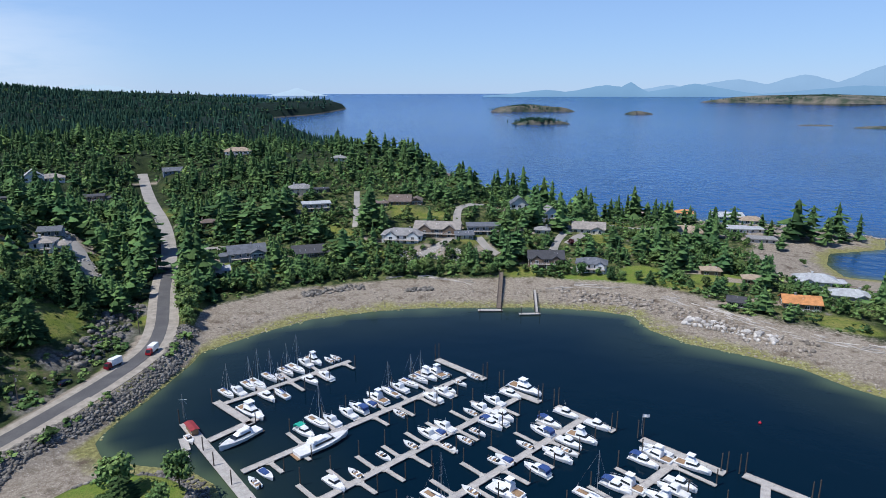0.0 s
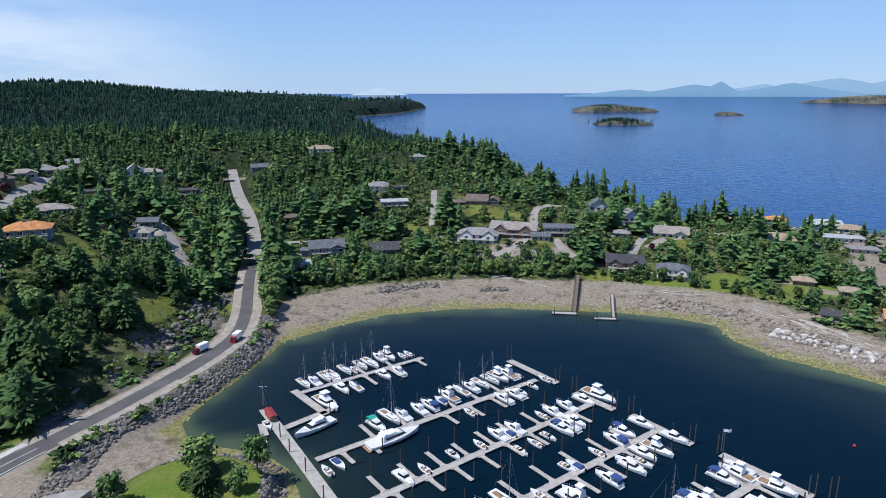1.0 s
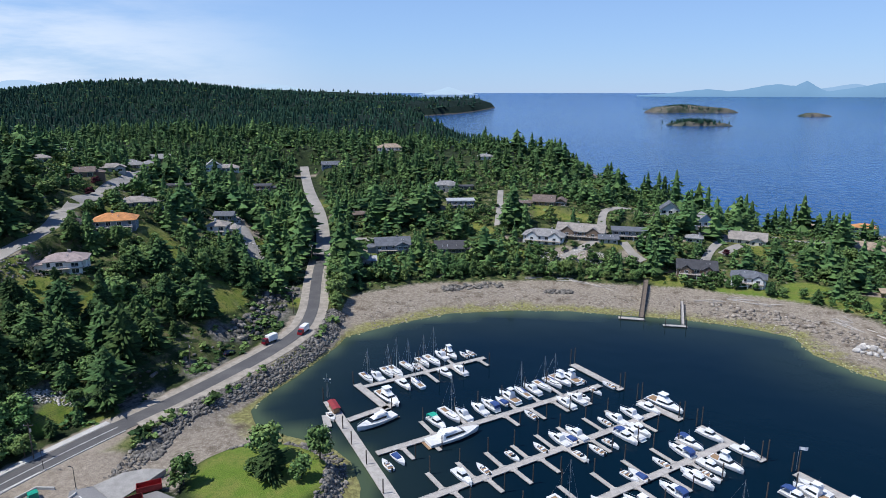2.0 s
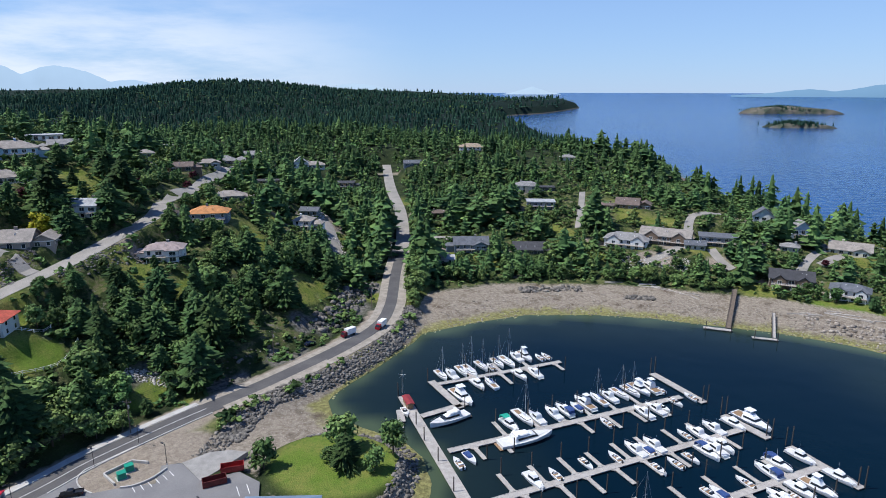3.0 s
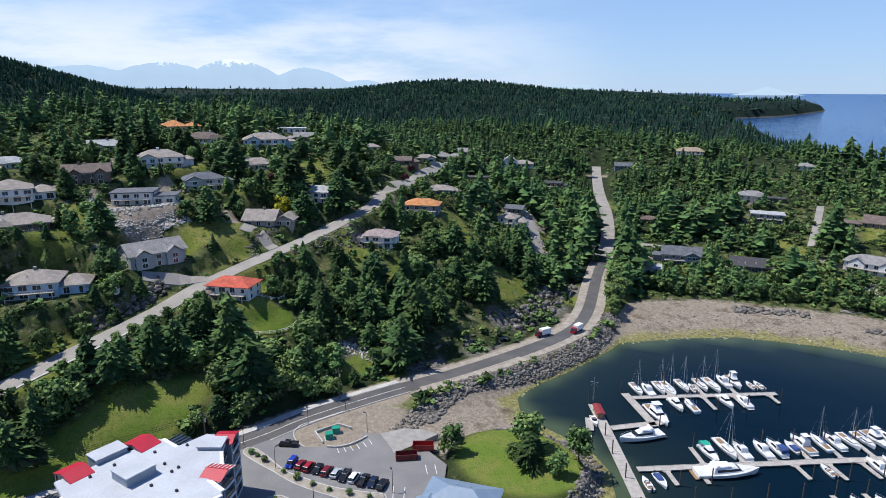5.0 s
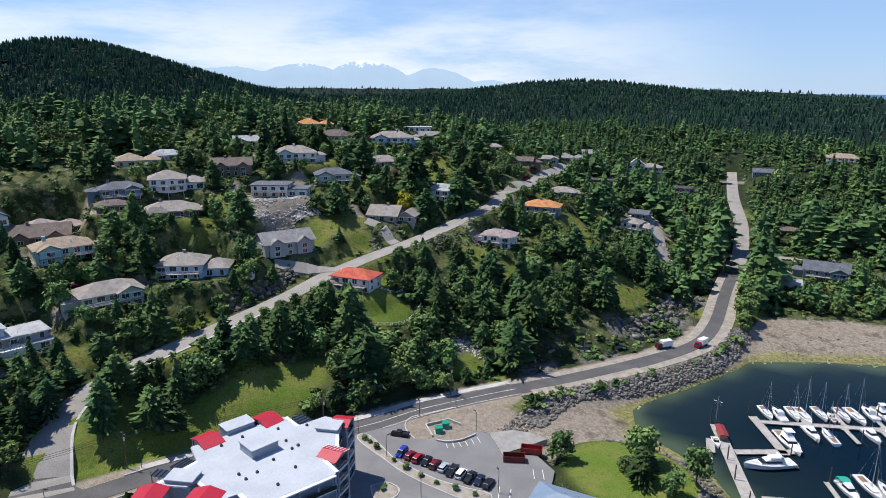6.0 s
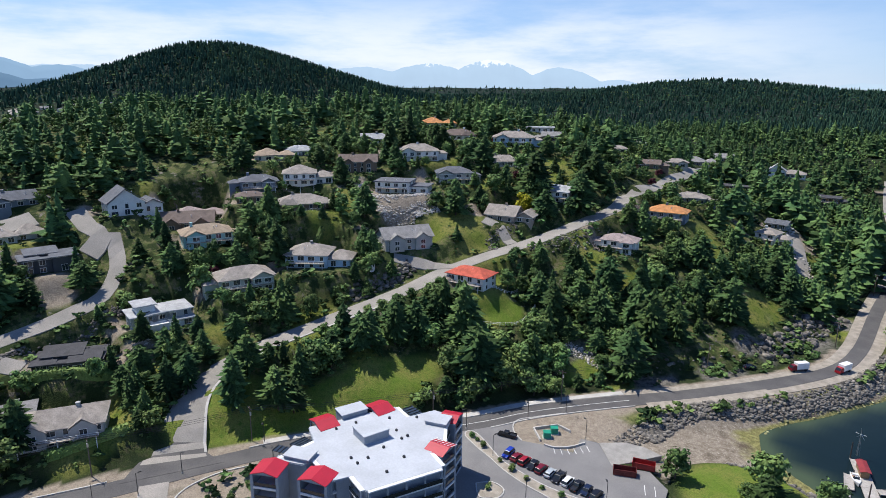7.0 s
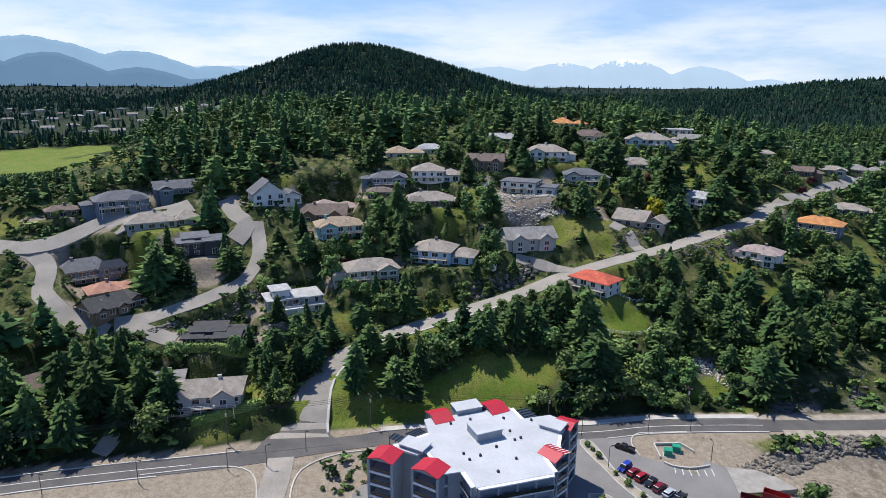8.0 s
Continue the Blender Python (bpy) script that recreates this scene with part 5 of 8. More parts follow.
house(-1044, -292, 291, 19.0, 10.0, 1, "hip", "grey", "brown")
house(-1237, -261, 287, 19.0, 10.0, 1, "hip", "cream", "taupe")
house(-1119, -197, 285, 19.0, 10.0, 1, "hip", "taupe", "grey")
house(-1172, -103, 280, 19.0, 10.0, 1, "hip", "cream", "brown")
house(-1659, -441, 290, 19.0, 10.0, 1, "hip", "white", "slate")
house(-309, -25, 280, 10.7, 7.0, 1, "hip", "slate", "slate")
house(-293, -70, 288, 11.5, 7.2, 1, "hip", "brown", "brown")
house(-1732, -429, 294, 19.0, 10.0, 1, "hip", "cream", "grey")
house(-1488, -348, 272, 19.0, 10.0, 1, "gable", "grey", "grey")
house(-1522, -308, 284, 19.0, 10.0, 1, "hip", "taupe", "pale")
house(-1534, -261, 299, 19.0, 10.0, 1, "hip", "grey", "pale")
house(-1404, -189, 269, 19.0, 10.0, 1, "gable", "cream", "taupe")
house(-1184, -144, 278, 19.0, 10.0, 1, "gable", "grey", "grey")
house(-1274, -82, 278, 19.0, 10.0, 1, "gable", "grey", "taupe")
house(-1432, -53, 278, 19.0, 10.0, 1, "gable", "cream", "grey")
house(-1432, -8, 270, 19.0, 10.0, 1, "gable", "grey", "taupe")
house(-1244, 27, 289, 19.0, 10.0, 1, "gable", "cream", "grey")
house(-1376, 47, 272, 19.0, 10.0, 1, "gable", "white", "slate")
house(-1324, -208, 282, 19.0, 10.0, 1, "hip", "taupe", "brown")
house(-1523, -437, 285, 19.0, 10.0, 1, "gable", "taupe", "taupe")
house(-1159, -280, 274, 19.0, 10.0, 1, "gable", "cream", "grey")
house(-1053, -201, 299, 19.0, 10.0, 1, "hip", "taupe", "slate")
house(-1048, -163, 276, 19.0, 10.0, 1, "gable", "cream", "taupe")
house(-1297, 92, 279, 19.0, 10.0, 1, "hip", "taupe", "taupe")
house(-1330, 128, 277, 19.0, 10.0, 1, "gable", "grey", "slate")

# the ground, with its gardens and driveways
make_ground()

# ---- the apartment building by the road ----
MEMBRANE = material("white roof membrane", (0.46, 0.485, 0.52), 0.7, 0.1, 0.15, 2.0, tint=(0.40, 0.42, 0.45))
GREY_CLAD = material("grey cladding", (0.30, 0.335, 0.38), 0.7, 0.12, 0.6, 4.0)
BALCONY = material("balcony edge", (0.72, 0.73, 0.74), 0.6, 0.1, 0.8, 5.0)
GLASS_DARK = material("dark balcony glass", (0.02, 0.026, 0.033), 0.08, 0.15, 0.4, 3.0, spec=0.7)
RED_RIB = material("red and white ribbed roof", (0.62, 0.03, 0.055), 0.45, 0.12, 0.5, 5.0)
FOOT = [(-132, 31.5), (-127.4, 36.2), (-128.6, 39), (-118.6, 40.2), (-118.3, 44.3), (-112, 44.6), (-111.7, 62.6), (-118, 62.8), (-119.5, 67), (-126.6, 71.4),
        (-131, 75.5), (-135, 73.3), (-135.2, 65.3), (-141.6, 65), (-142.3, 42.2), (-135, 41.2)]
LEVEL, STOREY, TOP = 5.0, 3.25, 21.3


def wall_bays(parent, a, b, inset=1.5):
    """One outer side of the building: at each storey a slab edge, a glass balustrade, dark glazing and piers."""
    a, b = Vector(a), Vector(b)
    run = (b - a).length
    at = pose(a.x, a.y, 0, 0, 0, math.degrees(math.atan2(b.y - a.y, b.x - a.x)))
    n = max(round(run / 4.5), 1)
    for s in range(5):
        z = LEVEL + s * STOREY
        part("glazing", Geo().box(0.3, run - 0.3, 0.25, 0.3, z + 0.2, z + STOREY - 0.35), PANE, parent, "dark windows of a storey", at=at)
        part("balcony_slab", Geo().box(0, run, -inset, 0.2, z + STOREY - 0.32, z + STOREY), BALCONY, parent, "pale balcony edge", at=at)
        if s:
            part("balustrade", Geo().box(0.1, run - 0.1, -inset, -inset + 0.06, z + 0.05, z + 1.05), GLASS_DARK, parent, "dark glass balustrade", at=at)
        for i in range(n):
            x = run * (i + 0.5) / n
            part("mullion", Geo().box(x - 0.09, x + 0.09, 0.14, 0.26, z + 0.02, z + STOREY - 0.34), BALCONY, parent, at=at)
    for i in range(n + 1):
        x = min(max(run * i / n, 0.2), run - 0.2)
        part("pier", Geo().box(x - 0.2, x + 0.2, -inset + 0.02, -inset + 0.4, LEVEL, TOP - 0.1), GREY_CLAD, parent, at=at)


def red_bay(parent, x, y, w, d, turn, low=0.0, ribbed=False):
    """A projecting stack of balconies under a red gabled roof; its front is -y."""
    at = pose(x, y, 0, 0, 0, turn)
    top = TOP - 0.1 - low
    for s in (-1, 1):
        part("bay_pier", Geo().box(s * w / 2 - 0.35, s * w / 2 + 0.35, -d / 2, -d / 2 + 0.7, LEVEL, top), GREY_CLAD, parent, at=at)
        part("bay_side", Geo().box(s * (w / 2 - 0.15) - 0.12, s * (w / 2 - 0.15) + 0.12, -d / 2 + 0.7, d / 2, LEVEL, top), GREY_CLAD, parent, at=at)
    for s in range(5):
        z = LEVEL + s * STOREY
        part("bay_floor", Geo().box(-w / 2 + 0.36, w / 2 - 0.36, -d / 2 - 0.12, d / 2, z - 0.3, z + 0.25), BALCONY, parent, at=at)
        part("bay_balustrade", Geo().box(-w / 2 + 0.4, w / 2 - 0.4, -d / 2 + 0.1, -d / 2 + 0.16, z + 0.22, z + 1.15), GLASS_DARK, parent, at=at)
    part("bay_back", Geo().box(-w / 2 + 0.3, w / 2 - 0.3, d / 2 - 0.35, d / 2 - 0.2, LEVEL, top), PANE, parent, at=at)
    g = roof_shape("cross", w, d, w * 0.15, 0.25, top, 0.18)
    part("red_roof", g, RED_ROOF, parent, "bright red sheet metal roof", at=at)
    for end in (-1, 1):
        part("bay_gable", gable_walls("cross", w, d, w * 0.15, top, (end,)), GREY_CLAD, parent, at=at)
    if ribbed:
        for i in range(7):
            k = -d / 2 - 0.3 + (d + 0.6) * i / 6
            part("roof_rib", Geo().loft([[(0.2, k - 0.1, top + w * 0.15 + 0.19), (0.2, k + 0.1, top + w * 0.15 + 0.19), (0.2, k + 0.1, top + w * 0.15 + 0.25), (0.2, k - 0.1, top + w * 0.15 + 0.25)],
                                         [(w / 2 + 0.4, k - 0.1, top + 0.2), (w / 2 + 0.4, k + 0.1, top + 0.2), (w / 2 + 0.4, k + 0.1, top + 0.26), (w / 2 + 0.4, k - 0.1, top + 0.26)]]), TRIM, parent, at=at)


def apartment_building():
    b = thing("apartment_building", "five-storey grey apartment block with white flat roof and red gables", "apartment building", pose(0, 0, 0))
    part("body", Geo().prism(FOOT, LEVEL - 1, TOP - 0.3), GREY_CLAD, b, "grey clad walls")
    cx, cy = -127, 54
    wide = [(cx + (x - cx) * 1.035, cy + (y - cy) * 1.035) for x, y in FOOT]
    part("roof", Geo().prism(wide, TOP - 0.28, TOP), MEMBRANE, b, "white flat roof membrane")
    part("parapet", Geo().prism([(cx + (x - cx) * 1.045, cy + (y - cy) * 1.045) for x, y in FOOT], TOP - 0.55, TOP - 0.29), GREY_CLAD, b)
    for i in (5, 4, 2, 6, 8, 9, 15, 12):
        wall_bays(b, FOOT[i], FOOT[(i + 1) % len(FOOT)], 1.4)
    wall_bays(b, FOOT[13], FOOT[14], 0.6)
    red_bay(b, -129.6, 28.4, 6.2, 5.6, 48)
    red_bay(b, -121.4, 37.0, 6.8, 5.2, 40)
    red_bay(b, -143.2, 46, 7.0, 5.0, 186, 0.0)
    red_bay(b, -143.4, 61.5, 7.0, 5.0, 190, 0.0)
    red_bay(b, -130.5, 76.2, 5.6, 4.5, 130, 0.3)
    red_bay(b, -118.8, 66.5, 6.0, 5.0, 118, 0.2, True)
    part("stair_head", Geo().box(-3, 3, -3.4, 3.4, TOP - 0.1, TOP + 2.1), GREY_CLAD, b, "grey rooftop stair head", at=pose(-131.5, 54, 0, 0, 0, 5))
    part("stair_head_roof", Geo().box(-3.2, 3.2, -3.6, 3.6, TOP + 2.1, TOP + 2.3), MEMBRANE, b, at=pose(-131.5, 54, 0, 0, 0, 5))
    part("lift_head", Geo().box(-2.2, 2.2, -3.6, 3.6, TOP - 3.0, TOP + 1.1), GREY_CLAD, b, at=pose(-144.6, 54, 0, 0, 0, 3))
    part("lift_head_roof", Geo().box(-2.4, 2.4, -3.8, 3.8, TOP + 1.1, TOP + 1.3), MEMBRANE, b, at=pose(-144.6, 54, 0, 0, 0, 3))
    for x, y, w, d, t in ((-131, 36, 6.4, 4.2, 42), (-129.5, 72, 5.6, 4.6, 40)):
        part("roof_panel", Geo().box(-w / 2, w / 2, -d / 2, d / 2, TOP + 0.02, TOP + 0.75), GREY_CLAD, b, at=pose(x, y, 0, 0, 0, t))
        part("upper_roof", Geo().box(-w / 2 - 0.2, w / 2 + 0.2, -d / 2 - 0.2, d / 2 + 0.2, TOP + 0.75, TOP + 0.95), MEMBRANE, b, at=pose(x, y, 0, 0, 0, t))
    for x, y in ((-138.5, 47.5), (-139, 53), (-136, 58.5), (-124.5, 46), (-121.8, 46.5), (-122.7, 49.5), (-130.6, 60.5), (-126.5, 60), (-126.9, 61.8), (-134, 68), (-125, 54.5), (-119, 57), (-137, 61.5), (-115.5, 51)):
        part("roof_vent", Geo().prism([(x - 0.3, y - 0.3), (x + 0.3, y - 0.3), (x + 0.3, y + 0.3), (x - 0.3, y + 0.3)], TOP, TOP + 0.5, 0.8), ENGINE, b, "dark roof vent")
    for x, y, w, d, t in ((-137.5, 38.2, 3.4, 4.6, 20), (-138.6, 69, 5, 3.4, 8), (-136.8, 33.5, 4.5, 2.6, 40)):
        part("terrace", Geo().box(-w / 2, w / 2, -d / 2, d / 2, LEVEL, TOP - 3.2), GREY_CLAD, b, at=pose(x, y, 0, 0, 0, t))
        part("pergola_glass", Geo().box(-w / 2, w / 2, -d / 2, d / 2, TOP - 0.75, TOP - 0.65), PANE, b, "glass pergola roof", at=pose(x, y, 0, 0, 0, t))
        for i in range(5):
            k = -w / 2 + w * i / 4
            part("pergola_bar", Geo().box(k - 0.07, k + 0.07, -d / 2 - 0.1, d / 2 + 0.1, TOP - 0.64, TOP - 0.5), ENGINE, b, at=pose(x, y, 0, 0, 0, t))
        for i in (-1, 1):
            for j in (-1, 1):
                part("pergola_post", Geo().box(i * (w / 2 - 0.1) - 0.07, i * (w / 2 - 0.1) + 0.07, j * (d / 2 - 0.1) - 0.07, j * (d / 2 - 0.1) + 0.07, TOP - 3.2, TOP - 0.75), ENGINE, b, at=pose(x, y, 0, 0, 0, t))


apartment_building()

# ---- the waterside building with the blue-grey roof ----
BLUE_TIN = material("blue-grey metal roof", (0.19, 0.26, 0.35), 0.5, 0.12, 0.5, 4.0)


def waterside_building():
    b = thing("waterside_building", "low waterside pavilion with blue-grey metal roof", "building", pose(-82, 108.5, 5.0, 0, 0, 22))
    part("wall", Geo().box(-8, 9, -6, 5, -1, 3.3), WALLS["grey"], b)
    part("roof", roof_shape("hip", 17, 11, 2.8, 0.9, 3.3), BLUE_TIN, b, "blue-grey standing seam roof", at=pose(0.5, -0.5, 0))
    part("entry_roof", roof_shape("cross", 6, 6, 1.8, 0.6, 3.0), BLUE_TIN, b, at=pose(-6.5, -6.5, 0))
    part("entry_wall", Geo().box(-2.8, 2.8, -2.8, 2.8, -1, 3.0), WALLS["grey"], b, at=pose(-6.5, -6.5, 0))
    for i in range(4):
        window_at(b, 2.4, 1.9, pose(-5 + i * 4, 5, 0.9))
    for k in range(12):
        x = -7.2 + k * 1.45
        part("roof_seam", Geo().loft([[(x - 0.04, 5.2, 3.56), (x + 0.04, 5.2, 3.56), (x + 0.04, 5.2, 3.66), (x - 0.04, 5.2, 3.66)], [(x - 0.04, 2.2, 4.95), (x + 0.04, 2.2, 4.95), (x + 0.04, 2.2, 5.05), (x - 0.04, 2.2, 5.05)]]), BLUE_TIN, b) if -6 < x < 7 else None
    for x in (-1, 2.5):
        part("roof_vent", Geo().rod((x, 1, 4.5), (x, 1, 6.1), 0.2), ALUMINIUM, b)


waterside_building()

# ---- the car park ----
def slab(name, ring, z0, z1, mat, label, category):
    return tagged(new(name, Geo().prism(ring, z0, z1).mesh(name, mat)), label, category, kind="structure")


LOT_PAVE = material("car park asphalt", (0.21, 0.205, 0.20), 0.92, 0.15, 0.12, 3.0, 0.15, tint=(0.17, 0.165, 0.165))
slab("pavement_car_park", [(-158, 46), (-152, 36), (-140, 22), (-126, 18), (-102, 30), (-99, 60), (-99, 85), (-87, 90), (-86, 99), (-92, 103), (-90, 112), (-96, 121), (-104, 123),
                           (-111, 116), (-121.6, 120.9), (-125.8, 117.9), (-121.2, 111), (-128.1, 106.5), (-133.5, 101.8), (-139.3, 103.4), (-142, 105.4), (-143.5, 108.4), (-146, 106), (-152, 84)],
     4.4, 5.09, LOT_PAVE, "grey asphalt of the car park", "car park")
RAMP = material("ramp concrete", (0.33, 0.315, 0.29), 0.9, 0.25, 0.4, 4.0, 0.2)
slab("pavement_ramp", [(-121.6, 121.1), (-111.1, 116.1), (-109.8, 121.7), (-108, 132), (-113.3, 131), (-118, 128)], 3.6, 5.05, RAMP, "pale concrete ramp beside the beach", "pavement")


def kerb(line, name="kerb"):
    strip(name, curve_of(line, 1.2), 0.17, -0.17, 0.27, CONCRETE, 0.5, "pale concrete kerb of the car park", "kerb", level=5.0)


ISLAND = [(-145.3, 90.3), (-145.2, 91.9), (-142.7, 92.6), (-137.4, 92.3), (-132.4, 91.6), (-127, 91.2), (-120.3, 92.4), (-112.9, 94.2), (-106.2, 97.3), (-99.6, 100.6), (-98.6, 97.8), (-103.6, 93.6), (-109.8, 91.6),
          (-116.9, 89.8), (-124, 88.9), (-130, 88.9), (-137, 88.6), (-143.5, 88.9), (-145.3, 90.3)]
kerb(ISLAND, "kerb_5")
kerb([(-133.2, 102), (-136.5, 102.4), (-139.5, 103.4), (-142.2, 105.4), (-143.6, 108.6), (-142.6, 113), (-140, 123)], "kerb_6")
kerb([(-122.2, 79.2), (-120.6, 83.2), (-116.4, 84), (-114.4, 80.8), (-117, 77), (-122.2, 79.2)], "kerb_7")
slab("ground_island_bed", [(x, y) for x, y in ISLAND[:-1]][::-1], 4.6, 5.2, GRAVEL, "gravel planting bed in the car park", "planting bed")
slab("ground_bed", [(-122.2, 79.2), (-117, 77), (-114.4, 80.8), (-116.4, 84), (-120.6, 83.2)], 4.6, 5.2, GRAVEL, "gravel planting bed in the car park", "planting bed")
for a, b in (((-125.6, 107.6), (-123.2, 106.2)), ((-124.6, 109.2), (-122, 107.8)), ((-123.6, 110.8), (-121, 109.6)), ((-122.8, 112.6), (-120.2, 111.4)), ((-122.2, 114.6), (-119.6, 113.4)), ((-121.8, 116.6), (-119.2, 115.4)),
             ((-100.6, 104.6), (-97.4, 101)), ((-98, 106.2), (-95, 102.4)), ((-98.6, 119), (-95.4, 116)), ((-100.4, 117.2), (-97.2, 114.2))):
    strip("trim_bay_line", np.array([a, ((a[0] + b[0]) / 2, (a[1] + b[1]) / 2), b]), 0.09, -0.09, 0.104, PAINT, 0.05, "white painted parking line", "road marking", level=5.0)

RUBBER = material("tyre rubber", (0.015, 0.015, 0.015), 0.9, 0.2, 2.0, 8.0)
PAINTS = {k: material(k + " car paint", c, 0.25, 0.06, 1.0, 5.0) for k, c in dict(blue=(0.02, 0.05, 0.35), red=(0.30, 0.012, 0.02), maroon=(0.16, 0.01, 0.02), black=(0.012, 0.012, 0.014), white=(0.74, 0.74, 0.73),
                                                                                  silver=(0.38, 0.42, 0.45), navy=(0.012, 0.02, 0.05)).items()}
LAMP_RED, LAMP_WHITE = material("tail lamp", (0.35, 0.01, 0.01), 0.2), material("head lamp", (0.7, 0.7, 0.68), 0.1)


def car(x, y, z, heading, color, body="car"):
    """A parked car, bow along +x."""
    long = {"car": 4.5, "van": 4.8, "pickup": 5.6}[body]
    kind = {"car": "hatchback", "van": "people carrier", "pickup": "pickup truck"}[body]
    c = thing("pickup_truck" if body == "pickup" else "car", f"{color} {kind} standing on the asphalt", "car", pose(x, y, z, 0, 0, heading), "vehicles by the shore")
    l, w = long / 2, 0.92
    g = Geo()
    profile = [(-l, 0.35), (-l, 0.85), (-l + 0.15, 0.98), (l - 1.2, 0.95), (l - 0.15, 0.80), (l, 0.6), (l, 0.35)]
    g.loft([[(px, -w, pz) for px, pz in profile], [(px, w, pz) for px, pz in profile]])
    part("body", g, PAINTS[color], c)
    a, b, h = {"car": (-l + 0.35, l - 1.35, 1.48), "van": (-l + 0.1, l - 1.2, 1.75), "pickup": (-l + 2.0, l - 1.5, 1.75)}[body]
    part("cabin_glass", Geo().loft([[(a, -w + 0.06, 0.94), (b + 0.25, -w + 0.06, 0.94), (b + 0.25, w - 0.06, 0.94), (a, w - 0.06, 0.94)], [(a + 0.3, -w + 0.22, h - 0.06), (b - 0.45, -w + 0.22, h - 0.06), (b - 0.45, w - 0.22, h - 0.06), (a + 0.3, w - 0.22, h - 0.06)]]), TINTED, c, "dark windows")
    part("roof", Geo().loft([[(a + 0.25, -w + 0.18, h - 0.07), (b - 0.4, -w + 0.18, h - 0.07), (b - 0.4, w - 0.18, h - 0.07), (a + 0.25, w - 0.18, h - 0.07)], [(a + 0.4, -w + 0.28, h), (b - 0.55, -w + 0.28, h), (b - 0.55, w - 0.28, h), (a + 0.4, w - 0.28, h)]]), PAINTS[color], c)
    if body == "pickup":
        part("load_bed", Geo().box(-l + 0.15, -l + 1.9, -w + 0.12, w - 0.12, 0.985, 1.0), ENGINE, c, "dark load bed")
        for s in (-1, 1):
            part("bed_side", Geo().box(-l, -l + 2.0, s * (w - 0.05) - 0.05, s * (w - 0.05) + 0.05, 0.9, 1.22), PAINTS[color], c)
    for px in (-l + 0.85, l - 0.9):
        for s in (-1, 1):
            part("wheel", Geo().rod((px, s * (w - 0.16), 0.33), (px, s * (w + 0.03), 0.33), 0.34, sides=12), RUBBER, c)
    for s in (-1, 1):
        part("headlight", Geo().box(l - 0.06, l + 0.02, s * 0.66 - 0.16, s * 0.66 + 0.16, 0.58, 0.72), LAMP_WHITE, c)
        part("tail_light", Geo().box(-l - 0.02, -l + 0.05, s * 0.72 - 0.12, s * 0.72 + 0.12, 0.62, 0.88), LAMP_RED, c)
    return c


for k, (color, body) in enumerate((("blue", "van"), ("maroon", "car"), ("red", "van"), ("black", "car"), ("maroon", "van"), ("silver", "car"), ("black", "pickup"), ("white", "van"), ("black", "pickup"), ("navy", "car"), ("black", "van"))):
    car(-129.0 + 2.62 * k, 94.2 + 0.86 * k, 5.09, (112 if k % 3 else -66) + random.uniform(-2, 2), color, body)
car(-137.3, 99.6, 5.09, 215, "black", "pickup")
car(-133.5, 206, 5.07, 70, "navy", "car")


def box_truck(x, y, heading, color):
    t = thing("box_truck", "white box truck with " + color + " cab on the shore road", "truck", pose(x, y, 5.11, 0, 0, heading), "vehicles by the shore")
    part("cargo_box", Geo().box(-3.6, 1.1, -1.15, 1.15, 0.95, 3.3), GEL, t, "white cargo box")
    part("cab", Geo().loft([[(1.2, -1.05, 0.5), (3.3, -1.05, 0.5), (3.3, 1.05, 0.5), (1.2, 1.05, 0.5)], [(1.2, -1.05, 1.5), (3.2, -1.05, 1.4), (3.2, 1.05, 1.4), (1.2, 1.05, 1.5)], [(1.25, -0.95, 2.5), (2.5, -0.95, 2.45), (2.5, 0.95, 2.45), (1.25, 0.95, 2.5)]]), PAINTS["maroon"] if color == "dark red" else PAINTS["red"], t, color + " cab")
    part("windscreen", Geo().loft([[(3.22, -0.9, 1.5), (3.22, 0.9, 1.5), (3.1, 0.9, 1.5), (3.1, -0.9, 1.5)], [(2.6, -0.85, 2.35), (2.6, 0.85, 2.35), (2.5, 0.85, 2.35), (2.5, -0.85, 2.35)]]), TINTED, t)
    part("chassis", Geo().box(-3.6, 2.2, -0.7, 0.7, 0.5, 0.94), ENGINE, t)
    for px in (-2.4, 2.2):
        for s in (-1, 1):
            part("wheel", Geo().rod((px, s * 0.8, 0.45), (px, s * 1.12, 0.45), 0.46, sides=12), RUBBER, t)


box_truck(-123.4, 219.5, 250, "dark red")
# this box truck stands in for an orange digger
box_truck(-114.6, 232.5, 268, "red")


def container(x, y, heading, mat, label):
    c = thing("waste_container", label, "container", pose(x, y, 5.1, 0, 0, heading), "containers at the car park")
    part("floor", Geo().box(-3.0, 3.0, -1.2, 1.2, 0.1, 0.25), mat, c)
    for s in (-1, 1):
        part("side", Geo().box(-3.0, 3.0, s * 1.2 - 0.05, s * 1.2 + 0.05, 0.1, 1.8), mat, c)
        part("end", Geo().box(s * 2.97 - 0.05, s * 2.97 + 0.05, -1.14, 1.14, 0.1, 1.8), mat, c)
        for i in range(7):
            part("rib", Geo().box(-2.8 + 0.93 * i - 0.06, -2.8 + 0.93 * i + 0.06, s * 1.29 - 0.05, s * 1.29 + 0.05, 0.1, 1.75), mat, c)


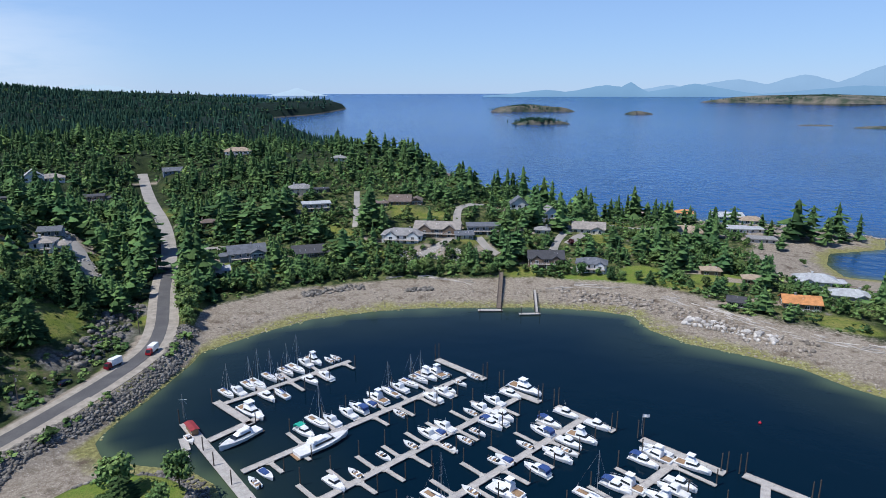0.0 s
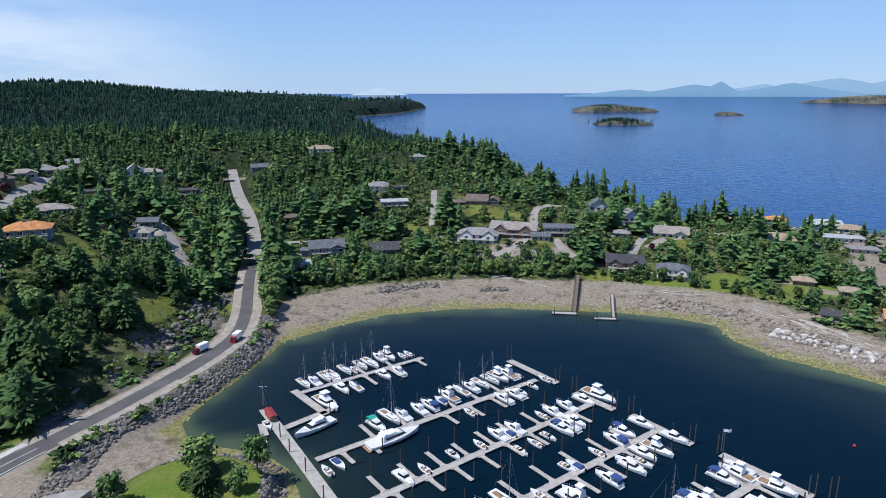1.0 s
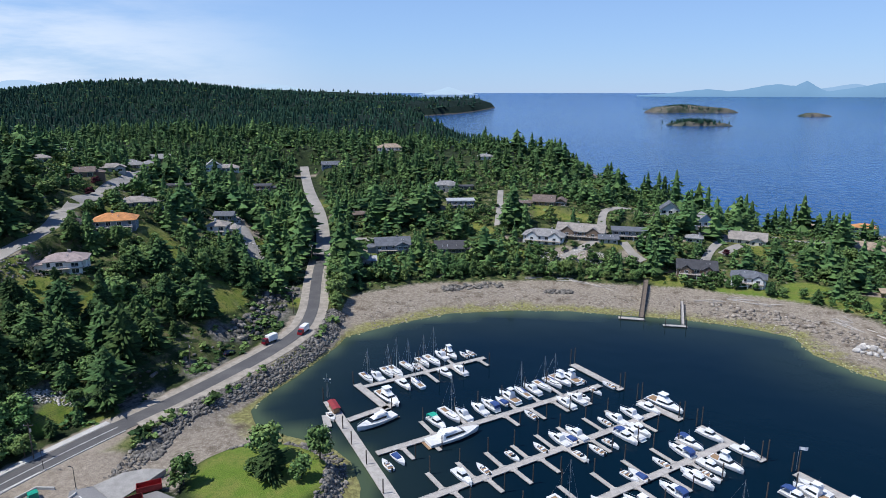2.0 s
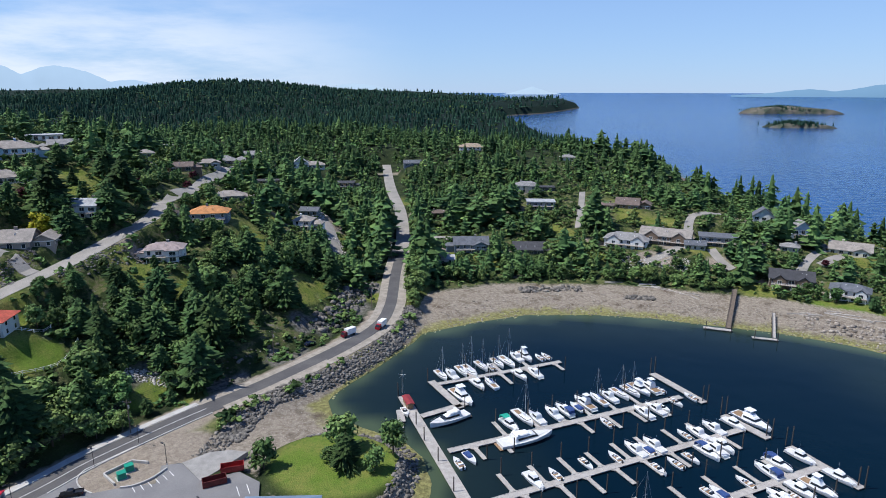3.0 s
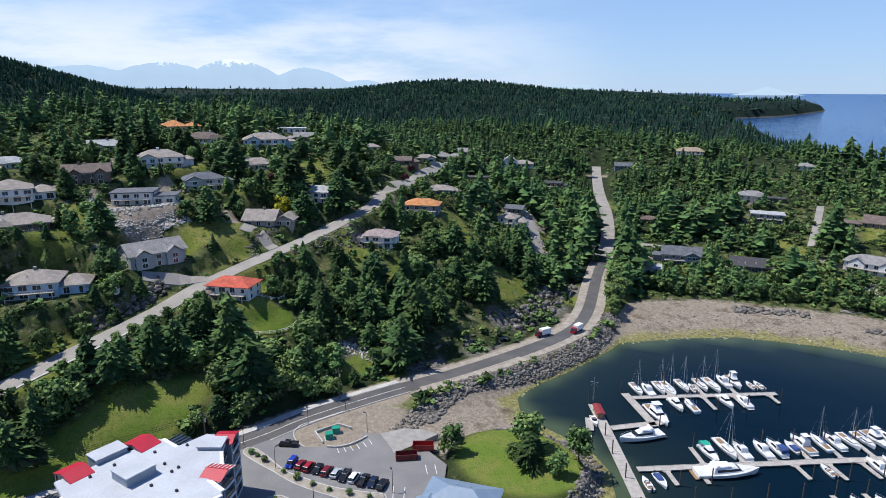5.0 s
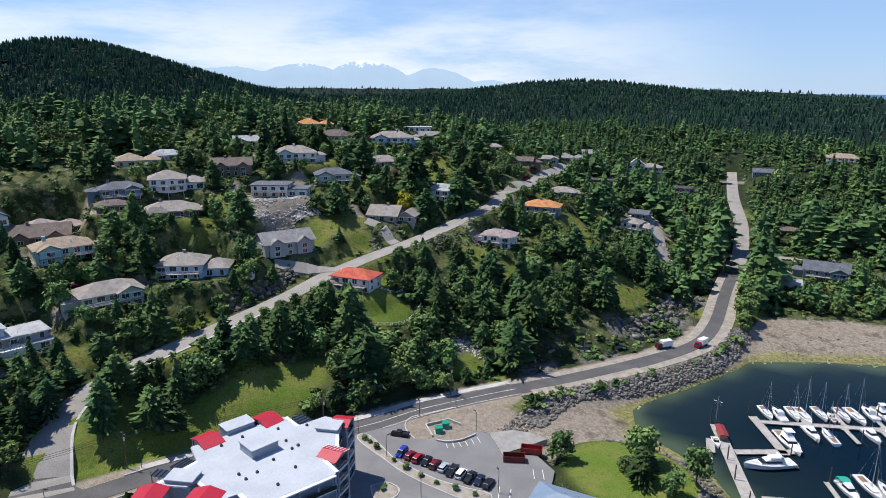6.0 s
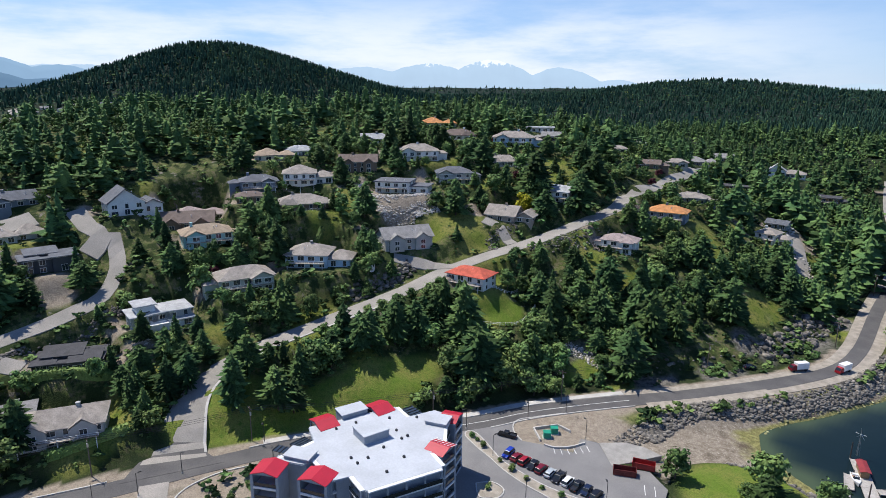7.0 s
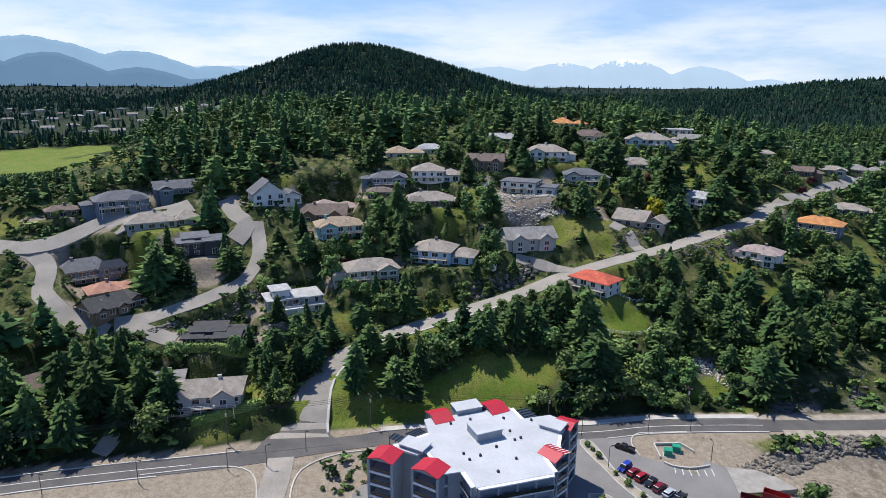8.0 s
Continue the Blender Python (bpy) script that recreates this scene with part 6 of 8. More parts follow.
RUSTY = material("rusty red steel", (0.17, 0.028, 0.022), 0.75, 0.35, 0.8, 4.0)
container(-106.6, 116.3, 46, RUSTY, "open dark red steel waste container on the asphalt")
container(-106.2, 123.0, 38, material("red steel", (0.36, 0.03, 0.025), 0.6, 0.3, 0.8, 4.0), "open red steel waste container under a tree")
GREEN_BOX = material("green enamel", (0.01, 0.27, 0.17), 0.5, 0.15, 1.0, 5.0)
for x, y in ((-131.4, 109.8), (-132.3, 113.2)):
    c = thing("transformer_box", "bright green transformer cabinet on a gravel pad", "cabinet", pose(x, y, 5.0, 0, 0, 58), "green cabinets")
    part("body", Geo().prism([(-1.1, -1), (1.1, -1), (1.1, 1), (-1.1, 1)], 0.1, 1.7, 0.92), GREEN_BOX, c)
    part("lid", Geo().box(-1.12, 1.12, -1.02, 1.02, 1.7, 1.85), GREEN_BOX, c)
    part("plinth", Geo().box(-1.4, 1.4, -1.3, 1.3, -0.4, 0.1), CONCRETE, c)
for a, b in (((-136.8, 109), (-134.8, 116.5)), ((-136.8, 109), (-130.5, 106.6)), ((-134.8, 116.5), (-130, 117.5))):
    strip("wall_low", np.array([a, ((a[0] + b[0]) / 2, (a[1] + b[1]) / 2), b]), 0.2, -0.2, 0.8, CONCRETE, 0.6, "low pale concrete wall round the cabinets", "wall", level=5.0)
strip("wall_barrier", curve_of([(-128.2, 106.2), (-126, 107.4), (-124.3, 110), (-123.4, 113), (-123.2, 117.2)], 1.5), 0.22, -0.22, 0.6, CONCRETE, 0.6, "row of pale concrete barriers", "wall", level=5.0)

# ---- lamps, poles and wires ----
POLE_WOOD = material("weathered pole", (0.16, 0.125, 0.095), 0.9, 0.3, 1.0, 6.0)
LAMP_BLACK = material("black lamp post", (0.03, 0.03, 0.032), 0.5, 0.15, 1.0, 6.0)


def street_lamp(x, y, high=6.5):
    l = thing("street_lamp", "slim black street lamp with a short arm", "street lamp", pose(x, y, float(land(x, y)), 0, 0, (x * 13) % 360), "street lamps")
    part("post", Geo().rod((0, 0, -0.5), (0, 0, high), 0.10, 0.07, 8), LAMP_BLACK, l)
    part("base", Geo().rod((0, 0, -0.3), (0, 0, 0.5), 0.22, 0.18, 8), CONCRETE, l)
    part("arm", Geo().rod((0, 0, high - 0.1), (1.0, 0, high + 0.05), 0.05), LAMP_BLACK, l)
    part("lantern", Geo().prism([(0.5, -0.2), (1.4, -0.2), (1.4, 0.2), (0.5, 0.2)], high, high + 0.2, 0.8), LAMP_BLACK, l)


for x, y in ((-163.6, 13), (-158.8, 2), (-160.2, -8), (-161.2, -30), (-162, -52), (-146.8, 91.2), (-130.8, 90.2), (-99, 102.6), (-110.6, 86.6), (-124.8, 118.9), (-142.4, 111), (-139.8, 124), (-168.5, 36), (-155.5, 52)):
    street_lamp(x, y)


def power_pole(x, y, high=11.0, heading=0.0):
    z = float(land(x, y))
    p = thing("power_pole", "weathered wooden power pole with a crossarm", "power pole", pose(x, y, z, 0, 0, heading), "power poles")
    part("pole", Geo().rod((0, 0, -1), (0, 0, high), 0.19, 0.13, 8), POLE_WOOD, p)
    part("crossarm", Geo().box(-1.3, 1.3, -0.07, 0.07, high - 0.7, high - 0.55), POLE_WOOD, p)
    part("transformer", Geo().rod((0.35, 0, high - 2.6), (0.35, 0, high - 1.6), 0.25, sides=10), ALUMINIUM, p)
    for k in (-1.15, 0, 1.15):
        part("insulator", Geo().rod((k, 0, high - 0.55), (k, 0, high - 0.3), 0.07, 0.05), GEL, p)
    return Vector((x, y, z + high - 0.35))


WIRE = material("wire", (0.02, 0.02, 0.02), 0.6)
tops = [power_pole(x, y, h, a) for x, y, h, a in ((-178, -72, 11, 5), (-173.5, -8, 11.5, 5), (-171, 33, 11, 10), (-154.5, 84, 11, 18), (-147, 128, 11, 15), (-139.5, 190, 11, 12), (-128.5, 252, 11, -10), (-149, 318, 11, -20), (-177, 385, 11, -20))]
for p, q in zip(tops, tops[1:]):
    for k in (-1.1, 0, 1.1):
        side = Vector((-(q - p).y, (q - p).x, 0)).normalized() * k
        g, last = Geo(), None
        rings = []
        for i in range(13):
            t = i / 12
            c = p.lerp(q, t) + side - Vector((0, 0, 4 * t * (1 - t) * 1.1))
            rings.append([c + Vector((0, 0, 0.045)), c + Vector((0.04, 0, -0.022)), c + Vector((-0.04, 0, -0.022))])
        tagged(new("power_line", g.loft(rings).mesh("power_line", WIRE)), "thin dark power line between the poles", "cable", "power lines")

# ---- garden wall, fence and kiosk on the hill ----
def rail_fence(points):
    line = curve_of(points, 2.2)
    f = thing("fence", "white post and rail fence round the hillside garden", "fence", pose(0, 0, 0))
    z = land(line[:, 0], line[:, 1])
    for i in range(len(line)):
        part("post", Geo().box(line[i, 0] - 0.1, line[i, 0] + 0.1, line[i, 1] - 0.1, line[i, 1] + 0.1, z[i] - 0.3, z[i] + 1.2), TRIM, f)
        if i:
            for h in (0.5, 1.0):
                part("rail", Geo().rod((line[i - 1, 0], line[i - 1, 1], z[i - 1] + h), (line[i, 0], line[i, 1], z[i] + h), 0.08, sides=4), TRIM, f)


rail_fence([(-184, 121), (-182, 127), (-181.5, 134), (-183, 140), (-186, 146)])
rail_fence([(-197, 132), (-194, 137), (-194, 143), (-198, 147)])
k = thing("garden_kiosk", "small white hexagonal garden kiosk on the slope", "kiosk", pose(-223, 93, float(land(-223, 93))))
part("wall", Geo().prism([(1.6 * math.cos(math.tau * i / 6), 1.6 * math.sin(math.tau * i / 6)) for i in range(6)], -1.0, 3.0), TRIM, k)
part("roof", Geo().prism([(2.1 * math.cos(math.tau * i / 6), 2.1 * math.sin(math.tau * i / 6)) for i in range(6)], 3.0, 4.6, 0.05), ROOFS["grey"], k)
for i in range(6):
    window_at(k, 0.9, 1.5, pose(1.4 * math.cos(math.tau * (i + 0.5) / 6), 1.4 * math.sin(math.tau * (i + 0.5) / 6), 1.0, 0, 0, math.degrees(math.tau * (i + 0.5) / 6) - 90))

# ---- islands and the far mountains ----
ISLE_ROCK = material("islet rock", (0.15, 0.13, 0.10), 0.95, 0.35, 0.02, 0.2, tint=(0.035, 0.05, 0.03))


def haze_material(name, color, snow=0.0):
    """Far land seen through kilometres of bright air: the haze is painted in, as a glow over a dull surface."""
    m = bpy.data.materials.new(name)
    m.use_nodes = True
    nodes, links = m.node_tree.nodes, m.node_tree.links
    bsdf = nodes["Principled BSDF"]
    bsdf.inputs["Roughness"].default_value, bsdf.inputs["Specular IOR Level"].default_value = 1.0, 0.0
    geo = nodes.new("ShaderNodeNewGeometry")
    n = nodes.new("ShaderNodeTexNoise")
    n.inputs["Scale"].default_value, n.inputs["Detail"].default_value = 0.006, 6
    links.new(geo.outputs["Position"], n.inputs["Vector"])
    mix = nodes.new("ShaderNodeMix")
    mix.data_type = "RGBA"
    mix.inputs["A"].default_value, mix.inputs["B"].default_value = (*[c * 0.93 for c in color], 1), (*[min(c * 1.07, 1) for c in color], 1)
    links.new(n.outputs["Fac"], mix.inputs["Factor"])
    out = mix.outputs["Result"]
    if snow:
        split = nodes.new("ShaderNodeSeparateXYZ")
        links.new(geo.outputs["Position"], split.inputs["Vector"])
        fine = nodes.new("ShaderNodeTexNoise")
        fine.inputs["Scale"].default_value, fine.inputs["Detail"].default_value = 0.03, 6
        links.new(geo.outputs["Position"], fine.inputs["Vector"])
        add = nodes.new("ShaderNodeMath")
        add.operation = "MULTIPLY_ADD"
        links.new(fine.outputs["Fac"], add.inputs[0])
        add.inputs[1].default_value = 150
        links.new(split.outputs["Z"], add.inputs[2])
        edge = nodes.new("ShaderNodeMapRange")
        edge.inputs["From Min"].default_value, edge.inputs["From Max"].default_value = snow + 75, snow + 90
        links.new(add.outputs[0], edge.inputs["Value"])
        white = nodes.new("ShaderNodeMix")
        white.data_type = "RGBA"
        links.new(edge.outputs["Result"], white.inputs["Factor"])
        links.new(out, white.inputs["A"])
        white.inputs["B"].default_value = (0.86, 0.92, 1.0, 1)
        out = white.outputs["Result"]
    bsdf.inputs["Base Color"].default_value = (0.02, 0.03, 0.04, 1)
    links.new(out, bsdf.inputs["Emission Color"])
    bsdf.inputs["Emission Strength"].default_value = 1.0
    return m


def ridge(name, label, dist, start, end, peaks, color, snow=0.0, rough=0.12, seed=1.0, sharp=1.35):
    """A far range from one bearing to another (degrees, left is positive); peaks: bearing, half-width, metres over the eye."""
    g = Geo()
    rings = []
    for a in np.arange(start, end, 0.12):
        lift = 0.0
        for p, w, top in peaks:
            lift = max(lift, (top + 45) * math.exp(-abs((a - p) / w) ** sharp))
        jag = 1 + rough * (math.sin(a * 0.9 + seed) * 0.5 + math.sin(a * 2.3 + seed * 2) * 0.3 + math.sin(a * 6.1) * 0.22 + math.sin(a * 15.0 + seed) * 0.13 + math.sin(a * 33.0) * 0.07)
        top = EYE_Z - 45 + lift * jag
        c, s = math.cos(radians(a)), math.sin(radians(a))
        rings.append([(-s * (dist + 60), c * (dist + 60), top * 0.3), (-s * dist, c * dist, 40), (-s * dist, c * dist, (top + 40) / 2), (-s * (dist + 20), c * (dist + 20), top), (-s * (dist + 60), c * (dist + 60), top - 30)])
    g.loft(rings)
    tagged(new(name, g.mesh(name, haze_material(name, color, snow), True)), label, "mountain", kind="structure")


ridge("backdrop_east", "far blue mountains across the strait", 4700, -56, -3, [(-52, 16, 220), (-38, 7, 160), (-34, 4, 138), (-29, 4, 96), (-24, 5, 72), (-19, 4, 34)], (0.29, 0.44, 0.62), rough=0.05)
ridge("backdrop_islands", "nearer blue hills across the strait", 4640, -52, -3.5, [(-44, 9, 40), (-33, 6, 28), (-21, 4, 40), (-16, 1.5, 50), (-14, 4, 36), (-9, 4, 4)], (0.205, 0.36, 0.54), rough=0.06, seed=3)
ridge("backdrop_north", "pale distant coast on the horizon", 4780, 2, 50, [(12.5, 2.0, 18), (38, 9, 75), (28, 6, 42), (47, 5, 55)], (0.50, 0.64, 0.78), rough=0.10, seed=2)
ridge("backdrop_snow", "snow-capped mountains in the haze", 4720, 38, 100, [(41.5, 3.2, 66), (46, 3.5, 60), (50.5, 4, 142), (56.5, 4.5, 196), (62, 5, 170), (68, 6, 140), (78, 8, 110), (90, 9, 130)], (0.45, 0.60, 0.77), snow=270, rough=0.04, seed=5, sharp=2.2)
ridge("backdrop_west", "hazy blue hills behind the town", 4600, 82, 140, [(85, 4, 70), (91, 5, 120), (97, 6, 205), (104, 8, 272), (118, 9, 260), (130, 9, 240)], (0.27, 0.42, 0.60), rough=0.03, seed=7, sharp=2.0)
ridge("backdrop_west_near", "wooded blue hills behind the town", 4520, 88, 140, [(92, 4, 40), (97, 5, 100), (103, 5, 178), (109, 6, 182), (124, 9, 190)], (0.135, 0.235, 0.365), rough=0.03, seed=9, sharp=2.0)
ISLES = []


def islet(x, y, long, wide, high, turn, green):
    n, k = 26, 7
    g = Geo()
    rings = []
    for j in range(k):
        t = j / (k - 1)
        f = (1 - t) ** 0.35
        ring = []
        for i in range(n):
            a = math.tau * i / n
            w = 1 + 0.22 * math.sin(3 * a + x) + 0.14 * math.sin(7 * a + y) + 0.08 * math.sin(11 * a + 2 * x)
            ring.append((long / 2 * f * w * math.cos(a), wide / 2 * f * w * math.sin(a), -2 + (high + 2) * t ** 0.8 * (1 + 0.12 * math.sin(5 * a + j))))
        if not rings:
            rings.append([(px, py, -30) for px, py, pz in ring])
        rings.append(ring)
    g.loft(rings)
    ob = new("islet", g.mesh("islet", ISLE_ROCK))
    ob.matrix_basis = pose(x, y, float(sea_rise(math.hypot(x, y))), 0, 0, turn)
    tagged(ob, "low rocky islet with dark pines" if green else "bare low rocky islet in the sea", "island", "islets off the cove")
    ISLES.append((x, y, long, wide, high, turn, green))


islet(417, 3264, 357, 136, 31, -1, True)
islet(303, 2083, 178, 68, 13, -2, True)
islet(868, 2898, 102, 39, 14, -11, False)
islet(2148, 3656, 982, 373, 40, -24, True)
islet(1130, 1945, 100, 38, 3, -24, False)
islet(1240, 1793, 175, 66, 6, -29, False)
islet(1879, 3962, 133, 50, 12, -19, False)

# ---- trees ----
FIR = material("fir needles", (0.034, 0.072, 0.027), 0.9, 0.4, 0.06, 2.5, island=0.5, objects=0.4, tint=(0.074, 0.122, 0.038), spec=0.12)
LEAF = material("broad leaves", (0.070, 0.140, 0.042), 0.7, 0.4, 0.05, 2.5, island=0.45, objects=0.4, tint=(0.145, 0.20, 0.058), spec=0.15)
# bluish dark green: distance haze and crown shade put into the far trees' colour
HAZED_NEEDLES = material("haze-tinted far needles", (0.023, 0.056, 0.041), 0.95, 0.4, 0.008, 0.2, island=0.5, tint=(0.044, 0.086, 0.050), spec=0.05)
GOLD = material("yellow leaves", (0.36, 0.34, 0.02), 0.7, 0.3, 0.4, 2.5, island=0.3, spec=0.15)
PLUM = material("dark red leaves", (0.075, 0.018, 0.026), 0.7, 0.3, 0.4, 2.5, island=0.3, spec=0.15)
BARK = material("bark", (0.10, 0.075, 0.055), 0.95, 0.4, 1.0, 6.0)


def core_of(v, f, rings, sides, twist=0.0):
    """A dark solid heart of foliage: rings of (x, y, z, radius), closed to a point at both ends."""
    k = len(v)
    for j, (x, y, z, r) in enumerate(rings):
        v += [(x + r * math.cos(twist + math.tau * (i + 0.5 * (j % 2)) / sides), y + r * math.sin(twist + math.tau * (i + 0.5 * (j % 2)) / sides), z) for i in range(sides)]
    for j in range(len(rings) - 1):
        for i in range(sides):
            p, q = k + j * sides + i, k + j * sides + (i + 1) % sides
            f += [(p, q, q + sides), (p, q + sides, p + sides)]


def fir_shape(seed, tiers, sprays, fold=True, full=0.0):
    """A fir of height 1: tiers of drooping sprays round a dark heart; full: 0 a narrow spire, 1 a broad old tree with a blunt head."""
    rnd = random.Random(seed)
    v, f = [], []
    lean = rnd.uniform(-0.03, 0.03), rnd.uniform(-0.03, 0.03)
    lobe, bare = rnd.uniform(0, 6), 0.06 + 0.14 * full
    def reach_at(t, a):
        side = 1 + 0.28 * math.sin(2 * a + lobe + 4 * t) + 0.18 * math.sin(3 * a - 7 * t + lobe)
        return (0.03 + (0.23 + 0.05 * full) * (1 - t ** (1.0 + 1.3 * full)) ** (0.95 - 0.25 * full)) * side
    core_of(v, f, [(lean[0] * h, lean[1] * h, h, max((0.5 if tiers > 10 else 0.42) * reach_at(t, 0.0), 0.012)) for t, h in ((0.0, bare), (0.35, bare + 0.33 * (0.95 - bare)), (0.95, 0.93))], 5 if tiers > 5 else 4, lobe)
    for j in range(tiers):
        t = j / (tiers - 1)
        h = bare + 0.02 + (0.92 - bare) * t + rnd.uniform(-0.02, 0.02)
        thin = rnd.uniform(0.68, 1.15)
        n = max(int(sprays * (1 - 0.55 * t)), 4)
        spin = rnd.uniform(0, 6)
        for i in range(n):
            if rnd.random() < 0.07:
                continue
            a = spin + math.tau * (i + rnd.uniform(-0.4, 0.4)) / n
            r = reach_at(t, a) * thin * rnd.uniform(0.7, 1.3)
            wide = min(r * rnd.uniform(0.3, 0.5), 3.2 / sprays ** 1.5)
            drop = r * rnd.uniform(-0.15, 0.5)
            c, s = math.cos(a), math.sin(a)
            hh = h + rnd.uniform(-0.03, 0.03)
            k = len(v)
            ox, oy = lean[0] * h, lean[1] * h
            v += [(ox + c * r * 0.1, oy + s * r * 0.1, hh + 0.04), (ox + c * r * 0.62 - s * wide, oy + s * r * 0.62 + c * wide, hh - drop * 0.8 - rnd.uniform(0, 0.04)), (ox + c * r, oy + s * r, hh - drop * 0.7), (ox + c * r * 0.62 + s * wide, oy + s * r * 0.62 - c * wide, hh - drop * 0.8 - rnd.uniform(0, 0.04))]
            if fold:
                v.append((ox + c * r * 0.55, oy + s * r * 0.55, hh - drop * 0.2 + 0.014))
                f += [(k, k + 1, k + 4), (k + 1, k + 2, k + 4), (k + 2, k + 3, k + 4), (k + 3, k, k + 4)]
            else:
                f += [(k, k + 1, k + 2), (k, k + 2, k + 3)]
    k = len(v)
    v += [(lean[0], lean[1], 1.0), (lean[0] + 0.022, lean[1], 0.9), (lean[0] - 0.014, lean[1] + 0.02, 0.9), (lean[0] - 0.014, lean[1] - 0.02, 0.9)]
    f += [(k, k + 1, k + 2), (k, k + 2, k + 3), (k, k + 3, k + 1)]
    return np.array(v), np.array(f)


def crown_shape(seed, lumps, cards, size):
    """A broad crown of height 1 in uneven lumps, each a cloud of small leaf sprays round a dark heart."""
    rnd = random.Random(seed)
    v, f = [], []
    for j in range(lumps):
        a, q = rnd.uniform(0, math.tau), rnd.uniform(0, 1)
        out = 0.32 * math.sqrt(rnd.random()) * (1 - 0.5 * q)
        centre = Vector((out * math.cos(a), out * math.sin(a), 0.24 + 0.60 * q))
        lump = rnd.uniform(0.11, 0.21)
        core_of(v, f, [(centre.x, centre.y, centre.z - 0.5 * lump, 0.3 * lump), (centre.x, centre.y, centre.z, 0.72 * lump), (centre.x, centre.y, centre.z + 0.58 * lump, 0.25 * lump)], 3, a)
        for i in range(cards):
            d = Vector((rnd.gauss(0, 1), rnd.gauss(0, 1), rnd.gauss(0.35, 1))).normalized()
            p = centre + Vector((d.x * lump, d.y * lump, d.z * lump * 0.8)) * rnd.uniform(0.75, 1.12)
            n = (d + Vector((rnd.uniform(-0.6, 0.6), rnd.uniform(-0.6, 0.6), rnd.uniform(-0.2, 0.8)))).normalized()
            s = n.orthogonal().normalized()
            s.rotate(Matrix.Rotation(rnd.uniform(0, 6), 3, n))
            o = n.cross(s)
            w = size * rnd.uniform(0.7, 1.35)
            k = len(v)
            v += [tuple(p + s * w), tuple(p + o * w * 0.7 - n * w * 0.25), tuple(p - s * w), tuple(p - o * w * 0.8 - n * w * 0.3)]
            f += [(k, k + 1, k + 2), (k, k + 2, k + 3)]
    return np.array(v), np.array(f)


def big_mesh(name, v, f, mat):
    me = bpy.data.meshes.new(name)
    me.vertices.add(len(v))
    me.vertices.foreach_set("co", np.asarray(v, np.float32).ravel())
    me.loops.add(f.size)
    me.loops.foreach_set("vertex_index", np.asarray(f, np.int32).ravel())
    me.polygons.add(len(f))
    me.polygons.foreach_set("loop_start", np.arange(0, f.size, 3, dtype=np.int32))
    me.materials.append(mat)
    me.update(calc_edges=True)
    return me


def trunk_geo(high, limbs):
    g = Geo().rod((0, 0, -0.6 / 10), (0, 0, high), 0.022, 0.008, 7)
    for i in range(limbs):
        a = 2.4 * i
        g.rod((0, 0, 0.22 + 0.05 * i), (0.2 * math.cos(a), 0.2 * math.sin(a), 0.45 + 0.06 * i), 0.011, 0.004, 5)
    return g


FIR_NEAR = [big_mesh("crown", *fir_shape(s, 30, 21, False, (0.0, 0.5, 0.9, 0.25, 1.0, 0.6)[s]), FIR) for s in range(6)]
LEAF_SHAPES = [crown_shape(20 + s, 26, 24, 0.042) for s in range(5)]
LEAF_NEAR = [big_mesh("crown", *s, LEAF) for s in LEAF_SHAPES]
FIR_TRUNK = trunk_geo(0.93, 0).mesh("trunk", BARK)
LEAF_TRUNK = trunk_geo(0.6, 5).mesh("trunk", BARK)


def tree(x, y, high, broad=False, wide=1.0, mat=None, note="", k=0):
    """One tree as a thing."""
    z = float(land(x, y))
    label = note or ("round-crowned green broadleaf tree on the wooded slope" if broad else "tall dark green fir on the wooded slope")
    t = thing("broadleaf_tree" if broad else "fir_tree", label, "tree", pose(x, y, z - 0.1, 0, 0, (x * 37 + y * 91) % 360) @ Matrix.Diagonal((high * wide, high * wide, high, 1)), "trees of the cove")
    crown = (LEAF_NEAR if broad else FIR_NEAR)[k % (5 if broad else 6)]
    if mat:
        crown = big_mesh("crown", *LEAF_SHAPES[k % 5], mat)
    part("trunk", LEAF_TRUNK if broad else FIR_TRUNK, None, t)
    part("crown", crown, None, t)


def stuff(name, label, shapes, mat, x, y, z, high, wide, seed):
    """Many trees that nobody could count, in one mesh."""
    rng = np.random.default_rng(seed)
    vs, fs, n = [], [], 0
    pick = rng.integers(0, len(shapes), len(x))
    turn = rng.uniform(0, math.tau, len(x))
    for s, (v, f) in enumerate(shapes):
        i = np.where(pick == s)[0]
        if not len(i):
            continue
        c, q = np.cos(turn[i])[:, None], np.sin(turn[i])[:, None]
        w = (high * wide)[i][:, None]
        px = (v[:, 0] * c - v[:, 1] * q) * w + x[i][:, None]
        py = (v[:, 0] * q + v[:, 1] * c) * w + y[i][:, None]
        pz = v[:, 2] * high[i][:, None] + z[i][:, None] - 0.1
        vs.append(np.stack([px, py, pz], -1).reshape(-1, 3))
        fs.append((f[None] + (np.arange(len(i)) * len(v))[:, None, None] + n).reshape(-1, 3))
        n += len(i) * len(v)
    tagged(new(name, big_mesh(name, np.concatenate(vs), np.concatenate(fs), mat)), label, "forest", kind="stuff")


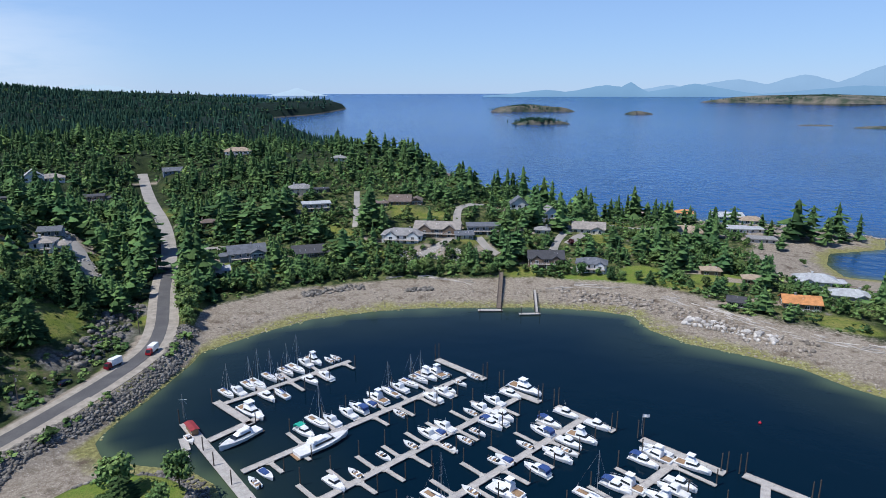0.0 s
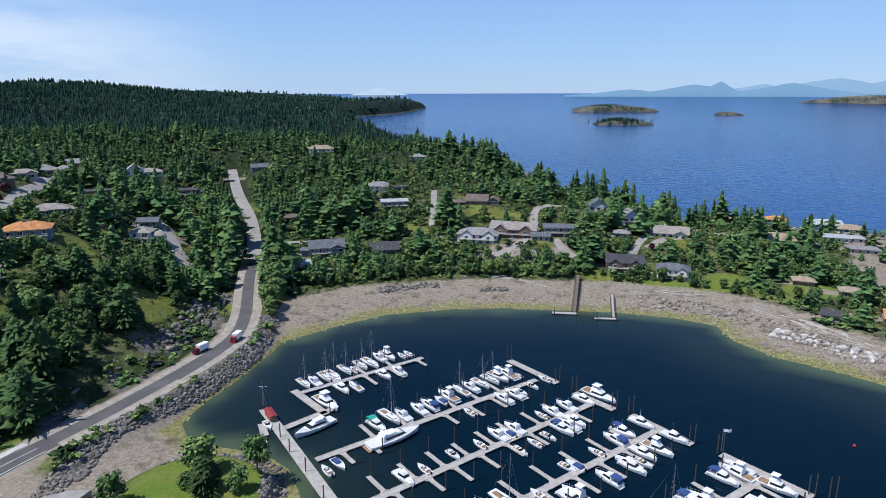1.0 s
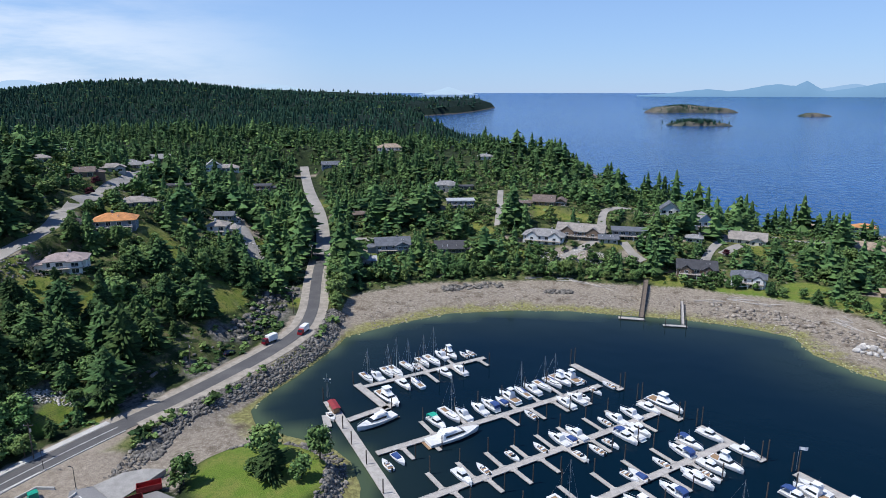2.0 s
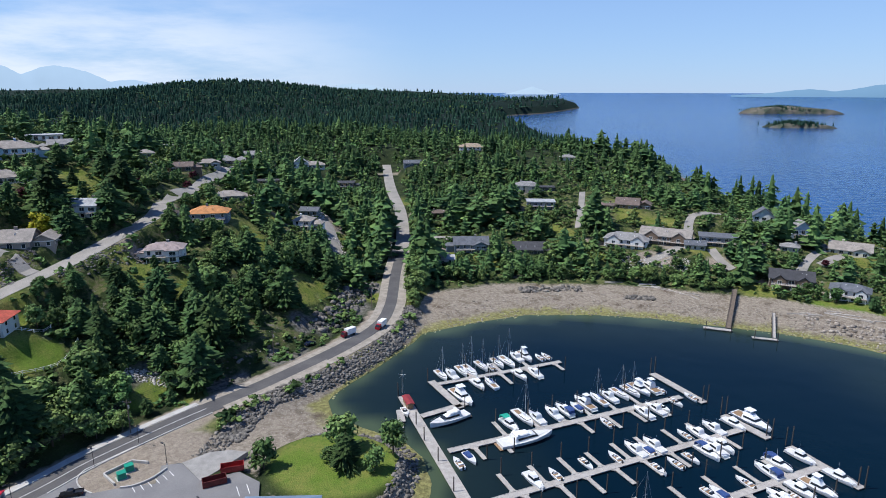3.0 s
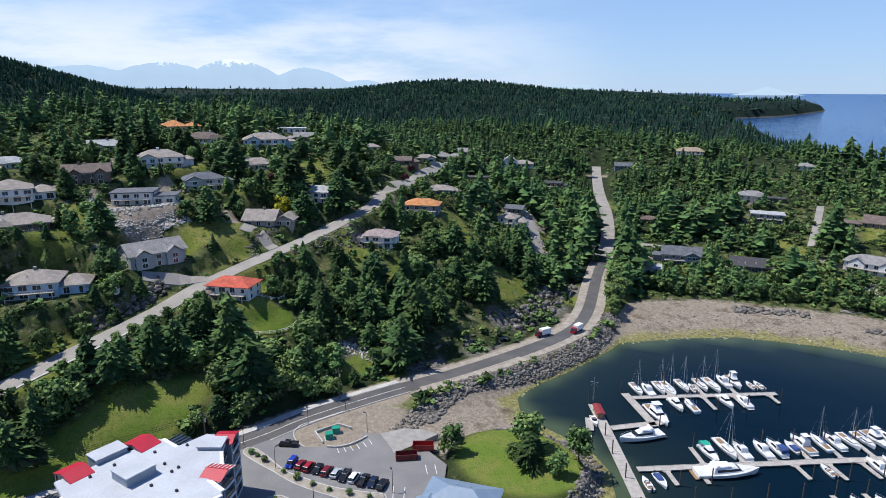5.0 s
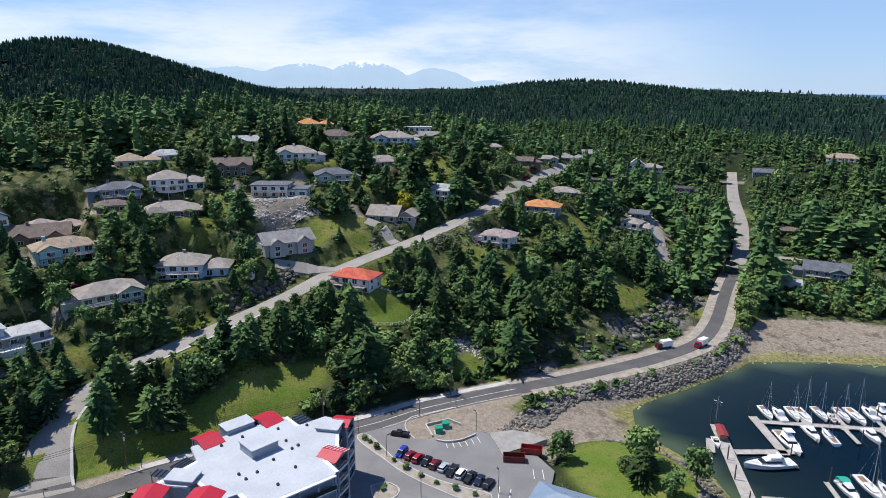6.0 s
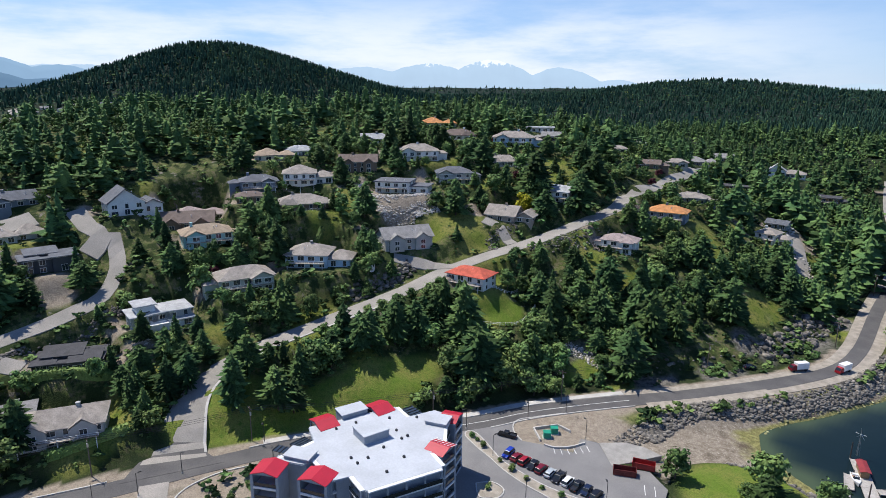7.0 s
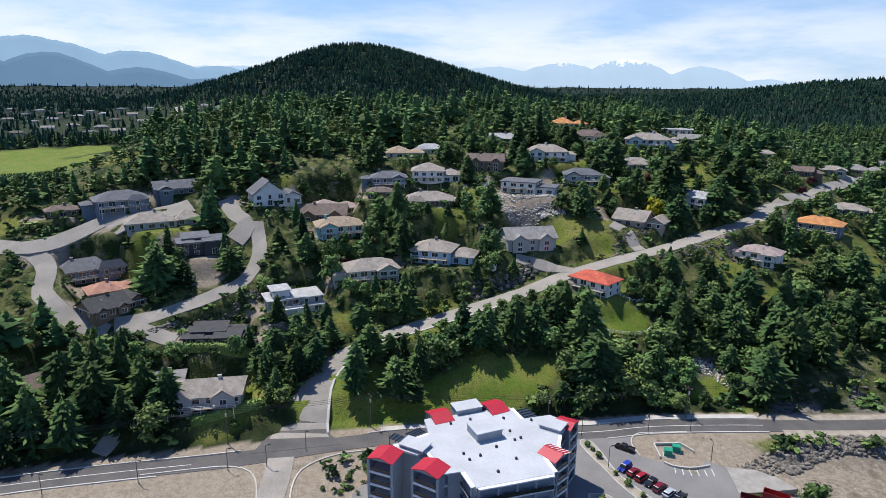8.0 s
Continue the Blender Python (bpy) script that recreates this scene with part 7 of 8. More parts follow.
def grown():
    """Where trees stand within 950 m: places, heights and kinds, clear of roads, houses, lots and the beach."""
    rng = np.random.default_rng(5)
    step = 5.6
    gx, gy = np.meshgrid(np.arange(-900, 340, step), np.arange(-330, 960, step))
    x = (gx + rng.uniform(-0.48, 0.48, gx.shape) * step).ravel()
    y = (gy + rng.uniform(-0.48, 0.48, gx.shape) * step).ravel()
    r, a = np.hypot(x, y), np.degrees(np.arctan2(-x, y))
    keep = (a > -42) & (a < 114) & (r < 950)
    x, y, r, a = x[keep], y[keep], r[keep], a[keep]
    d = coast(x, y)
    u = np.interp(y, HW[:, 1], HW[:, 0]) - x
    wood = wobble(x, y, 34, 7)
    glade = wobble(x, y, 21, 3)
    chance = np.full(len(x), 0.86)
    settled = (u > 50) & (u < 300) & (y < 345) & (y > -140)
    chance[settled] = 0.62 + 0.40 * wood[settled]
    point = (u < -20) & (y > 250) & (d < 190)
    chance[point] = 0.66 + 0.36 * wood[point]
    grove = (u > 20) & (u < 48) & (y > 40) & (y < 122)
    bank = (u > 5) & (u < 58) & (y > 92) & (y < 262)
    chance[bank] = 0.9
    chance[grove] = 1.0
    chance *= np.where((glade > 0.42) & (r < 480) & ~grove & ~bank, 0.4, 1.0)
    chance *= np.where(u < -4, np.where(y < 262, 0, 1), 1)
    chance *= np.where(r > 480, 0.47, 1)
    outer = (y > 395) | (x > 215)
    chance *= np.where(outer, smooth(d, 8, 18) * np.where(land(x, y) > 1.2, 1, 0), smooth(d, 38, 50) * np.where(land(x, y) > 4.0, 1, 0))
    chance *= np.where((x > 150) & (y < 420) & (d < 60), 0.25, 1)
    for line, gap in [(HIGHWAY, 9.5), (HILL_ROAD, 6.5)] + [(q, half + 2.5) for q, half in LANES]:
        chance *= np.where(from_line(x, y, line) < gap, 0, 1)
    for cx, cy, rx, ry, *turn in LAWNS:
        chance *= np.where(spot(x, y, cx, cy, rx * 1.05, ry * 1.05, *turn) > 0.35, 0, 1)
    for m in MEADOWS:
        chance *= np.where(spot(x, y, *m) > 0.4, 0.12, 1)
    for cx, cy, rad in OPEN:
        chance *= np.where(np.hypot(x - cx, y - cy) < rad, 0, 1)
    for hx, hy, hz, rad, hh in HOUSES:
        chance *= np.where(np.hypot(x - hx, y - hy) < rad + 1.5, 0, 1)
    ok = rng.random(len(x)) < chance
    x, y, r, a, d, u, wood, settled, point = (q[ok] for q in (x, y, r, a, d, u, wood, settled, point))
    z = land(x, y)
    broad = rng.random(len(x)) < np.where(settled | point, 0.5, np.where((u > 4) & (u < 60) & (y < 262), 0.5, 0.32)) + 0.25 * wood
    stand = 1 + 0.30 * wobble(x, y, 27, 6) + 0.15 * wobble(x, y, 9, 2)
    high = np.where(broad, rng.uniform(6, 14, len(x)), 9 + 17 * rng.random(len(x)) ** 1.4) * stand
    high = np.where(settled | point, high * 0.8, high) * np.where(r > 430, 0.74, 1.0)
    high *= np.where((d < 60) & (y < 395), 0.8, 1.0)
    high = np.where((d < 150) & (y > 395) & ~broad, (8 + 17 * rng.random(len(x)) ** 1.3) * stand, high)
    # trees hiding houses, roads, meadows or golf lawns from the camera are cut low
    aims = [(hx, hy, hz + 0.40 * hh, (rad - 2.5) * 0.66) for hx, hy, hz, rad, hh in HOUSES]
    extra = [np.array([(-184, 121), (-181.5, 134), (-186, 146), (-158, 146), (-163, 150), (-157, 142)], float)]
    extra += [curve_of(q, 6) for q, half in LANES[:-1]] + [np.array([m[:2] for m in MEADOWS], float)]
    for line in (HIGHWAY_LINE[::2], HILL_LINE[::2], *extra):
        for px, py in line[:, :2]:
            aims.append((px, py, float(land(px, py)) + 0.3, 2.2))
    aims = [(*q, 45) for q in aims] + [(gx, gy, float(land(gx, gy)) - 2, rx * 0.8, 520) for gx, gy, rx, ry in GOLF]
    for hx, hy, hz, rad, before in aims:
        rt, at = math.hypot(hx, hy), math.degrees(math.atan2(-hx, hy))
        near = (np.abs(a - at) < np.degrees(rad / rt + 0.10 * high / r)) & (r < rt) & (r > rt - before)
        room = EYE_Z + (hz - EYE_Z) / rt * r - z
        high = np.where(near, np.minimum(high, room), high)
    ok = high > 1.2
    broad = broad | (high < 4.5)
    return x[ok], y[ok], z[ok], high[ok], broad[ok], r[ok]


OPEN = [(-95, 60, 62), (-90, 105, 45), (-120, -25, 58), (-160, 10, 22), (-118, 60, 48), (-258, 120, 15), (-170, 68, 13), (-186, 133, 9), (-161, 147, 7), (-176, 128, 7), (-141, 236, 5), (-146, 262, 6), (-194, 336, 9), (-217, 96, 5), (-212, 5, 6), (-248, -14, 6), (-6, 371, 11), (26, 374, 7)]


def plant():
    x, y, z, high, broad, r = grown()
    core = np.hypot(x + 170, y - 110)
    rank = np.full(len(x), 10 ** 6)
    for kind, most in ((True, 205), (False, 205)):
        i = np.where((broad == kind) & (high > 4))[0]
        i = i[np.argsort(core[i])]
        rank[i] = np.arange(len(i))
        for n, k in enumerate(i[:most]):
            tree(x[k], y[k], high[k], bool(kind), random.uniform(0.9, 1.25), k=n)
    rest = rank >= 205
    rng = np.random.default_rng(17)
    mid = rest & (r < 480)
    far = rest & ~mid
    firs = [fir_shape(40 + s, 13, 9, False, (0.0, 0.4, 0.8, 0.2, 1.0, 0.6)[s]) for s in range(6)]
    crowns = [crown_shape(60 + s, 9, 9, 0.068) for s in range(5)]
    wide = np.random.default_rng(8).uniform(0.85, 1.3, len(x))
    for name, where, kinds, mat, flag in (("fir_wood", mid, firs, FIR, False), ("leafy_wood", mid, crowns, LEAF, True)):
        m = where & (broad == flag)
        stuff(name, "dense dark fir wood on the slopes" if not flag else "green broadleaf trees and bushes among the houses", kinds, mat, x[m], y[m], z[m], high[m], wide[m], 3)
    firs = [fir_shape(80 + s, 8, 6, False, (0.2, 0.9, 0.5, 1.0, 0.7)[s]) for s in range(5)]
    crowns = [crown_shape(90 + s, 5, 4, 0.13) for s in range(4)]
    for name, kinds, mat, flag in (("far_fir_wood", firs, FIR, False), ("far_leafy_wood", crowns, LEAF, True)):
        m = far & (broad == flag)
        stuff(name, "dark fir wood beyond the houses" if not flag else "lighter broadleaf trees in the far wood", kinds, mat, x[m], y[m], z[m], high[m], wide[m], 4)
    # bushes and hedges between the houses and on the banks
    n = 62000
    bx, by = rng.uniform(-520, 330, n), rng.uniform(-150, 560, n)
    br = np.hypot(bx, by)
    bu = np.interp(by, HW[:, 1], HW[:, 0]) - bx
    bd = coast(bx, by)
    zone = ((bu > 9) & (bu < 310) & (by < 360)) | ((bu < -12) & (by > 255) & (bd > 40) & (br < 560)) | ((bu < -8) & (bu > -15) & (by > 140) & (by < 255))
    zone &= (np.degrees(np.arctan2(-bx, by)) > -42) & (np.degrees(np.arctan2(-bx, by)) < 114) & (land(bx, by) > 4.0)
    zone &= wobble(bx, by, 15, 9) + rng.uniform(-0.9, 0.7, n) > -0.2
    zone &= (from_line(bx, by, HIGHWAY) > 7.5) & (from_line(bx, by, HILL_ROAD) > 5.5)
    for cx, cy, rx, ry, *turn in LAWNS:
        zone &= spot(bx, by, cx, cy, rx, ry, *turn) < 0.45
    for cx, cy, rad in OPEN[:6]:
        zone &= (np.hypot(bx - cx, by - cy) > rad) | ((bu < -8) & (bu > -15) & (by > 140))
    for q, half in LANES[:-1]:
        zone &= from_line(bx, by, q) > half + 0.8
    for m in MEADOWS:
        zone &= (spot(bx, by, *m) < 0.5) | (rng.random(n) < 0.12)
    for hx, hy, hz, rad, hh in HOUSES:
        zone &= np.hypot(bx - hx, by - hy) > rad - 2.2
    zone |= (np.hypot(bx + 148, by - 24) < 9) & (rng.random(n) < 0.9)
    bx, by = bx[zone], by[zone]
    size = 1.2 + 4.2 * rng.random(len(bx)) ** 1.5
    squat = [(v * np.array([1.35, 1.35, 1.0]) - np.array([0, 0, 0.22]), f) for v, f in (crown_shape(160 + s, 3, 5, 0.14) for s in range(4))]
    dark = rng.random(len(bx)) < 0.45
    for name, mat, m in (("bushes", LEAF, ~dark), ("dark_bushes", FIR, dark)):
        stuff(name, "green bushes and hedges between the houses" if name == "bushes" else "dark evergreen bushes on the slopes", squat, mat, bx[m], by[m], land(bx, by)[m], size[m], np.full(m.sum(), 1.2), 12)
    # the great forest out to the horizon
    rng = np.random.default_rng(11)
    n = 21000
    r = 850 * 5.72 ** rng.random(n)
    a = np.radians(rng.uniform(-6, 112, n))
    x, y = -np.sin(a) * r, np.cos(a) * r
    # the slopes that face the cove show tree over tree
    x = np.concatenate([x, rng.normal(-1830, 330, 8000), rng.normal(-1500, 520, 4000)])
    y = np.concatenate([y, rng.normal(430, 330, 8000), rng.normal(1750, 420, 4000)])
    r, n = np.hypot(x, y), len(x)
    d = coast(x, y)
    ok = (d > np.where(r > 2000, 6, 20)) & (r > 850) & (r < 4865) & ~((np.hypot((x + 1250) / 1.4, (y + 220)) < 210) & (rng.random(n) < 0.68))
    for cx, cy, rx, ry, *turn in LAWNS:
        ok &= spot(x, y, cx, cy, rx, ry, *turn) < 0.35
    for hx, hy, hz, rad, hh in HOUSES:
        rt = math.hypot(hx, hy)
        if rt > 850:
            ok &= ~((np.abs(np.degrees(np.arctan2(-x, y)) - math.degrees(math.atan2(-hx, hy))) < math.degrees((rad + 3) / rt)) & (r < rt + 14) & (r > rt - 125))
    x, y, r = x[ok], y[ok], r[ok]
    high = rng.uniform(10, 19, len(x)) * (1 + 0.25 * smooth(r, 1500, 3500))
    z = land(x, y)
    leafy = rng.random(len(x)) < 0.07 + 0.08 * wobble(x, y, 90, 2)
    firs = [fir_shape(120 + s, 2, 4, False, (0.0, 0.6, 0.3, 1.0, 0.5)[s]) for s in range(5)]
    crowns = [crown_shape(130 + s, 3, 2, 0.15) for s in range(3)]
    wide = rng.uniform(1.15, 1.75, len(x)) * (1 + 0.6 * smooth(r, 1500, 3500))
    for name, kinds, mat, flag in (("great_fir_forest", firs, HAZED_NEEDLES, False), ("great_leafy_forest", crowns, LEAF, True)):
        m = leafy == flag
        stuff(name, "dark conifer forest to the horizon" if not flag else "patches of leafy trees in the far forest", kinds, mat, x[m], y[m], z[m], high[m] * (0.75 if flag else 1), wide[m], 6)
    # pines on the islets
    ix, iy, iz, ih = [], [], [], []
    for cx, cy, long, wd, hg, turn, green in ISLES:
        for _ in range(int(green) * int(long * 1.6)):
            s, t = rng.normal(0, 0.2), rng.normal(0, 0.17)
            c, q = math.cos(radians(turn)), math.sin(radians(turn))
            ix.append(cx + s * long * c - t * wd * q)
            iy.append(cy + s * long * q + t * wd * c)
            iz.append(hg * max(0.3, 0.95 - 1.2 * (s * s + t * t) ** 0.5) + float(sea_rise(math.hypot(cx, cy))))
            ih.append(rng.uniform(7, 14))
    stuff("islet_pines", "dark pines on the rocky islets", firs, HAZED_NEEDLES, np.array(ix), np.array(iy), np.array(iz), np.array(ih), np.full(len(ix), 1.5), 9)


for x, y, h, broad, wide in ((-84, 143, 12, True, 1.15), (-78, 135, 11, False, 1.4), (-69, 146, 11.5, True, 1.05), (-99, 127, 10, True, 1.0), (-70, 136, 8, True, 1.1), (-84, 136, 5, True, 1.3)):
    tree(x, y, h, broad, wide, note="full green tree on the waterside lawn", k=int(h))
for x, y, h, broad, wide in ((-183, 31, 17, False, 1.1), (-178, 43, 15, False, 1.2), (-190, 37, 14, False, 1.1), (-176, 47, 12, False, 1.1), (-193, 14, 14, False, 1), (-196, 20, 12, False, 1), (-198, 14, 11, False, 1)):
    tree(x, y, h, broad, wide, note="tall dark fir beside the hill road", k=int(x) % 6)
for x, y, h in ((-166, 108, 13), (-160, 113, 12), (-168, 100, 12), (-163, 122, 13), (-157, 121, 10), (-153, 152, 8.5), (-150, 128, 8), (-159, 101, 11), (-170, 117, 12)):
    tree(x, y, h, True, 1.25, note="big spreading broadleaf tree above the road", k=int(h))
for x, y, h in ((-186, -24, 11), (-191, -31, 12), (-183, -36, 10), (-189, -44, 13), (-181, -50, 11), (-185, -60, 12), (-194, -53, 12), (-199, -38, 13), (-192, -66, 13), (-203, -50, 12), (-179, -64, 10),
                (-188, 7, 9), (-193, 4, 10), (-199, 2, 9), (-204, 8, 10), (-209, 16, 10), (-184, 5, 6), (-207, 0, 9), (-215, 10, 10), (-212, 26, 9), (-210, 38, 10), (-213, 50, 9), (-184, 96, 11), (-190, 88, 12), (-188, 78, 13), (-193, 70, 12), (-187, 64, 11), (-192, 100, 10)):
    tree(x, y, h * (1.45 if y < -20 else 1.1), False, 1.1, note="dark fir in a row beside the houses", k=int(h + x) % 6)
for x, y, h in ((-142, 90.4, 1.9), (-139.5, 90.6, 1.5), (-136, 90.2, 2.2), (-127.5, 90.4, 1.6), (-122.5, 90.8, 2.3), (-117, 91.6, 1.7), (-112, 92.8, 1.5), (-107, 95, 2.1), (-102, 97.2, 1.6), (-118.5, 80.5, 1.7), (-119.8, 81.8, 1.3),
                (-149, 17, 1.6), (-146, 22, 2.0), (-150, 27, 1.5), (-144, 15, 1.4), (-147, 32, 1.8), (-141, 19, 1.5)):
    tree(x, y, h, True, 1.4, note="small green bush in a planting bed", k=int(h * 10))
for k in range(30):
    q = k / 29
    x, y = -104 + 140 * q + 2 * math.sin(k * 2.1), 316 + 34 * math.sin(q * 1.9) - 8 * q * q + 1.5 * math.cos(k * 3.3)
    if abs(x - 32) > 5:
        tree(x, y, 5.0 + 2.5 * (math.sin(k * 5.7) + 1), k % 4 != 1, 1.25 if k % 4 != 1 else 1.0, note="green tree on the bank above the beach", k=k)
for k in range(14):
    x, y = 66 + 6.5 * k + 1.5 * math.sin(k * 2.3), 346 - 2.6 * k + 2 * math.cos(k * 4.1)
    tree(x, y, 4.5 + 2.0 * (math.sin(k * 3.7) + 1), k % 3 != 1, 1.2, note="green tree on the bank above the beach", k=k)
for k in range(30):
    y = 264 + 6.2 * k * 0.8
    x = float(np.interp(y, HW[:, 1], HW[:, 0])) + 11.5 + 2.5 * math.sin(k * 2.9)
    tree(x, y, 6.5 + 2.6 * (math.sin(k * 4.3) + 1), True, 1.15, note="bright green leafy tree beside the climbing road", k=k)
tree(-238, 178, 12, True, 1.0, GOLD, "bright yellow-leaved tree among the houses")
for x, y in ((-238, 43), (-240, 50), (-250, 240), (-262, 190), (80, 385), (-300, 230), (-246, 33), (-244, 38), (-256, 286), (-246, 270), (-318, 214), (-288, 268), (-190, -6)):
    tree(x, y, 4.5, True, 1.4, PLUM, "dark red-leaved ornamental tree by the houses")
plant()


def hedge(line, wide, high, mat, label):
    """A clipped hedge along a line, with a leafy skin."""
    rnd = random.Random(int(high * 100 + len(line)))
    p = curve_of(line, 1.5)
    q = sides_of(p)
    z = land(p[:, 0], p[:, 1])
    g = Geo()
    rings = []
    for (x, y), (sx, sy), h in zip(p, q, z):
        k = wide / 2 * rnd.uniform(0.85, 1.15)
        t = high * rnd.uniform(0.92, 1.08)
        rings.append([(x + sx * k, y + sy * k, h - 1), (x + sx * k * 1.05, y + sy * k * 1.05, h + t * 0.7), (x + sx * k * 0.6, y + sy * k * 0.6, h + t), (x - sx * k * 0.6, y - sy * k * 0.6, h + t), (x - sx * k * 1.05, y - sy * k * 1.05, h + t * 0.7), (x - sx * k, y - sy * k, h - 1)])
    g.loft(rings)
    for _ in range(len(p) * 40):
        i, e, t = rnd.randrange(len(p)), rnd.uniform(-1, 1), rnd.random()
        e, t = (e, 1.0) if rnd.random() < 0.4 else (math.copysign(1.05, e), t)
        c = Vector((p[i][0] + q[i][0] * e * wide / 2 + rnd.uniform(-0.8, 0.8), p[i][1] + q[i][1] * e * wide / 2 + rnd.uniform(-0.8, 0.8), z[i] + high * t))
        n = Vector((rnd.gauss(0, 1), rnd.gauss(0, 1), rnd.gauss(0.6, 1))).normalized()
        a = n.orthogonal().normalized() * rnd.uniform(0.2, 0.45)
        b = n.cross(a)
        g.face(c + a, c + b, c - a, c - b)
    tagged(new("hedge", g.mesh("hedge", mat)), label, "hedge", "garden hedges")


hedge([(-213, -26), (-209, -15), (-206, -3), (-209, 8)], 2.4, 2.4, LEAF, "clipped green hedge below the dark house")
hedge([(-245, 57), (-247, 69), (-252, 83)], 3.0, 3.2, LEAF, "tall clipped green hedge between the gardens")
hedge([(-247, 27), (-248, 41), (-243, 55)], 2.2, 2.2, FIR, "dark clipped hedge behind the houses")
hedge([(-184, 2), (-182, -8), (-181, -18)], 2.0, 2.0, LEAF, "clipped green hedge before the grey house")

# ---- stones, driftwood and piers along the shore ----
def stone_shape(seed):
    rnd = random.Random(seed)
    t = (1 + 5 ** 0.5) / 2
    v = [(-1, t, 0), (1, t, 0), (-1, -t, 0), (1, -t, 0), (0, -1, t), (0, 1, t), (0, -1, -t), (0, 1, -t), (t, 0, -1), (t, 0, 1), (-t, 0, -1), (-t, 0, 1)]
    f = [(0, 11, 5), (0, 5, 1), (0, 1, 7), (0, 7, 10), (0, 10, 11), (1, 5, 9), (5, 11, 4), (11, 10, 2), (10, 7, 6), (7, 1, 8), (3, 9, 4), (3, 4, 2), (3, 2, 6), (3, 6, 8), (3, 8, 9), (4, 9, 5), (2, 4, 11), (6, 2, 10), (8, 6, 7), (9, 8, 1)]
    sx, sy, sz = rnd.uniform(0.75, 1.2), rnd.uniform(0.6, 1.0), rnd.uniform(0.5, 0.8)
    v = [tuple(c * s * rnd.uniform(0.8, 1.15) * 0.5 / 1.9 for c, s in zip(p, (sx, sy, sz))) for p in v]
    return np.array(v), np.array(f)


RIPRAP = material("quarry stone", (0.22, 0.20, 0.17), 0.95, 0.35, 0.6, 4.0, 0.3, island=0.45, tint=(0.085, 0.078, 0.07))
BEACH_STONE = material("beach stone", (0.34, 0.30, 0.25), 0.95, 0.35, 0.6, 4.0, 0.3, island=0.4, tint=(0.18, 0.15, 0.12))
PALE_STONE = material("pale broken rock", (0.52, 0.485, 0.44), 0.95, 0.3, 0.6, 4.0, 0.3, island=0.3)
WEED_STONE = material("weedy stone", (0.34, 0.33, 0.17), 0.9, 0.35, 0.5, 4.0, 0.3, island=0.45, tint=(0.20, 0.20, 0.08))
STONES = [stone_shape(s) for s in range(8)]


def stones(name, label, mat, line, n, spread, size, seed, wet=-0.3):
    rng = np.random.default_rng(seed)
    line = curve_of(line, 1.0)
    side = sides_of(line)
    i = rng.integers(0, len(line), n)
    k = rng.uniform(spread[0], spread[1], n)
    x, y = line[i, 0] + side[i, 0] * k + rng.uniform(-0.5, 0.5, n), line[i, 1] + side[i, 1] * k + rng.uniform(-0.5, 0.5, n)
    z = land(x, y)
    s = size[0] + (size[1] - size[0]) * rng.random(n) ** 2
    ok = z > wet
    x, y, z, s = x[ok], y[ok], z[ok], s[ok]
    stuff(name, label, STONES, mat, x, y, z + 0.15 * s, s, np.ones(len(s)), seed)


stones("rock_armour", "grey quarried stones of the rock armour below the road", RIPRAP, [(-118, 138), (-121, 160), (-112, 185), (-107, 206), (-105, 226), (-107, 246), (-110, 262)], 4200, (-2.5, 4.5), (0.6, 1.9), 21)
stones("armour_tail", "grey quarried stones strewn on the bank", RIPRAP, [(-118, 126), (-121, 142), (-122, 160), (-116, 176)], 700, (-3, 4), (0.6, 1.6), 22)
stones("seawall_stones", "dark stones of the seawall round the lawn", RIPRAP, [(-98, 147), (-88, 154), (-76, 157), (-66, 150), (-62, 138), (-62, 120)], 900, (-2.5, 2.5), (0.7, 1.9), 23)
stones("beach_stones", "scattered brown stones on the beach", BEACH_STONE, [(-98, 262), (-70, 292), (-33, 310), (19, 314), (74, 308), (100, 292), (112, 262), (140, 240), (165, 215)], 2600, (-14, 12), (0.35, 1.3), 24, 0.0)
stones("weed_stones", "weed-covered yellow-green stones along the waterline", WEED_STONE, [(-104, 176), (-106, 192), (-103, 226), (-97, 247), (-80, 269), (-60, 287), (-33, 298), (19, 303), (74, 298), (93, 289), (96, 270), (107, 255), (125, 243), (142, 229)], 1500, (-4, 3), (0.3, 1.3), 45)
stones("beach_ledges", "brown rock ledges breaking the pebbles", BEACH_STONE, [(60, 312), (90, 306), (112, 286), (128, 262), (150, 240)], 420, (-6, 8), (0.9, 3.0), 46)
stones("dark_ledges", "dark rock ledges on the beach", RIPRAP, [(-72, 312), (-50, 322), (-42, 324)], 160, (-3, 3), (1.2, 3.0), 25)
stones("dark_ledges", "dark rock ledges on the beach", RIPRAP, [(-20, 322), (-6, 323)], 80, (-2, 2), (1.2, 2.8), 26)
stones("pale_ledges", "pale bare rock ledges on the beach", PALE_STONE, [(112, 276), (122, 268), (140, 250)], 150, (-4, 4), (1.4, 3.6), 27)
stones("building_rubble", "pale broken rock spread round the new house", PALE_STONE, [(-277, 110), (-268, 112), (-261, 120), (-259, 130), (-259, 142)], 700, (-2.5, 2.5), (0.5, 1.5), 28)
stones("building_terrace", "pale broken rock terraces below the new house", PALE_STONE, [(-264, 106), (-255, 115), (-251, 126), (-251, 138)], 650, (-3, 3), (0.5, 1.6), 35)
stones("cliff_rocks", "grey fissured rock of the cut bank above the road", RIPRAP, [(-140, 220), (-138, 238), (-142, 258), (-145, 282)], 280, (-5, 5), (1.2, 4.2), 36)
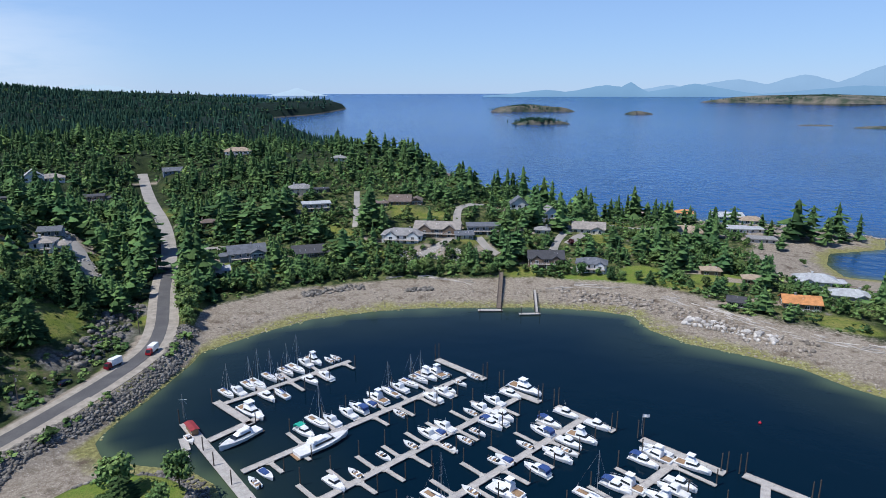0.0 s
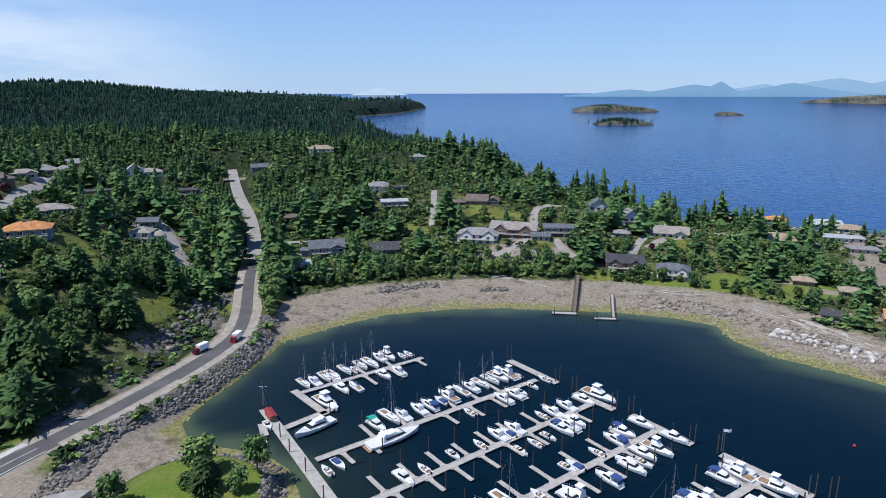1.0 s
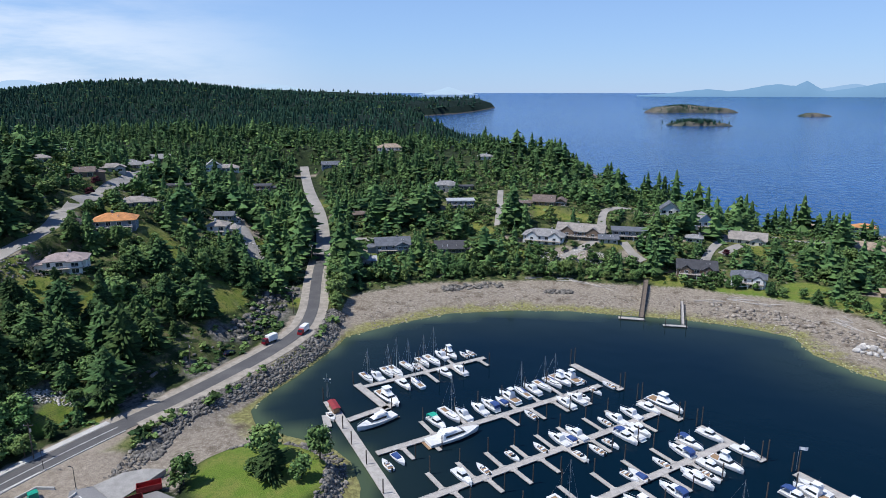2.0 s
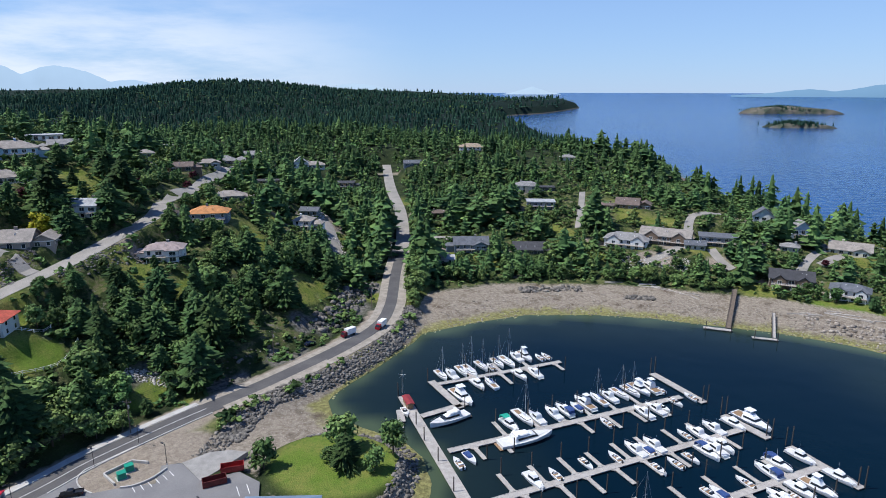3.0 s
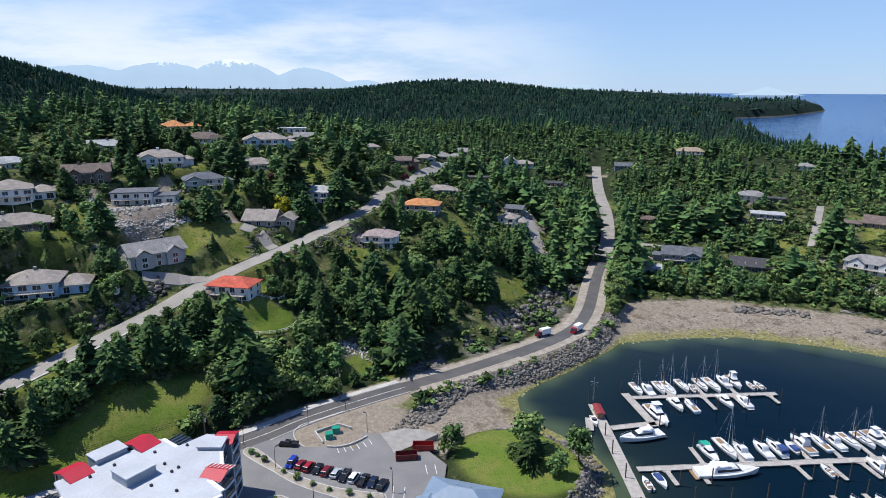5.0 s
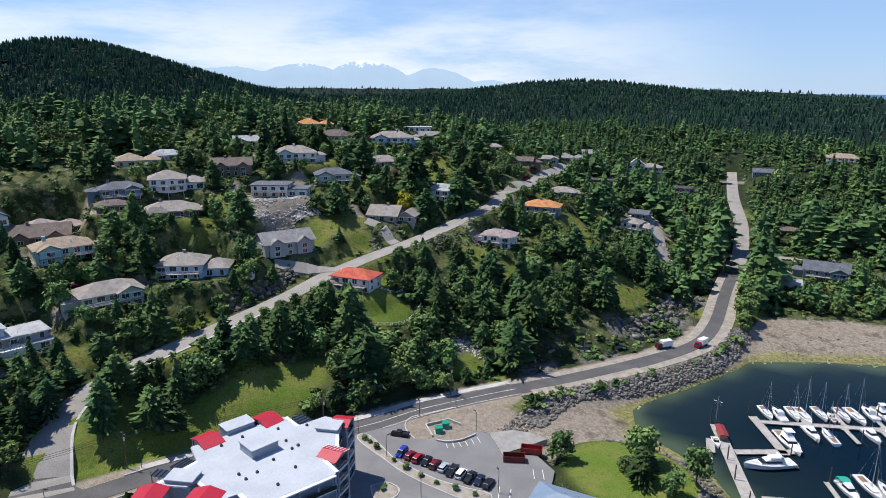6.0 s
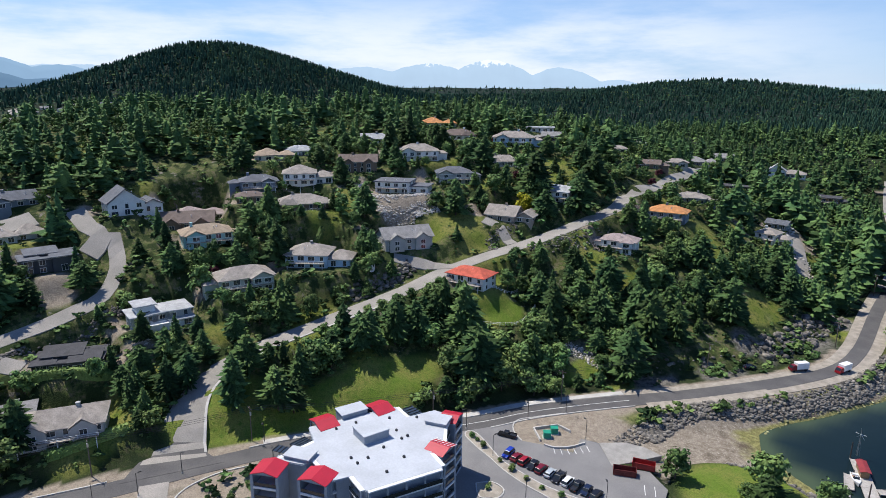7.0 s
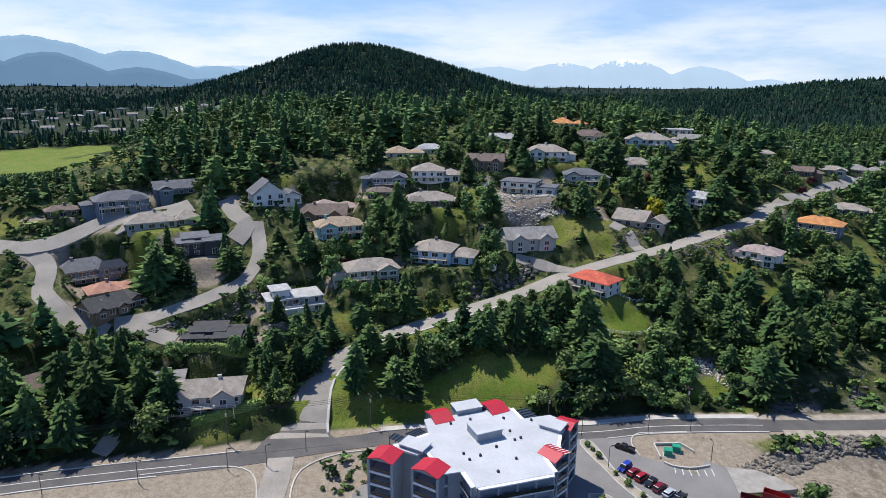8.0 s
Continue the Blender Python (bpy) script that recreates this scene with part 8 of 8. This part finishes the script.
stones("drive_boulders", "pale boulders beside the steep drive", PALE_STONE, [(-203, 328), (-205, 345), (-196, 352)], 220, (-3, 3), (0.6, 2.0), 37)
stones("drive_rubble", "pale boulders below the steep drive", PALE_STONE, [(-188, 306), (-178, 312), (-168, 298)], 240, (-3, 3), (0.6, 2.0), 38)
stones("road_rock_face", "dark rock face above the hill road", RIPRAP, [(-213, 82), (-216, 92), (-218, 102), (-221, 111)], 220, (-1, 4), (1.0, 2.8), 39)
stones("yard_stones", "pale stones on the gravel yard", PALE_STONE, [(-216, 8), (-212, 10), (-208, 10)], 110, (-2, 2), (0.4, 1.0), 40)
stones("slope_boulders", "grey garden boulders above the hill road", RIPRAP, [(-219, 148), (-226, 152), (-226, 164)], 170, (-2, 2), (0.6, 1.6), 44)
stones("terrace_rubble", "pale broken rock below the beach houses", PALE_STONE, [(-24, 364), (-8, 370), (10, 367)], 620, (-7, 6), (0.4, 1.3), 29)
stones("slope_rubble", "pale stones on the cut slope above the road", PALE_STONE, [(-168, 146), (-163, 150), (-157, 154)], 420, (-2.6, 2.6), (0.4, 1.1), 30)
stones("point_rocks", "brown rocks along the outer point", BEACH_STONE, [(330, 440), (300, 470), (268, 490), (224, 502), (190, 524)], 900, (-8, 8), (0.8, 3.2), 31, -0.5)
stones("garden_rocks", "grey garden boulders on the slope", RIPRAP, [(-206, 176), (-205, 190), (-208, 204), (-214, 160)], 260, (2, 8), (0.6, 1.7), 32)
stones("bank_rocks", "grey outcrops on the wooded bank", RIPRAP, [(-150, 170), (-140, 200), (-137, 232), (-150, 262)], 60, (-4, 4), (0.8, 2.2), 33)
stones("lane_rocks", "grey retaining boulders beside the lane", RIPRAP, [(-224, -42), (-227, -26), (-233, -8), (-238, 4)], 420, (-3.5, -1), (0.7, 1.6), 34)

DRIFTWOOD = material("driftwood", (0.46, 0.42, 0.37), 0.9, 0.25, 1.0, 6.0, objects=0.25)
LOGS = [Geo().loft([[(x, r * math.cos(a) + bend * x * x * 0.02, r * math.sin(a)) for a in np.linspace(0, math.tau, 7, endpoint=False)] for x, r in ((-4, 0.22), (-1.5, 0.27), (1.5, 0.24), (4, 0.15))]).mesh("driftwood_log", DRIFTWOOD) for bend in (0.4, -0.3, 0.1)]


def logs(line, n, spread, seed):
    rnd = random.Random(seed)
    line = curve_of(line, 1.0)
    side = sides_of(line)
    for _ in range(n):
        i, k = rnd.randrange(len(line)), rnd.gauss(0, spread)
        x, y = line[i] + side[i] * k
        ob = new("driftwood_log", rnd.choice(LOGS))
        way = math.degrees(math.atan2(-side[i][0], side[i][1])) + rnd.gauss(0, 18)
        ob.matrix_basis = pose(x, y, float(land(x, y)) + 0.15, 0, 0, way) @ Matrix.Diagonal((rnd.uniform(0.5, 1.3), 1, 1, 1))
        tagged(ob, "bleached driftwood log on the upper beach", "log", "driftwood logs")


logs([(114, 306), (124, 292), (136, 274), (150, 256), (168, 242), (190, 225)], 75, 2.2, 41)
logs([(57, 322), (75, 326), (94, 322)], 14, 1.5, 42)
logs([(-30, 338), (-10, 340), (5, 336), (16, 332)], 16, 1.2, 43)


def gangway(a, b, width, label, mat=PLANK):
    """A sloping timber pier from the bank at a down to the float at b, on trestles."""
    a, b = Vector(a), Vector(b)
    g = thing("pier", label, "pier", pose(0, 0, 0))
    way = (b - a)
    side = Vector((-way.y, way.x, 0)).normalized() * width / 2
    up = Vector((0, 0, 0.25))
    part("deck", Geo().loft([[a - side, a + side, a + side + up, a - side + up], [b - side, b + side, b + side + up, b - side + up]]), mat, g, "weathered plank deck")
    for s in (-1, 1):
        for h in (0.65, 1.15):
            part("handrail", Geo().rod(a + side * s + Vector((0, 0, h)), b + side * s + Vector((0, 0, h)), 0.07, sides=4), PILE, g)
        for i in range(9):
            p = a.lerp(b, i / 8) + side * s
            part("rail_post", Geo().rod(p, p + Vector((0, 0, 1.15)), 0.06, sides=4), PILE, g)
    for i in range(1, 6):
        p = a.lerp(b, i / 6)
        for s in (-1, 1):
            part("trestle_post", Geo().rod((p.x + side.x * s, p.y + side.y * s, -2.5), (p.x + side.x * s, p.y + side.y * s, p.z), 0.17), PILE, g)
        part("trestle_beam", Geo().rod(p - side * 1.15 - Vector((0, 0, 0.15)), p + side * 1.15 - Vector((0, 0, 0.15)), 0.14), PILE, g)


gangway((32.5, 340, 6.6), (27.4, 297, 0.7), 2.2, "long dark timber pier down to a float", POLE_WOOD)
gangway((48, 318, 3.2), (45.3, 291, 0.7), 1.4, "narrow pale gangway down to a small float")
float_between("floating_dock", (17, 295), (29, 295), 2.4)
float_between("floating_dock", (36.5, 289.3), (47, 289.8), 1.8)
for x in (18, 28.5, 37.5, 46.5):
    pile(x, 293.5 if x < 30 else 288.6, 0.75)
